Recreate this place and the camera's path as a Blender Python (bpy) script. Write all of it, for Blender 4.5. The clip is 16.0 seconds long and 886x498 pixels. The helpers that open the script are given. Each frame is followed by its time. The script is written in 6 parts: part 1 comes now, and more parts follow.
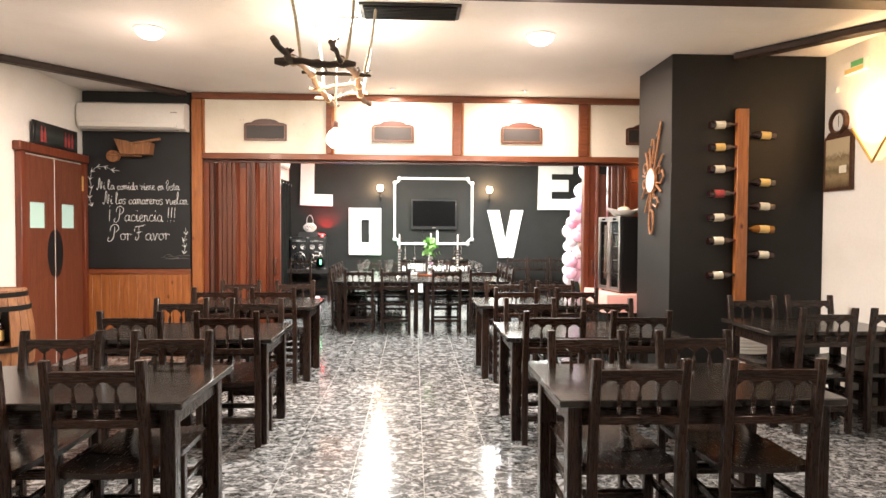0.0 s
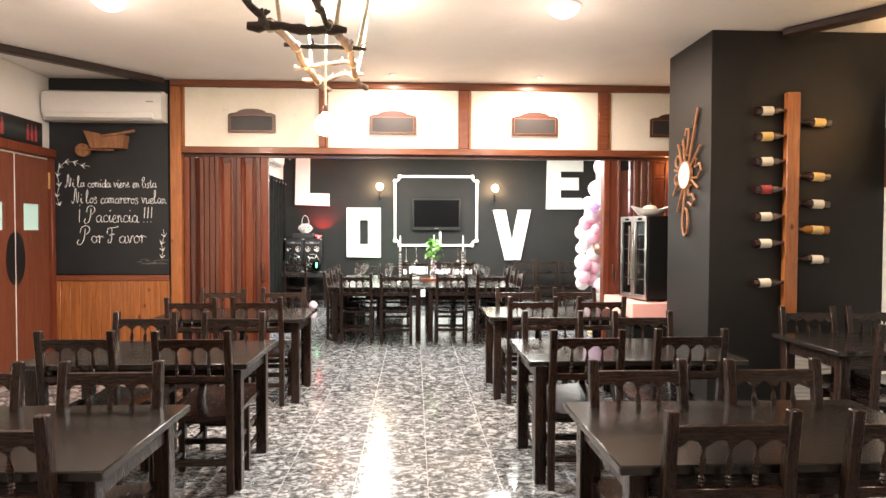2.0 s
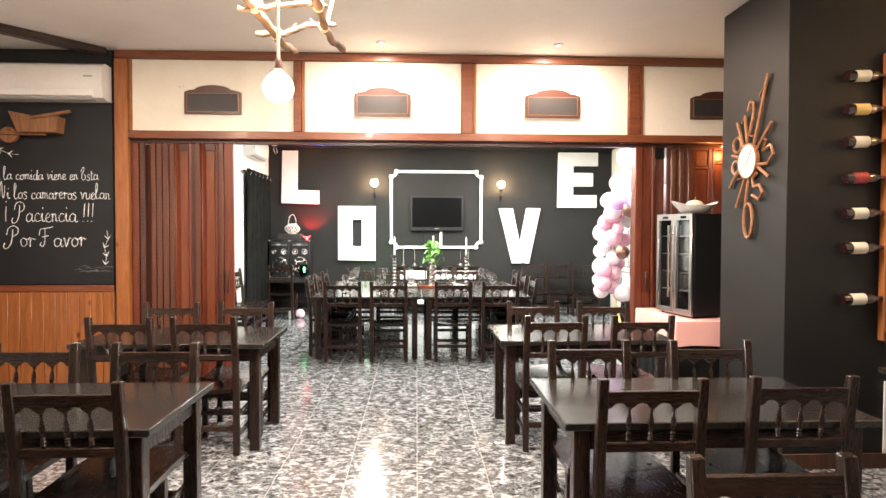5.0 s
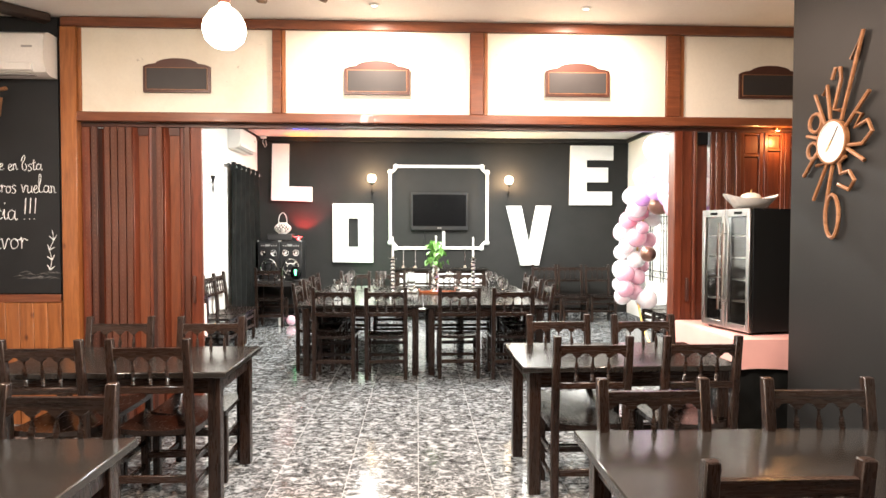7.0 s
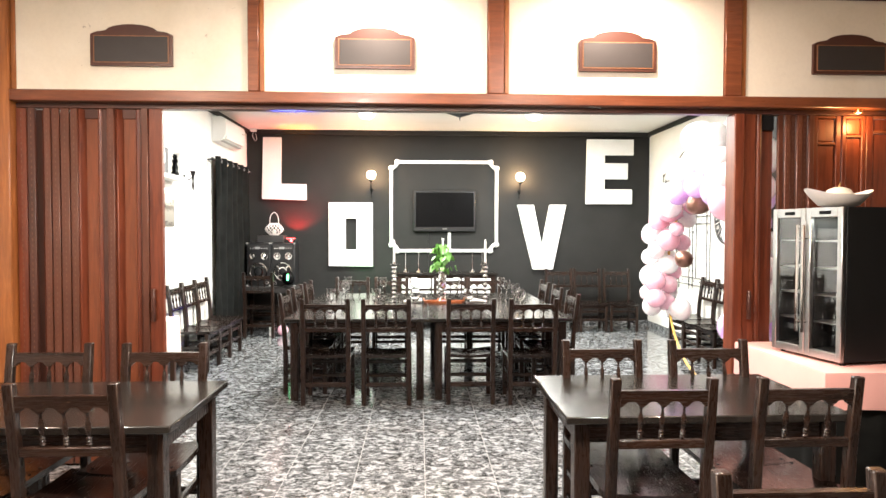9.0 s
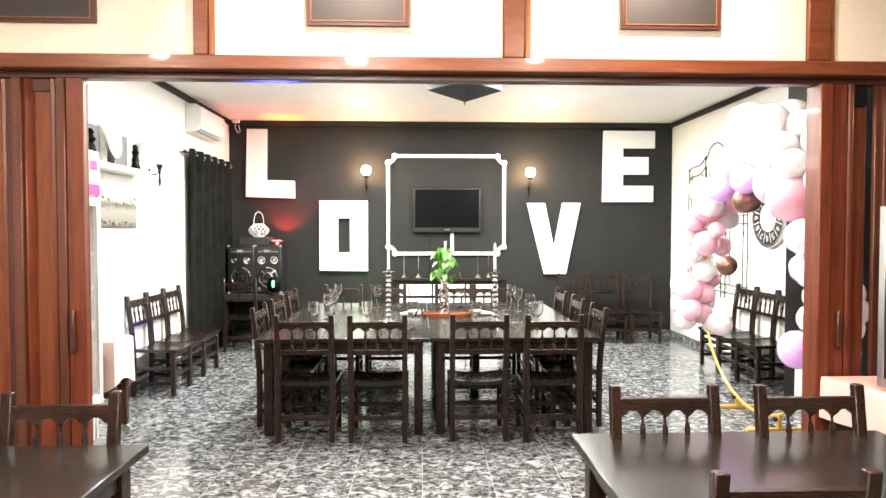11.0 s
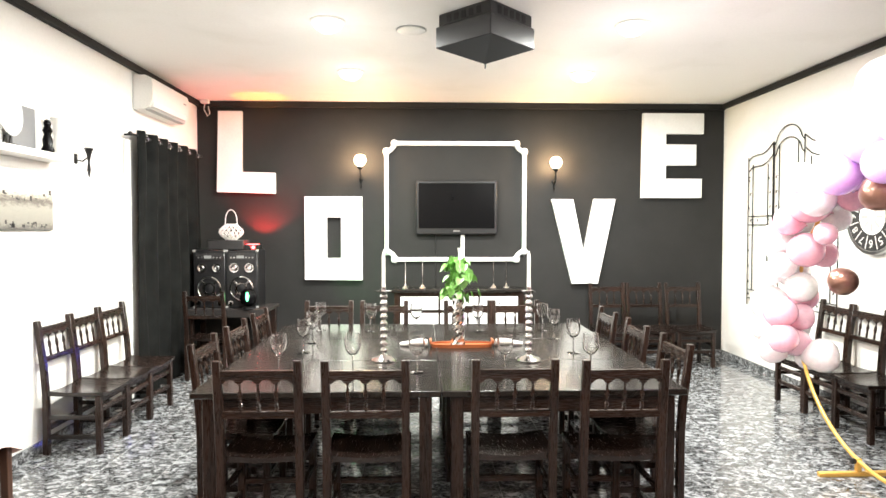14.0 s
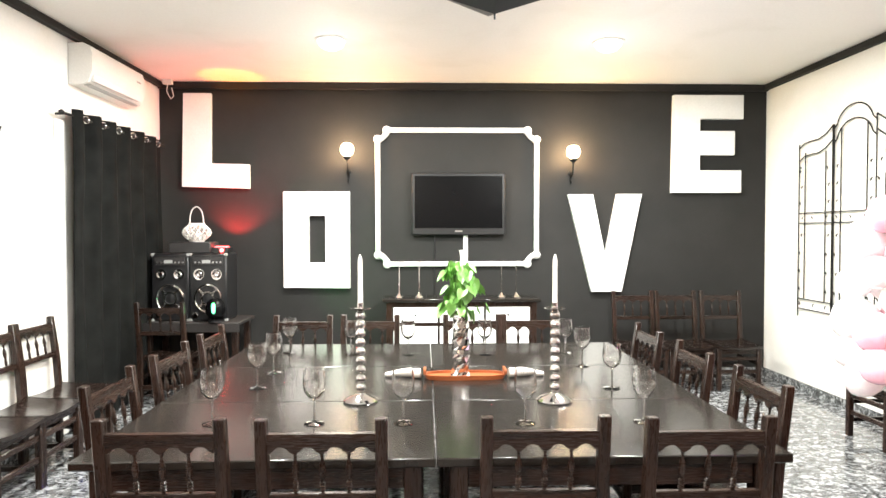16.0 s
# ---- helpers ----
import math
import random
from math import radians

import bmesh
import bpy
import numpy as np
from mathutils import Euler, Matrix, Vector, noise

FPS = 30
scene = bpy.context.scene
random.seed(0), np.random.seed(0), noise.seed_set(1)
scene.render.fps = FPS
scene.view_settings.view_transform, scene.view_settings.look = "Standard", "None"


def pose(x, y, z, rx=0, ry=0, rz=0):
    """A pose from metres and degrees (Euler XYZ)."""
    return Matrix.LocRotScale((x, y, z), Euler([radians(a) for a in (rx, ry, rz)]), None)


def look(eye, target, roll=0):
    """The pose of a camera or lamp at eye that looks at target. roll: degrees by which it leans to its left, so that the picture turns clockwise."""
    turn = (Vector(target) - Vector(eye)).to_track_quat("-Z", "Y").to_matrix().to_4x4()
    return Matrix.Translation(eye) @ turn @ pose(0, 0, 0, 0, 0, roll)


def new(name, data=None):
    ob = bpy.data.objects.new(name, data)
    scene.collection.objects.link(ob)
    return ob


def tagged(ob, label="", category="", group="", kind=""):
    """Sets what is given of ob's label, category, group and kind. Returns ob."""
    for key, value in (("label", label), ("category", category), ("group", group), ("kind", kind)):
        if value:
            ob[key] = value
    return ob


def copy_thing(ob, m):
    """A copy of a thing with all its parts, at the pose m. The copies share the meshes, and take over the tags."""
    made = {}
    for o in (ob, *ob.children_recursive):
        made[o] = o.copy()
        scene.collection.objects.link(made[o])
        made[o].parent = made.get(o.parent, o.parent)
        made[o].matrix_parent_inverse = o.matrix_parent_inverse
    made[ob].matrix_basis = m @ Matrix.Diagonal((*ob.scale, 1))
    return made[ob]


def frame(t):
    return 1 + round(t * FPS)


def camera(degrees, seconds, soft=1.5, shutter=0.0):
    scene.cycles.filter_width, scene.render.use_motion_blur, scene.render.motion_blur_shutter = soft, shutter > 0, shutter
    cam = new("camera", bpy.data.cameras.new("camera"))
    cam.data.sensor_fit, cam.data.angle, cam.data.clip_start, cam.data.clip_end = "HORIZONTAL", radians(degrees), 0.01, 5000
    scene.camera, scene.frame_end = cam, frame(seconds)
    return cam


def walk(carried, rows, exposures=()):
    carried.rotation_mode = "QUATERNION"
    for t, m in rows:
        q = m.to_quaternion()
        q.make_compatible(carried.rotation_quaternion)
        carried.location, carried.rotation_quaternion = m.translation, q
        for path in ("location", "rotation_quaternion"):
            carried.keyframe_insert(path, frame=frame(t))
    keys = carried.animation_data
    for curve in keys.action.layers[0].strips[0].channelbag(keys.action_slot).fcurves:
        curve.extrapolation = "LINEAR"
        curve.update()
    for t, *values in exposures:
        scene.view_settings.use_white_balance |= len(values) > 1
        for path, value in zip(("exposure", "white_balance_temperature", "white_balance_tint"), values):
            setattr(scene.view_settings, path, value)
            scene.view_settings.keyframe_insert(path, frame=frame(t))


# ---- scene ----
cam = camera(70.4, 16.0)
PATH = [
    (0, (-0.069, 0.755, 1.545), (0.025, 2.752, 1.489), 0.3),
    (0.5, (-0.082, 0.937, 1.552), (0.012, 2.934, 1.495), 0.3),
    (1, (-0.087, 1.13, 1.549), (0.007, 3.127, 1.495), 0.2),
    (1.5, (-0.086, 1.316, 1.552), (0.006, 3.313, 1.497), 0.2),
    (2, (-0.088, 1.519, 1.558), (0.004, 3.516, 1.503), 0.2),
    (2.5, (-0.085, 1.712, 1.561), (0.006, 3.709, 1.506), 0.2),
    (3, (-0.07, 1.908, 1.564), (0.019, 3.905, 1.51), 0.2),
    (3.5, (-0.055, 2.097, 1.568), (0.034, 4.094, 1.514), 0.2),
    (4, (-0.036, 2.301, 1.572), (0.052, 4.299, 1.518), 0.2),
    (6.5, (0.007, 3.393, 1.555), (0.089, 5.391, 1.5), 0.1),
    (7, (-0.008, 3.631, 1.561), (0.074, 5.629, 1.506), 0.1),
    (7.5, (-0.021, 3.85, 1.565), (0.061, 5.848, 1.51), 0.1),
    (8, (-0.035, 4.087, 1.573), (0.046, 6.085, 1.517), 0.1),
    (8.5, (-0.043, 4.299, 1.576), (0.037, 6.297, 1.521), 0.1),
    (9, (-0.043, 4.533, 1.587), (0.035, 6.53, 1.531), 0.1),
    (11.5, (-0.009, 5.729, 1.618), (0.062, 7.727, 1.559), -0.0),
    (12, (-0.014, 5.978, 1.624), (0.056, 7.976, 1.564), -0.0),
    (12.5, (-0.031, 6.229, 1.621), (0.04, 8.226, 1.563), 0.0),
    (13, (-0.047, 6.488, 1.627), (0.023, 8.486, 1.568), 0.0),
    (13.5, (-0.05, 6.724, 1.64), (0.018, 8.722, 1.578), 0.0),
    (14, (-0.044, 6.996, 1.646), (0.022, 8.994, 1.584), -0.0),
    (14.5, (-0.029, 7.241, 1.64), (0.036, 9.239, 1.58), -0.0),
    (15, (-0.013, 7.512, 1.628), (0.05, 9.51, 1.571), -0.0),
    (15.5, (0.004, 7.764, 1.622), (0.065, 9.762, 1.567), -0.0),
    (16, (0.019, 8.051, 1.611), (0.077, 10.049, 1.559), -0.1),
]
walk(cam, [(t, look(eye, target, roll)) for t, eye, target, roll in PATH])


# ---- light ----
world = bpy.data.worlds.new("world")
world.use_nodes = True
world.node_tree.nodes["Background"].inputs[0].default_value = (0.9, 0.95, 1.0, 1)
world.node_tree.nodes["Background"].inputs[1].default_value = 0.05
scene.world = world
scene.view_settings.exposure = 0.64

WARM, NEUTRAL, TUNGSTEN = (1.0, 0.755, 0.61), (1.0, 1.01, 0.96), (1.0, 0.62, 0.30)


def lamp(name, kind, place, watts, colour, size=0.1, aim=None, cone=120.0):
    data = bpy.data.lights.new(name, kind)
    data.energy, data.color = watts, colour
    if kind == "AREA":
        data.shape, data.size = "DISK", size
    else:
        data.shadow_soft_size = size
    if kind == "SPOT":
        data.spot_size, data.spot_blend = radians(cone), 0.6
    ob = new(name, data)
    ob.matrix_world = look(place, aim if aim else (place[0], place[1] + 0.001, place[2] - 1))
    return ob


# The y = 2.3 pair is unseen: added to light the near tables.
MAIN_LAMPS = [(-2.34, 6.31), (1.04, 6.27), (-2.34, 2.3), (1.04, 2.3)]
# The y = 10.37 pair is out of view, continued from the row spacing.
BACK_LAMPS = [(-0.77, 11.91), (1.60, 11.91), (-0.77, 13.45), (1.60, 13.45), (-0.77, 10.37), (1.60, 10.37)]
FASCIA_LAMPS = [(-0.33, 8.42), (1.28, 8.42)]
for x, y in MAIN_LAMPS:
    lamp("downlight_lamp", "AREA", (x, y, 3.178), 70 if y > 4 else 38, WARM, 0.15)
    lamp("ceiling_fill", "POINT", (x, y, 2.80), 7, WARM, 0.1)     # bare fill lamp in mid-air, added to brighten the ceiling in place of bounce
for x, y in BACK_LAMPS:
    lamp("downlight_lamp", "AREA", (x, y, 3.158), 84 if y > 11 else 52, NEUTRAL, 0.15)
    # the same unfixtured fill, hung lower in the back room
    lamp("ceiling_fill", "POINT", (x, y, 2.50), 8, NEUTRAL, 0.1)
for x, y in FASCIA_LAMPS:
    lamp("downlight_lamp", "AREA", (x, y, 3.252), 30, WARM, 0.06)
lamp("panel_lamp", "AREA", (-0.62, 6.0, 3.235), 95, NEUTRAL, 0.18)
# added fill below the panel, without a fixture, for the ceiling round it
lamp("panel_fill", "POINT", (-0.62, 6.0, 2.95), 22, NEUTRAL, 0.1)
lamp("bulb_lamp", "POINT", (-0.71, 5.97, 2.30), 24, TUNGSTEN, 0.06)
lamp("sconce_lamp", "POINT", (-0.82, 14.84, 2.48), 28, TUNGSTEN, 0.04)
lamp("sconce_lamp", "POINT", (1.64, 14.84, 2.46), 28, TUNGSTEN, 0.04)
lamp("header_spot_lamp", "POINT", (3.015, 8.765, 2.33), 5, (1.0, 0.52, 0.18), 0.03)
lamp("uplight_lamp", "SPOT", (3.74, 5.98, 2.40), 48, TUNGSTEN, 0.05, (3.95, 5.95, 2.62), 140)
lamp("party_lamp_red", "SPOT", (-2.04, 14.80, 1.52), 48, (1.0, 0.03, 0.03), 0.03, (-2.0, 14.96, 2.2), 116)
lamp("party_lamp_orange", "SPOT", (-1.98, 14.55, 1.56), 150, (1.0, 0.35, 0.02), 0.02, (-2.0, 14.72, 3.25), 26)
lamp("party_lamp_beam_blue", "SPOT", (-2.0, 14.2, 1.05), 160, (0.05, 0.1, 1.0), 0.02, (-0.85, 8.93, 2.44), 5)
lamp("party_lamp_beam_violet", "SPOT", (-1.9, 14.2, 1.05), 160, (0.5, 0.15, 1.0), 0.02, (1.95, 8.93, 2.44), 5)
lamp("party_lamp_green", "SPOT", (-1.75, 14.1, 0.95), 34, (0.1, 1.0, 0.25), 0.03, (0.2, 14.9, 1.2), 80)
lamp("party_lamp_violet", "SPOT", (3.7, 10.9, 3.1), 24, (0.6, 0.3, 1.0), 0.05, (2.8, 10.6, 1.9), 80)
lamp("party_lamp_blue", "SPOT", (-1.72, 13.5, 0.55), 9, (0.1, 0.1, 1.0), 0.03, (-2.42, 12.15, 0.38), 40)

# ---- materials ----


def nodes_of(name):
    m = bpy.data.materials.new(name)
    m.use_nodes = True
    t = m.node_tree
    return m, t, t.nodes["Principled BSDF"]


def varied_vector(t, scale=(1, 1, 1)):
    """Object coordinates shifted by each object's random number."""
    co, info = t.nodes.new("ShaderNodeTexCoord"), t.nodes.new("ShaderNodeObjectInfo")
    mul, add, mp = (t.nodes.new("ShaderNodeVectorMath") for _ in range(3))
    mul.operation, add.operation, mp.operation = "SCALE", "ADD", "MULTIPLY"
    mul.inputs[0].default_value = (31.0, 17.0, 23.0)
    t.links.new(info.outputs["Random"], mul.inputs["Scale"])
    t.links.new(co.outputs["Object"], add.inputs[0])
    t.links.new(mul.outputs[0], add.inputs[1])
    t.links.new(add.outputs[0], mp.inputs[0])
    mp.inputs[1].default_value = scale
    return mp.outputs[0]


def noise_at(t, vector, scale, detail=4.0, distortion=0.0, rough=0.55):
    n = t.nodes.new("ShaderNodeTexNoise")
    n.inputs["Scale"].default_value, n.inputs["Detail"].default_value = scale, detail
    n.inputs["Distortion"].default_value, n.inputs["Roughness"].default_value = distortion, rough
    t.links.new(vector, n.inputs["Vector"])
    return n.outputs["Fac"]


def ramp(t, fac, stops):
    r = t.nodes.new("ShaderNodeValToRGB")
    e = r.color_ramp.elements
    while len(e) < len(stops):
        e.new(0.5)
    for el, (p, c) in zip(e, stops):
        el.position, el.color = p, (*c, 1)
    t.links.new(fac, r.inputs[0])
    return r.outputs[0]


def bump(t, bsdf, fac, strength, distance=0.002):
    b = t.nodes.new("ShaderNodeBump")
    b.inputs["Strength"].default_value, b.inputs["Distance"].default_value = strength, distance
    t.links.new(fac, b.inputs["Height"])
    t.links.new(b.outputs[0], bsdf.inputs["Normal"])


def mix(t, a, b, fac, mode="MIX"):
    m = t.nodes.new("ShaderNodeMix")
    m.data_type, m.blend_type = "RGBA", mode
    ins = [i for i in m.inputs if i.type == "RGBA"]
    for sock, v in ((ins[0], a), (ins[1], b)):
        if isinstance(v, tuple):
            sock.default_value = (*v, 1)
        else:
            t.links.new(v, sock)
    if isinstance(fac, float):
        m.inputs[0].default_value = fac
    else:
        t.links.new(fac, m.inputs[0])
    return [o for o in m.outputs if o.type == "RGBA"][0]


def paint(name, colour, rough=0.5, metal=0.0, vary=0.12, scale=3.0, relief=0.1, grain=60.0, coat=0.0, sheen=0.5):
    m, t, b = nodes_of(name)
    v = varied_vector(t)
    low = tuple(max(0.0, c * (1 - vary)) for c in colour)
    high = tuple(min(1.0, c * (1 + vary)) for c in colour)
    big, fine = noise_at(t, v, scale), noise_at(t, v, grain, 3)
    c = ramp(t, big, [(0.3, low), (0.7, high)])
    t.links.new(mix(t, c, ramp(t, fine, [(0.2, (0.85,) * 3), (0.7, (1.0,) * 3)]), 0.5, "MULTIPLY"), b.inputs["Base Color"])
    b.inputs["Roughness"].default_value, b.inputs["Metallic"].default_value = rough, metal
    b.inputs["Coat Weight"].default_value, b.inputs["Specular IOR Level"].default_value = coat, sheen
    if relief:
        bump(t, b, fine, relief)
    return m


def wood(name, dark, light, rough=0.35, along="z", relief=0.25, size=1.0, coat=0.0, sheen=0.5, knots=False):
    m, t, b = nodes_of(name)
    k = {"x": (1.2, 14, 14), "y": (14, 1.2, 14), "z": (14, 14, 1.2)}[along]
    v = varied_vector(t, tuple(q * size for q in k))
    grain, fine = noise_at(t, v, 2.2, 5, 0.8), noise_at(t, v, 11, 3)
    c = ramp(t, grain, [(0.28, dark), (0.5, tuple((p + q) / 2 for p, q in zip(dark, light))), (0.72, light)])
    if knots:
        w = t.nodes.new("ShaderNodeTexVoronoi")
        w.inputs["Scale"].default_value, w.inputs["Randomness"].default_value = 4.2, 1.0
        t.links.new(varied_vector(t, (1.5, 1.0, 0.9)), w.inputs["Vector"])
        c = mix(t, c, ramp(t, w.outputs["Distance"], [(0.05, (0.20, 0.13, 0.10)), (0.085, (0.55, 0.45, 0.40)), (0.14, (1.0,) * 3)]), 1.0, "MULTIPLY")
    t.links.new(mix(t, c, ramp(t, fine, [(0.3, (0.7,) * 3), (0.65, (1.0,) * 3)]), 0.6, "MULTIPLY"), b.inputs["Base Color"])
    t.links.new(ramp(t, fine, [(0.2, (rough + 0.12,) * 3), (0.8, (max(rough - 0.06, 0.05),) * 3)]), b.inputs["Roughness"])
    b.inputs["Coat Weight"].default_value, b.inputs["Specular IOR Level"].default_value = coat, sheen
    bump(t, b, fine, relief, 0.001)
    return m


def glow(name, colour, strength):
    m, t, b = nodes_of(name)
    b.inputs["Base Color"].default_value = (*colour, 1)
    b.inputs["Emission Color"].default_value = (*colour, 1)
    b.inputs["Emission Strength"].default_value = strength
    return m


def glass(name, tint=(1, 1, 1), rough=0.0, ior=1.45):
    m, t, b = nodes_of(name)
    b.inputs["Base Color"].default_value = (*tint, 1)
    b.inputs["Roughness"].default_value, b.inputs["IOR"].default_value = rough, ior
    b.inputs["Coat Weight"].default_value, b.inputs["Coat Roughness"].default_value = 1.0, 0.02
    b.inputs["Transmission Weight"].default_value = 1.0
    return m


def plaster_white(name, colour, stain, specks=False):
    m, t, b = nodes_of(name)
    v = varied_vector(t)
    big, fine = noise_at(t, v, 1.3, 5, 0.5), noise_at(t, v, 45, 4)
    c = ramp(t, big, [(0.25, stain), (0.5, colour), (0.8, colour)])
    t.links.new(mix(t, c, ramp(t, fine, [(0.2, (0.93,) * 3), (0.6, (1.0,) * 3)]), 0.7, "MULTIPLY"), b.inputs["Base Color"])
    if specks:
        dots = ramp(t, noise_at(t, v, 16, 6, 0.4, 0.7), [(0.66, (0.0,) * 3), (0.71, (0.75,) * 3)])
        patch = ramp(t, noise_at(t, v, 1.1, 2), [(0.5, (0.0,) * 3), (0.62, (1.0,) * 3)])
        where = mix(t, dots, patch, 1.0, "MULTIPLY")
        old = b.inputs["Base Color"].links[0].from_socket
        t.links.new(mix(t, old, (0.20, 0.17, 0.13), where), b.inputs["Base Color"])
    b.inputs["Roughness"].default_value = 0.65
    bump(t, b, fine, 0.18, 0.003)
    return m


def marble_tile(name):
    m, t, b = nodes_of(name)
    geo, info = t.nodes.new("ShaderNodeNewGeometry"), t.nodes.new("ShaderNodeObjectInfo")
    s, add, sc = t.nodes.new("ShaderNodeMath"), t.nodes.new("ShaderNodeVectorMath"), t.nodes.new("ShaderNodeVectorMath")
    s.operation, add.operation, sc.operation = "ADD", "ADD", "SCALE"
    t.links.new(info.outputs["Random"], s.inputs[0])
    t.links.new(geo.outputs["Random Per Island"], s.inputs[1])
    sc.inputs[0].default_value = (37.0, 53.0, 0.0)
    t.links.new(s.outputs[0], sc.inputs["Scale"])
    t.links.new(geo.outputs["Position"], add.inputs[0])
    t.links.new(sc.outputs[0], add.inputs[1])
    st = t.nodes.new("ShaderNodeVectorMath")
    st.operation = "MULTIPLY"
    st.inputs[1].default_value = (0.75, 1.0, 1.0)
    t.links.new(add.outputs[0], st.inputs[0])
    v = st.outputs[0]
    body = noise_at(t, v, 20.0, 5, 1.0, 0.58)
    veil = noise_at(t, v, 33.0, 4, 1.3, 0.6)
    patch = noise_at(t, v, 5.0, 2, 0.3)
    base = ramp(t, body, [(0.38, (0.038, 0.039, 0.040)), (0.455, (0.081, 0.084, 0.087)), (0.535, (0.111, 0.115, 0.118)), (0.565, (0.26, 0.27, 0.28)), (0.66, (0.38, 0.395, 0.405))])
    wisps = ramp(t, veil, [(0.52, (0.0,) * 3), (0.575, (0.55,) * 3), (0.66, (0.75,) * 3)])
    pale = mix(t, base, (0.43, 0.44, 0.455), mix(t, wisps, ramp(t, patch, [(0.40, (0.25,) * 3), (0.60, (1.0,) * 3)]), 1.0, "MULTIPLY"))
    t.links.new(pale, b.inputs["Base Color"])
    b.inputs["Roughness"].default_value = 0.12
    t.links.new(ramp(t, veil, [(0.3, (0.08,) * 3), (0.7, (0.16,) * 3)]), b.inputs["Roughness"])
    bump(t, b, veil, 0.03, 0.002)
    return m


M_TILE = marble_tile("marbled_floor_tile")
M_GROUT = paint("grey_grout", (0.30, 0.30, 0.30), 0.8)
M_WHITE = plaster_white("white_wall_paint", (0.80, 0.79, 0.76), (0.74, 0.72, 0.67))
M_CEIL = plaster_white("ceiling_paint", (0.76, 0.74, 0.71), (0.70, 0.68, 0.64))
M_FASCIA = plaster_white("cream_panel_paint", (0.78, 0.74, 0.64), (0.68, 0.62, 0.50), True)
M_CHARCOAL = paint("charcoal_wall_paint", (0.024, 0.0235, 0.0225), 0.7, vary=0.15, scale=1.5, relief=0.15, sheen=0.18)
M_BOARD = paint("chalkboard_paint", (0.008, 0.0105, 0.0125), 0.6, vary=0.3, scale=2.5, relief=0.1)
M_CHALK = paint("chalk", (0.80, 0.84, 0.86), 0.9, vary=0.2, scale=40, relief=0.3)
M_DUST = paint("smeared_chalk_dust", (0.10, 0.10, 0.10), 0.9, vary=0.6, scale=30, relief=0.1)
M_DARKWOOD = wood("dark_stained_wood", (0.0075, 0.0050, 0.0040), (0.036, 0.0182, 0.0122), 0.26, "z", 0.10, sheen=0.34)
M_DARKRAIL = wood("dark_stained_rail_wood", (0.0075, 0.0050, 0.0040), (0.036, 0.0182, 0.0122), 0.24, "x", 0.10, sheen=0.36)
M_TABLETOP = paint("dark_polished_table", (0.017, 0.0145, 0.0125), 0.2, vary=0.2, scale=2.0, relief=0.0, grain=30)
M_SEAT = wood("worn_seat_wood", (0.006, 0.0045, 0.0040), (0.022, 0.0125, 0.0095), 0.20, "y", 0.06, sheen=0.5)
M_NAIL = paint("dark_iron_nail", (0.02, 0.02, 0.02), 0.35, 0.8)
M_ORANGE = wood("varnished_pine", (0.22, 0.072, 0.020), (0.42, 0.155, 0.046), 0.32, "z", coat=0.2, knots=True)
M_REDWOOD = wood("red_brown_door_wood", (0.085, 0.018, 0.008), (0.20, 0.048, 0.019), 0.38, "z", coat=0.08)
M_FOLDPANEL = wood("orange_brown_folding_panel", (0.12, 0.030, 0.010), (0.24, 0.066, 0.022), 0.34, "z", coat=0.12)
M_REDRAIL = wood("red_brown_beam_wood", (0.12, 0.034, 0.015), (0.25, 0.082, 0.035), 0.30, "x", coat=0.2)
M_STRIP = paint("brown_hinge_strip", (0.07, 0.026, 0.018), 0.35, vary=0.2)
M_STRIPRED = paint("red_brown_hinge_strip", (0.105, 0.036, 0.021), 0.32, vary=0.2)
M_STITCH = paint("dull_stitch", (0.17, 0.085, 0.055), 0.6)
M_BEAM = wood("dark_ceiling_beam_wood", (0.016, 0.009, 0.007), (0.05, 0.026, 0.018), 0.45, "x")
M_RUSSET = wood("russet_plywood", (0.12, 0.034, 0.017), (0.19, 0.060, 0.031), 0.4, "z")
M_LETTER = paint("white_letter_paint", (0.80, 0.80, 0.78), 0.6, vary=0.04, relief=0.15)
M_PLASTIC = paint("white_plastic", (0.78, 0.77, 0.74), 0.35, vary=0.03, relief=0.0)
M_GREYPLASTIC = paint("grey_plastic", (0.35, 0.35, 0.34), 0.4, vary=0.05, relief=0.0)
M_PALEGREY = paint("pale_grey_panel", (0.17, 0.17, 0.175), 0.6, vary=0.06, relief=0.05)
# Liner coloured dim blue-grey for the dark inside and the glass reflection.
M_LINER = paint("dimmed_fridge_liner", (0.13, 0.15, 0.165), 0.5, vary=0.1, relief=0.0)
M_BLACK = paint("black_plastic", (0.012, 0.012, 0.013), 0.35, vary=0.1, relief=0.05)
M_COOLER = paint("matt_black_steel", (0.006, 0.0065, 0.0065), 0.55, vary=0.15, relief=0.03, sheen=0.25)
# Darker base than the wall charcoal, tuned on the pillars alone.
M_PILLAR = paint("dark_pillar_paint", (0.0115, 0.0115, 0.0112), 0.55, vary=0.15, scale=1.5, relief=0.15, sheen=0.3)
M_AMBER = paint("amber_bottle_glass", (0.26, 0.11, 0.02), 0.12, vary=0.1, relief=0.0)
M_SCREEN = paint("black_screen_glass", (0.003, 0.003, 0.0035), 0.25, sheen=0.12, vary=0.05, relief=0.0)
M_STEEL = paint("brushed_steel", (0.55, 0.55, 0.54), 0.28, 1.0, vary=0.06, relief=0.03)
M_CHROME = paint("polished_chrome", (0.78, 0.77, 0.76), 0.08, 1.0, vary=0.03, relief=0.0)
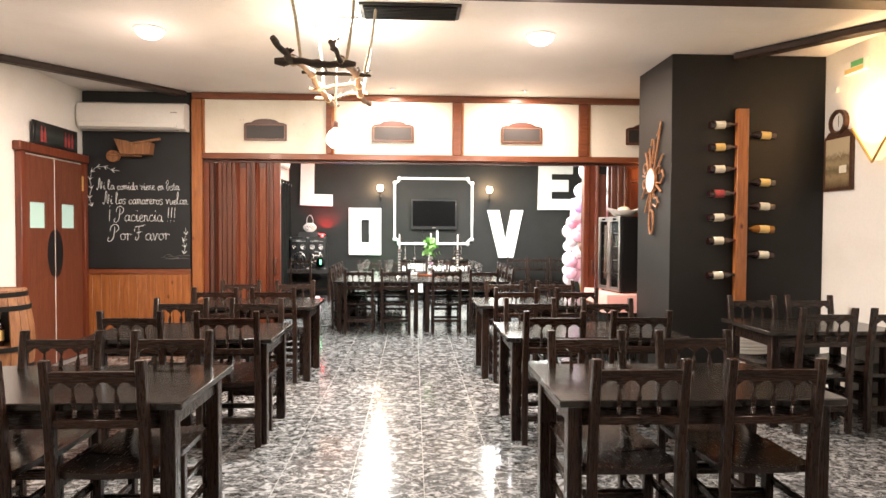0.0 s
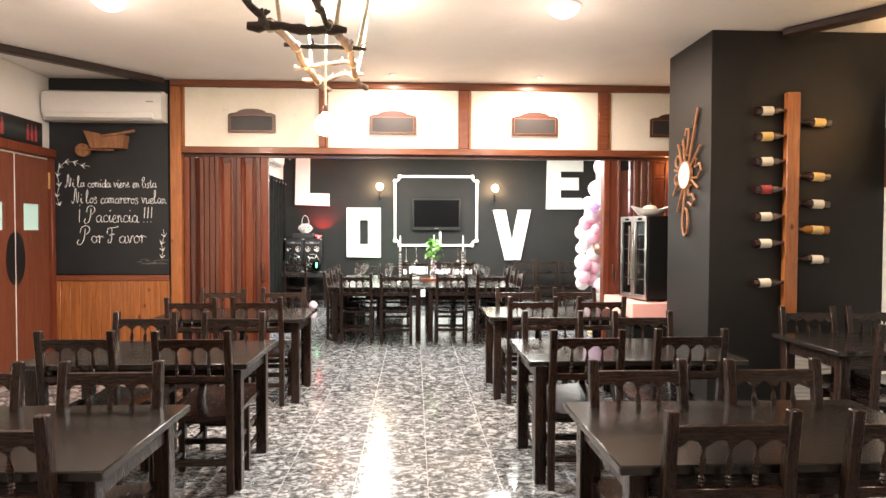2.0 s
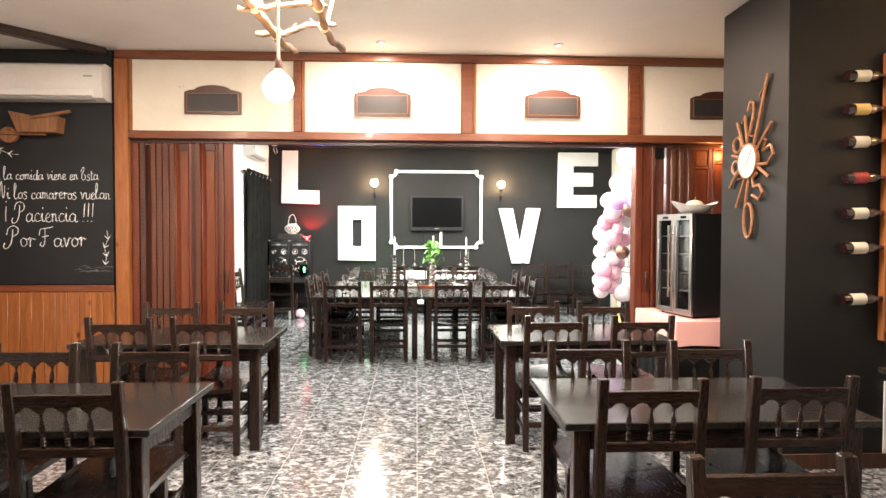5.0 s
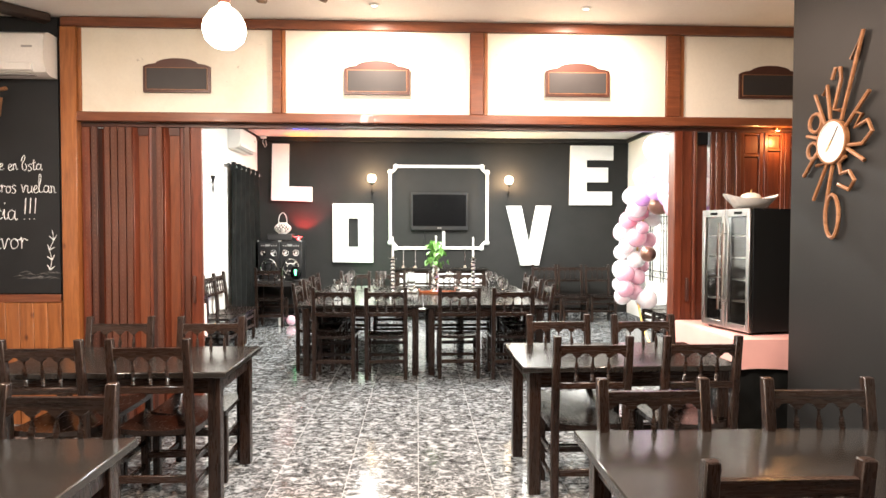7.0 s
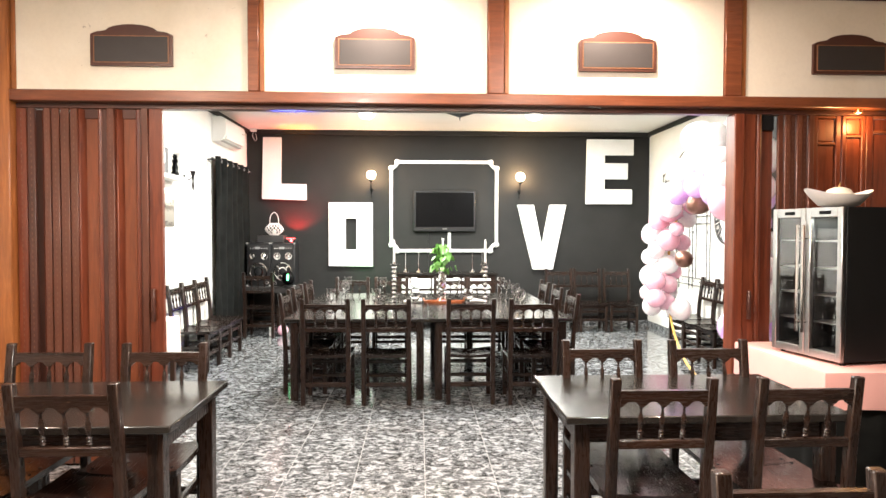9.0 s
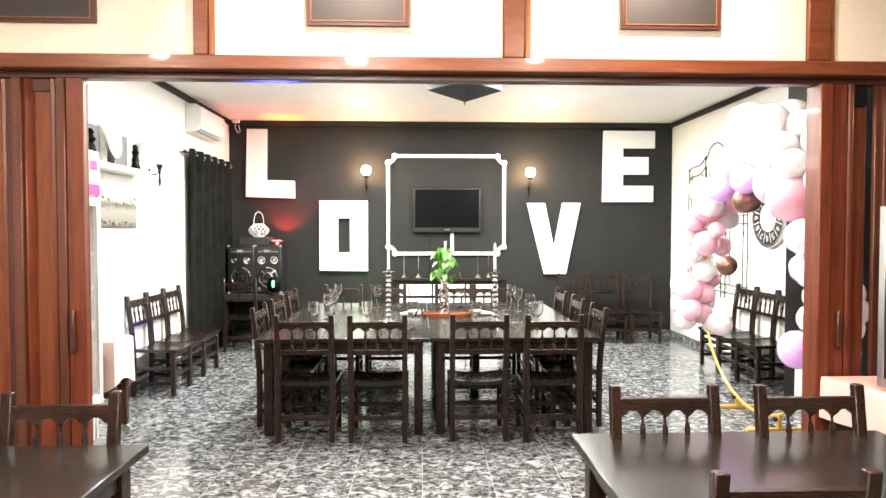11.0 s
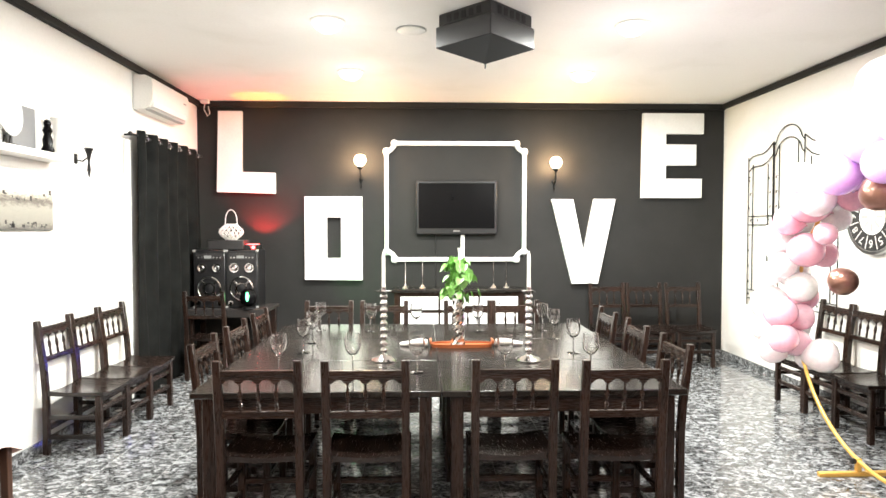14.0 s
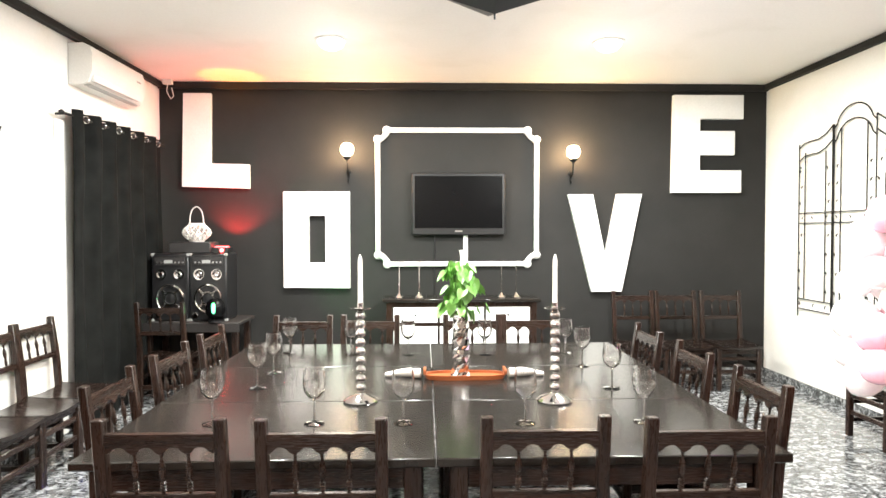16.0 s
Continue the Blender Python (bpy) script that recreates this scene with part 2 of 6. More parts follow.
M_BRASS = paint("aged_brass", (0.62, 0.42, 0.16), 0.3, 1.0, vary=0.1)
M_GOLD = paint("gold_painted_tube", (0.72, 0.43, 0.10), 0.35, 0.4, vary=0.06)
M_IRON = paint("black_wrought_iron", (0.015, 0.015, 0.015), 0.5, 0.6)
M_PINKCLOTH = paint("pink_tablecloth", (0.78, 0.42, 0.38), 0.85, vary=0.05, relief=0.4, grain=400)
M_PALEPINK = paint("pale_pink_cloth", (0.84, 0.62, 0.57), 0.85, vary=0.05, relief=0.4, grain=400)
M_CURTAIN = paint("black_curtain_cloth", (0.0085, 0.009, 0.0085), 0.9, vary=0.4, scale=6, relief=0.4, grain=200, sheen=0.1)
M_LEAF = paint("heart_leaf_green", (0.15, 0.36, 0.07), 0.4, vary=0.5, scale=9, relief=0.2)
M_CANDLE = paint("white_candle_wax", (0.80, 0.78, 0.72), 0.45, vary=0.03)
M_NAPKIN = paint("white_napkin", (0.74, 0.72, 0.69), 0.9, vary=0.04, relief=0.4, grain=300)
M_TRAY = wood("orange_brown_tray_wood", (0.28, 0.07, 0.02), (0.44, 0.14, 0.05), 0.3, "x")
M_GLASS = glass("clear_glass", ior=1.2)
M_BOTTLE = glass("dark_green_bottle_glass", (0.03, 0.05, 0.02), 0.02)
M_BOTTLEDARK = paint("dark_wine_bottle", (0.018, 0.006, 0.007), 0.08, vary=0.2, relief=0.0, coat=0.5)
M_LABEL = paint("cream_bottle_label", (0.72, 0.68, 0.56), 0.7, vary=0.06)
M_LABELGOLD = paint("yellow_bottle_label", (0.70, 0.50, 0.18), 0.6, vary=0.1)
M_LABELRED = paint("red_bottle_label", (0.35, 0.05, 0.05), 0.6, vary=0.4, scale=30)
M_DISC = glow("downlight_disc", (1.0, 0.95, 0.88), 4.5)
M_PANELGLOW = glow("ceiling_panel_glow", (1.0, 0.97, 0.93), 14.0)
M_BULB = glow("warm_bulb_glow", (1.0, 0.84, 0.62), 9.0)
M_SHADEGLOW = glow("frosted_shade_glow", (1.0, 0.78, 0.50), 9.0)
M_UPGLOW = glow("sconce_shade_glow", (1.0, 0.68, 0.30), 1.1)
M_REDLED = glow("red_led", (1.0, 0.03, 0.03), 25.0)
M_GREENLED = glow("green_led", (0.1, 1.0, 0.3), 5.0)
# Panes emit a little themselves; nothing lies behind them to light them.
M_WINDOWPANE = glow("self_glowing_pane", (0.40, 0.58, 0.52), 0.30)
M_BARK = wood("peeling_branch_bark", (0.05, 0.030, 0.022), (0.34, 0.22, 0.14), 0.8, "y", 0.8, 0.5)
# Darker copy of the bark: the near branches' backlit shade in its colour.
M_BARKBACKLIT = wood("backlit_branch_bark", (0.012, 0.010, 0.009), (0.10, 0.075, 0.055), 0.85, "x", 0.9, 0.5)
M_ROPE = paint("jute_rope", (0.62, 0.52, 0.36), 0.9, vary=0.2, scale=60, relief=0.6, grain=300)
M_SLATE = paint("dark_plaque_slate", (0.030, 0.028, 0.028), 0.5, vary=0.15)
M_COPPER = wood("copper_brown_wood", (0.20, 0.085, 0.035), (0.36, 0.17, 0.075), 0.35, "z")
M_DIAL = paint("white_dial", (0.74, 0.73, 0.70), 0.4, vary=0.03)
M_PURPLE = paint("purple_sign_band", (0.32, 0.03, 0.25), 0.4, vary=0.1)
M_WICKER = paint("white_wicker", (0.74, 0.71, 0.68), 0.7, vary=0.08)
M_CASK = wood("oak_cask_wood", (0.16, 0.065, 0.026), (0.34, 0.16, 0.07), 0.5, "z")
M_WALNUT = wood("walnut_frame_wood", (0.035, 0.014, 0.007), (0.10, 0.042, 0.020), 0.4, "z")
M_DARKVINYL = paint("dark_woven_cloth", (0.016, 0.013, 0.012), 0.7, vary=0.4, scale=60, relief=0.6, grain=120)


def balloon_material(name, colour, metal=0.0, rough=0.18):
    m, t, b = nodes_of(name)
    v = varied_vector(t)
    big = noise_at(t, v, 5, 2)
    t.links.new(ramp(t, big, [(0.3, tuple(c * 0.9 for c in colour)), (0.7, colour)]), b.inputs["Base Color"])
    b.inputs["Roughness"].default_value, b.inputs["Metallic"].default_value = rough, metal
    b.inputs["Subsurface Weight"].default_value = 0.0 if metal else 0.9
    b.inputs["Subsurface Scale"].default_value = 0.3
    b.inputs["Subsurface Radius"].default_value = (1.0, 0.85, 0.88)
    b.inputs["Coat Weight"].default_value = 0.4
    return m


# The lilac one has the violet party light put into its colour.
M_BALLOONS = [balloon_material("pearl_white_balloon", (0.95, 0.93, 0.94)), balloon_material("pink_balloon", (0.93, 0.50, 0.60)),
              balloon_material("pale_pink_balloon", (0.95, 0.80, 0.83)), balloon_material("violet_lit_balloon", (0.78, 0.54, 0.95)),
              balloon_material("rose_gold_balloon", (0.34, 0.175, 0.13), 0.75, 0.28)]


def picture_material(name, kind):
    """Procedural prints: a grey seaside panorama, a tinted village scene, dark bottles on black."""
    m, t, b = nodes_of(name)
    co = t.nodes.new("ShaderNodeTexCoord")
    sep = t.nodes.new("ShaderNodeSeparateXYZ")
    t.links.new(co.outputs["Generated"], sep.inputs[0])
    n = noise_at(t, co.outputs["Generated"], 16 if kind == "panorama" else 7, 8, 0.8, 0.7)
    add = t.nodes.new("ShaderNodeMath")
    add.operation = "MULTIPLY_ADD"
    add.inputs[1].default_value = 0.40
    t.links.new(n, add.inputs[0])
    t.links.new(sep.outputs["Y" if kind == "village" else "Z"], add.inputs[2])
    if kind == "panorama":
        stops = [(0.20, (0.06, 0.055, 0.05)), (0.34, (0.24, 0.23, 0.20)), (0.66, (0.30, 0.29, 0.25)), (0.78, (0.10, 0.09, 0.08)), (0.92, (0.42, 0.40, 0.34)), (1.0, (0.52, 0.49, 0.42))]
    elif kind == "village":
        stops = [(0.20, (0.10, 0.07, 0.035)), (0.42, (0.30, 0.22, 0.12)), (0.55, (0.13, 0.10, 0.05)), (0.68, (0.36, 0.28, 0.16)), (0.80, (0.20, 0.15, 0.08)), (0.92, (0.48, 0.40, 0.26))]
    else:
        stops = [(0.1, (0.010, 0.012, 0.012)), (0.5, (0.02, 0.026, 0.026)), (0.7, (0.04, 0.05, 0.05)), (1.0, (0.012, 0.012, 0.012))]
    t.links.new(ramp(t, add.outputs[0], stops), b.inputs["Base Color"])
    b.inputs["Roughness"].default_value = 0.4
    return m


M_PANORAMA, M_VILLAGE, M_NIGHT = (picture_material("print_" + k, k) for k in ("panorama", "village", "bottles"))

# ---- mesh helpers ----


def finish(name, bm, material, smooth=None):
    bmesh.ops.recalc_face_normals(bm, faces=bm.faces)
    me = bpy.data.meshes.new(name)
    if smooth:
        for f in bm.faces:
            f.smooth = True
        for e in bm.edges:
            if len(e.link_faces) == 2 and e.calc_face_angle(0) > radians(smooth):
                e.smooth = False
    bm.to_mesh(me)
    bm.free()
    me.materials.append(material)
    return me


def part(name, bm, material, parent=None, label="", smooth=40):
    """One bmesh as one mesh object, under a thing or a part."""
    ob = new(name, finish(name, bm, material, smooth))
    if parent is not None:
        ob.parent = parent
    return tagged(ob, label)


def thing(name, label, category, group="", at=None, kind=""):
    ob = new(name)
    ob.empty_display_size = 0.1
    if at is not None:
        ob.matrix_basis = at
    return tagged(ob, label, category, group, kind)


def box(x0, x1, y0, y1, z0, z1, bevel=0.0, bm=None, m=None):
    b = bmesh.new()
    bmesh.ops.create_cube(b, size=1.0)
    for v in b.verts:
        v.co = Vector(((x0 + x1) / 2 + v.co.x * (x1 - x0), (y0 + y1) / 2 + v.co.y * (y1 - y0), (z0 + z1) / 2 + v.co.z * (z1 - z0)))
    if bevel:
        bmesh.ops.bevel(b, geom=b.edges[:], offset=bevel, segments=1, affect="EDGES")
    if m is not None:
        bmesh.ops.transform(b, matrix=m, verts=b.verts)
    return joined(bm, b)


def joined(bm, b):
    if bm is None:
        return b
    me = bpy.data.meshes.new("tmp")
    b.to_mesh(me)
    b.free()
    bm.from_mesh(me)
    bpy.data.meshes.remove(me)
    return bm


def lathe(profile, seg=16, at=(0, 0, 0), turn=None, bm=None):
    """A turned body from (radius, height) pairs."""
    b = bmesh.new()
    rings = []
    for r, z in profile:
        rings.append([b.verts.new((r * math.cos(2 * math.pi * k / seg), r * math.sin(2 * math.pi * k / seg), z)) for k in range(seg)] if r > 1e-5 else [b.verts.new((0, 0, z))])
    for a, c in zip(rings, rings[1:]):
        for k in range(seg):
            q = (k + 1) % seg
            if len(a) == 1 and len(c) == 1:
                continue
            if len(a) == 1:
                b.faces.new((a[0], c[k], c[q]))
            elif len(c) == 1:
                b.faces.new((a[k], a[q], c[0]))
            else:
                b.faces.new((a[k], a[q], c[q], c[k]))
    for end in (rings[0], rings[-1]):
        if len(end) > 2:
            b.faces.new(end)
    m = Matrix.Translation(at) @ (turn if turn is not None else Matrix.Identity(4))
    bmesh.ops.transform(b, matrix=m, verts=b.verts)
    return joined(bm, b)


def tube(points, radius, seg=8, closed=False, bm=None):
    """A round bar along a line; radius is a number or one per point."""
    b = bmesh.new()
    pts = [Vector(p) for p in points]
    n = len(pts)
    rings, up = [], None
    for i, p in enumerate(pts):
        a = pts[i - 1] if i or closed else p
        c = pts[(i + 1) % n] if i < n - 1 or closed else p
        way = (c - a).normalized()
        if up is None:
            up = way.orthogonal().normalized()
        up = (up - way * up.dot(way)).normalized()
        side = way.cross(up)
        r = radius[i] if isinstance(radius, (list, tuple)) else radius
        rings.append([b.verts.new(p + r * (math.cos(2 * math.pi * k / seg) * up + math.sin(2 * math.pi * k / seg) * side)) for k in range(seg)])
    for i in range(n if closed else n - 1):
        a, c = rings[i], rings[(i + 1) % n]
        for k in range(seg):
            b.faces.new((a[k], a[(k + 1) % seg], c[(k + 1) % seg], c[k]))
    if not closed:
        b.faces.new(rings[0])
        b.faces.new(rings[-1])
    return joined(bm, b)


def prism(outline, depth, m=None, holes=None, bm=None, bevel=0.0):
    """A flat outline in x and z, thickened along y from 0 to depth."""
    b = bmesh.new()
    if holes is None:
        f = b.faces.new([b.verts.new((x, 0, z)) for x, z in outline])
    else:
        outer = [b.verts.new((x, 0, z)) for x, z in outline]
        inner = [b.verts.new((x, 0, z)) for x, z in holes]
        n = len(outer)
        for k in range(n):
            b.faces.new((outer[k], outer[(k + 1) % n], inner[(k + 1) % n], inner[k]))
    made = bmesh.ops.extrude_face_region(b, geom=b.faces[:])
    for v in made["geom"]:
        if isinstance(v, bmesh.types.BMVert):
            v.co.y += depth
    if holes is None:
        bmesh.ops.triangulate(b, faces=[f for f in b.faces if len(f.verts) > 4])
    bmesh.ops.recalc_face_normals(b, faces=b.faces)
    if m is not None:
        bmesh.ops.transform(b, matrix=m, verts=b.verts)
    return joined(bm, b)


def writing(name, text, size, m, material, parent, depth=0.001, shear=0.0, width=None, thin=0.0):
    """Words in the built-in font, turned into a mesh. In its own plane x runs right and y up."""
    curve = bpy.data.curves.new(name, "FONT")
    curve.body, curve.size, curve.extrude, curve.shear, curve.resolution_u = text, size, depth, shear, 3
    curve.offset = thin
    tmp = bpy.data.objects.new(name, curve)
    me = bpy.data.meshes.new_from_object(tmp)
    bpy.data.objects.remove(tmp)
    if width:
        xs = [v.co.x for v in me.vertices]
        k = width / (max(xs) - min(xs))
        for v in me.vertices:
            v.co.x *= k
    me.materials.append(material)
    ob = new(name, me)
    ob.parent = parent
    ob.matrix_basis = m
    return ob


def setting(ob, label, category):
    return tagged(ob, label, category, kind="structure")




def south(x, y, z):
    """A plane upright on a wall that looks to -y: x right, y up."""
    return pose(x, y, z, 90, 0, 0)


def west(x, y, z, spin=0.0):
    """A plane upright on a wall that looks to -x."""
    return pose(x, y, z, 90, 0, -90) @ pose(0, 0, 0, 0, 0, spin)


def east(x, y, z):
    return pose(x, y, z, 90, 0, 90)

# ---- the structure ----
XL, XR, YB, YS, ZC = -4.19, 3.95, 15.0, -2.0, 3.27      # main room: west and east walls; back wall; unseen near wall; ceiling
BL, BR, ZB = -2.86, 3.84, 3.25                         # back room
PY = 8.80                                              # face of the partition

setting(part("wall_west", box(XL - 0.15, XL, YS - 0.15, PY + 0.15, 0, ZC, 0), M_WHITE), "white painted plaster wall beside the service door", "wall")
setting(part("wall_east", box(XR, XR + 0.15, YS - 0.15, PY + 0.15, 0, ZC, 0), M_WHITE), "white painted plaster wall with a sconce and a clock", "wall")
# Out of view: added to close the room behind the start.
setting(part("wall_entrance", box(XL, XR, YS - 0.15, YS, 0, ZC, 0), M_WHITE), "unseen plain white wall added to close the room", "wall")
setting(part("wall_chalkboard", box(XL, -2.845, PY + 0.02, PY + 0.15, 0, ZC, 0), M_CHARCOAL), "dark painted wall that carries the chalkboard", "wall")
setting(part("wall_back", box(BL - 0.15, BR + 0.15, YB, YB + 0.15, 0, ZB, 0), M_CHARCOAL), "charcoal painted back wall with large white letters", "wall")
setting(part("wall_back_west", box(BL - 0.15, BL, PY + 0.16, YB, 0, ZB, 0), M_WHITE), "white plaster wall of the back room", "wall")
setting(part("wall_back_east", box(BR, BR + 0.15, PY + 0.16, YB, 0, ZB, 0), M_WHITE), "white plaster wall of the back room with a clock", "wall")
setting(part("ceiling_main", box(XL - 0.15, XR + 0.15, YS - 0.15, PY + 0.15, ZC, ZC + 0.12, 0), M_CEIL), "pale painted plaster ceiling", "ceiling")
setting(part("ceiling_back", box(BL - 0.15, BR + 0.15, PY + 0.155, YB + 0.15, ZB, ZB + 0.12, 0), M_CEIL), "pale painted ceiling of the back room", "ceiling")
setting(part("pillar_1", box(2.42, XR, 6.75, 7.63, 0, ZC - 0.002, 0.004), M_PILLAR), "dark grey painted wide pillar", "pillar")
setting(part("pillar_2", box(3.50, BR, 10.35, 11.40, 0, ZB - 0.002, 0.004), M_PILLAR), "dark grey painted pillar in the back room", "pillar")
setting(part("trim_1", box(BL, BL + 0.05, PY + 0.16, YB - 0.05, 3.185, ZB - 0.003, 0.004), M_CHARCOAL), "dark grey painted cornice strip", "trim")
setting(part("trim_2", box(BR - 0.05, BR, 11.40, YB - 0.05, 3.185, ZB - 0.003, 0.004), M_CHARCOAL), "dark grey painted cornice strip", "trim")
setting(part("trim_3", box(BL, BR, YB - 0.05, YB, 3.175, ZB - 0.003, 0.004), M_CHARCOAL), "dark grey painted cornice strip above the letters", "trim")
for n, (x0, x1, y0, y1) in enumerate([(BL, BL + 0.012, 10.2, YB - 0.015), (BR - 0.012, BR, 11.41, YB - 0.015), (BL, BR, YB - 0.014, YB)]):
    setting(part("baseboard_%d" % (n + 1), box(x0, x1, y0, y1, 0, 0.09, 0.002), M_TILE), "marbled grey tile skirting", "skirting")
setting(part("baseboard_4", box(2.408, XR - 0.002, 6.735, 6.749, 0, 0.10, 0.002), M_WALNUT), "brown skirting at the foot of the pillar", "skirting")
setting(part("baseboard_5", box(2.405, 2.419, 6.75, 7.60, 0, 0.10, 0.002), M_WALNUT), "brown skirting at the side of the pillar", "skirting")
setting(part("ceiling_beam_1", box(-0.5, XR, 5.0, 5.19, 3.16, ZC - 0.002, 0.008), M_BEAM), "dark wooden ceiling beam", "beam")


def slanted_beam(name, a, b, w, h):
    a, b = Vector(a), Vector(b)
    turn = Matrix.Translation(a) @ Matrix.Rotation(math.atan2((b - a).y, (b - a).x), 4, "Z")
    ob = part(name, box(0, (b - a).length, -w / 2, w / 2, -h, -0.002, 0.012, m=None), M_BEAM)
    ob.matrix_basis = turn
    for k in (0.08, 0.92):
        part("bolt", lathe([(0.0, -h - 0.008), (0.012, -h - 0.006), (0.014, -h), (0.014, -h + 0.01)], 8, ((b - a).length * k, 0, 0)), M_NAIL, ob)
    return setting(ob, "dark worn wooden strip across the ceiling corner", "beam")


slanted_beam("ceiling_beam_2", (-4.17, 7.2, ZC), (-2.92, 8.76, ZC), 0.11, 0.07)
slanted_beam("ceiling_beam_3", (3.93, 5.5, ZC), (3.03, 6.72, ZC), 0.12, 0.07)

# chalkboard wall: board, pine wainscot
board = part("chalkboard", box(XL + 0.005, -2.875, PY, PY + 0.018, 1.06, ZC - 0.02, 0.002), M_BOARD)
tagged(board, "black chalkboard with a chalk joke about patience", "chalkboard")
wains = setting(part("wainscot", box(XL + 0.004, -2.87, PY + 0.012, PY + 0.019, 0.0, 1.0, 0), M_ORANGE), "varnished pine plank wainscot", "wainscot")
for k in range(12):
    x = XL + 0.008 + k * 0.1095
    part("plank", box(x, x + 0.106, PY - 0.008, PY + 0.011, 0.0, 0.985, 0.004), M_ORANGE, wains)
part("cap_rail", box(XL + 0.004, -2.87, PY - 0.014, PY + 0.011, 0.988, 1.052, 0.006), M_REDRAIL, wains)
# the words are written in chalk, letter by letter: strokes on a letter height of 1
GLYPHS = {
    "a": (1.15, [(0.85, 0.8), (0.5, 1.0), (0.1, 0.7), (0.1, 0.2), (0.4, 0.0), (0.75, 0.3), (0.9, 0.95), (0.85, 0.3), (1.0, 0.0), (1.2, 0.15)]),
    "c": (0.95, [(0.8, 0.8), (0.5, 1.0), (0.12, 0.6), (0.2, 0.1), (0.55, 0.0), (0.95, 0.2)]),
    "d": (1.15, [(0.85, 0.8), (0.5, 1.0), (0.1, 0.7), (0.1, 0.2), (0.4, 0.0), (0.75, 0.3), (0.95, 1.9)], [(0.95, 1.9), (0.88, 0.4), (1.0, 0.0), (1.2, 0.15)]),
    "e": (0.9, [(0.0, 0.35), (0.55, 0.6), (0.65, 0.9), (0.4, 1.05), (0.1, 0.6), (0.22, 0.05), (0.6, 0.0), (0.9, 0.25)]),
    "i": (0.6, [(0.0, 0.4), (0.2, 1.0), (0.2, 0.2), (0.38, 0.0), (0.6, 0.2)], [(0.25, 1.55), (0.30, 1.72)]),
    "l": (0.8, [(-0.05, 0.4), (0.3, 1.5), (0.42, 2.3), (0.25, 2.65), (0.08, 2.2), (0.08, 0.5), (0.3, 0.0), (0.8, 0.2)]),
    "m": (1.3, [(0.0, 0.85), (0.12, 1.0), (0.15, 0.0)], [(0.15, 0.7), (0.4, 1.0), (0.55, 0.75), (0.55, 0.0)], [(0.55, 0.7), (0.8, 1.0), (0.97, 0.75), (1.0, 0.1), (1.3, 0.15)]),
    "n": (0.95, [(0.0, 0.85), (0.12, 1.0), (0.15, 0.0)], [(0.15, 0.7), (0.42, 1.0), (0.6, 0.75), (0.64, 0.1), (0.95, 0.15)]),
    "o": (1.0, [(0.45, 1.0), (0.1, 0.7), (0.15, 0.15), (0.45, 0.0), (0.8, 0.3), (0.75, 0.8), (0.45, 1.0), (0.7, 0.82), (1.0, 0.95)]),
    "r": (0.8, [(0.0, 0.8), (0.2, 1.1), (0.2, 0.0)], [(0.2, 0.55), (0.45, 1.0), (0.72, 0.85), (0.8, 0.95)]),
    "s": (0.8, [(0.7, 0.9), (0.35, 1.1), (0.15, 0.75), (0.6, 0.4), (0.6, 0.05), (0.25, -0.1), (0.0, 0.1)]),
    "t": (0.75, [(0.3, 1.7), (0.26, 0.2), (0.45, 0.0), (0.75, 0.2)], [(0.0, 1.15), (0.6, 1.25)]),
    "u": (1.05, [(0.0, 0.9), (0.15, 1.0), (0.15, 0.2), (0.4, 0.0), (0.75, 0.35), (0.8, 1.0), (0.83, 0.15), (1.05, 0.1)]),
    "v": (0.95, [(0.0, 0.95), (0.15, 1.0), (0.35, 0.0), (0.7, 1.0), (0.95, 0.9)]),
    "N": (1.45, [(-0.55, 0.4), (-0.35, -0.1), (0.0, 0.5), (0.15, 2.0), (0.35, 2.9), (0.5, 2.3), (0.55, 0.8), (0.75, 0.0), (1.0, 1.0), (1.05, 2.1)]),
    "E": (1.15, [(-0.1, 1.4), (0.15, 2.2), (0.55, 2.4), (0.5, 1.7), (0.2, 1.25), (0.05, 0.6), (0.3, 0.0), (0.75, 0.15), (0.9, 0.7), (0.6, 1.1)]),
    "P": (1.3, [(-0.5, 0.45), (-0.7, 0.1), (-0.5, -0.25), (0.0, 0.0), (0.3, 0.7), (0.45, 2.0)], [(-0.3, 1.4), (-0.1, 2.1), (0.5, 2.4), (1.05, 2.1), (1.0, 1.5), (0.5, 1.15)]),
    "F": (1.5, [(0.45, 2.1), (0.42, 0.6), (0.2, 0.0), (-0.15, 0.15), (0.0, 0.5)], [(-0.25, 1.3), (-0.1, 2.0), (0.5, 2.1), (1.1, 2.2), (1.45, 2.35)], [(0.1, 1.1), (0.9, 1.25)]),
    "!": (0.6, [(0.3, 2.2), (0.15, 0.6)], [(0.05, 0.0), (0.1, 0.1)]),
    "\u00a1": (0.9, [(0.2, 2.3), (0.22, 2.45)], [(0.2, 1.8), (0.12, 0.9), (0.12, 0.0)]),
    " ": (0.75,),
}
LINES = [("Ni la comida viene en Esta", -4.02, -3.004, 2.048, 0.048), ("Ni los camareros vuelan", -3.946, -2.90, 1.868, 0.056), ("\u00a1 Paciencia !!!", -3.865, -3.06, 1.652, 0.078), ("Por Favor", -3.89, -3.13, 1.418, 0.080)]


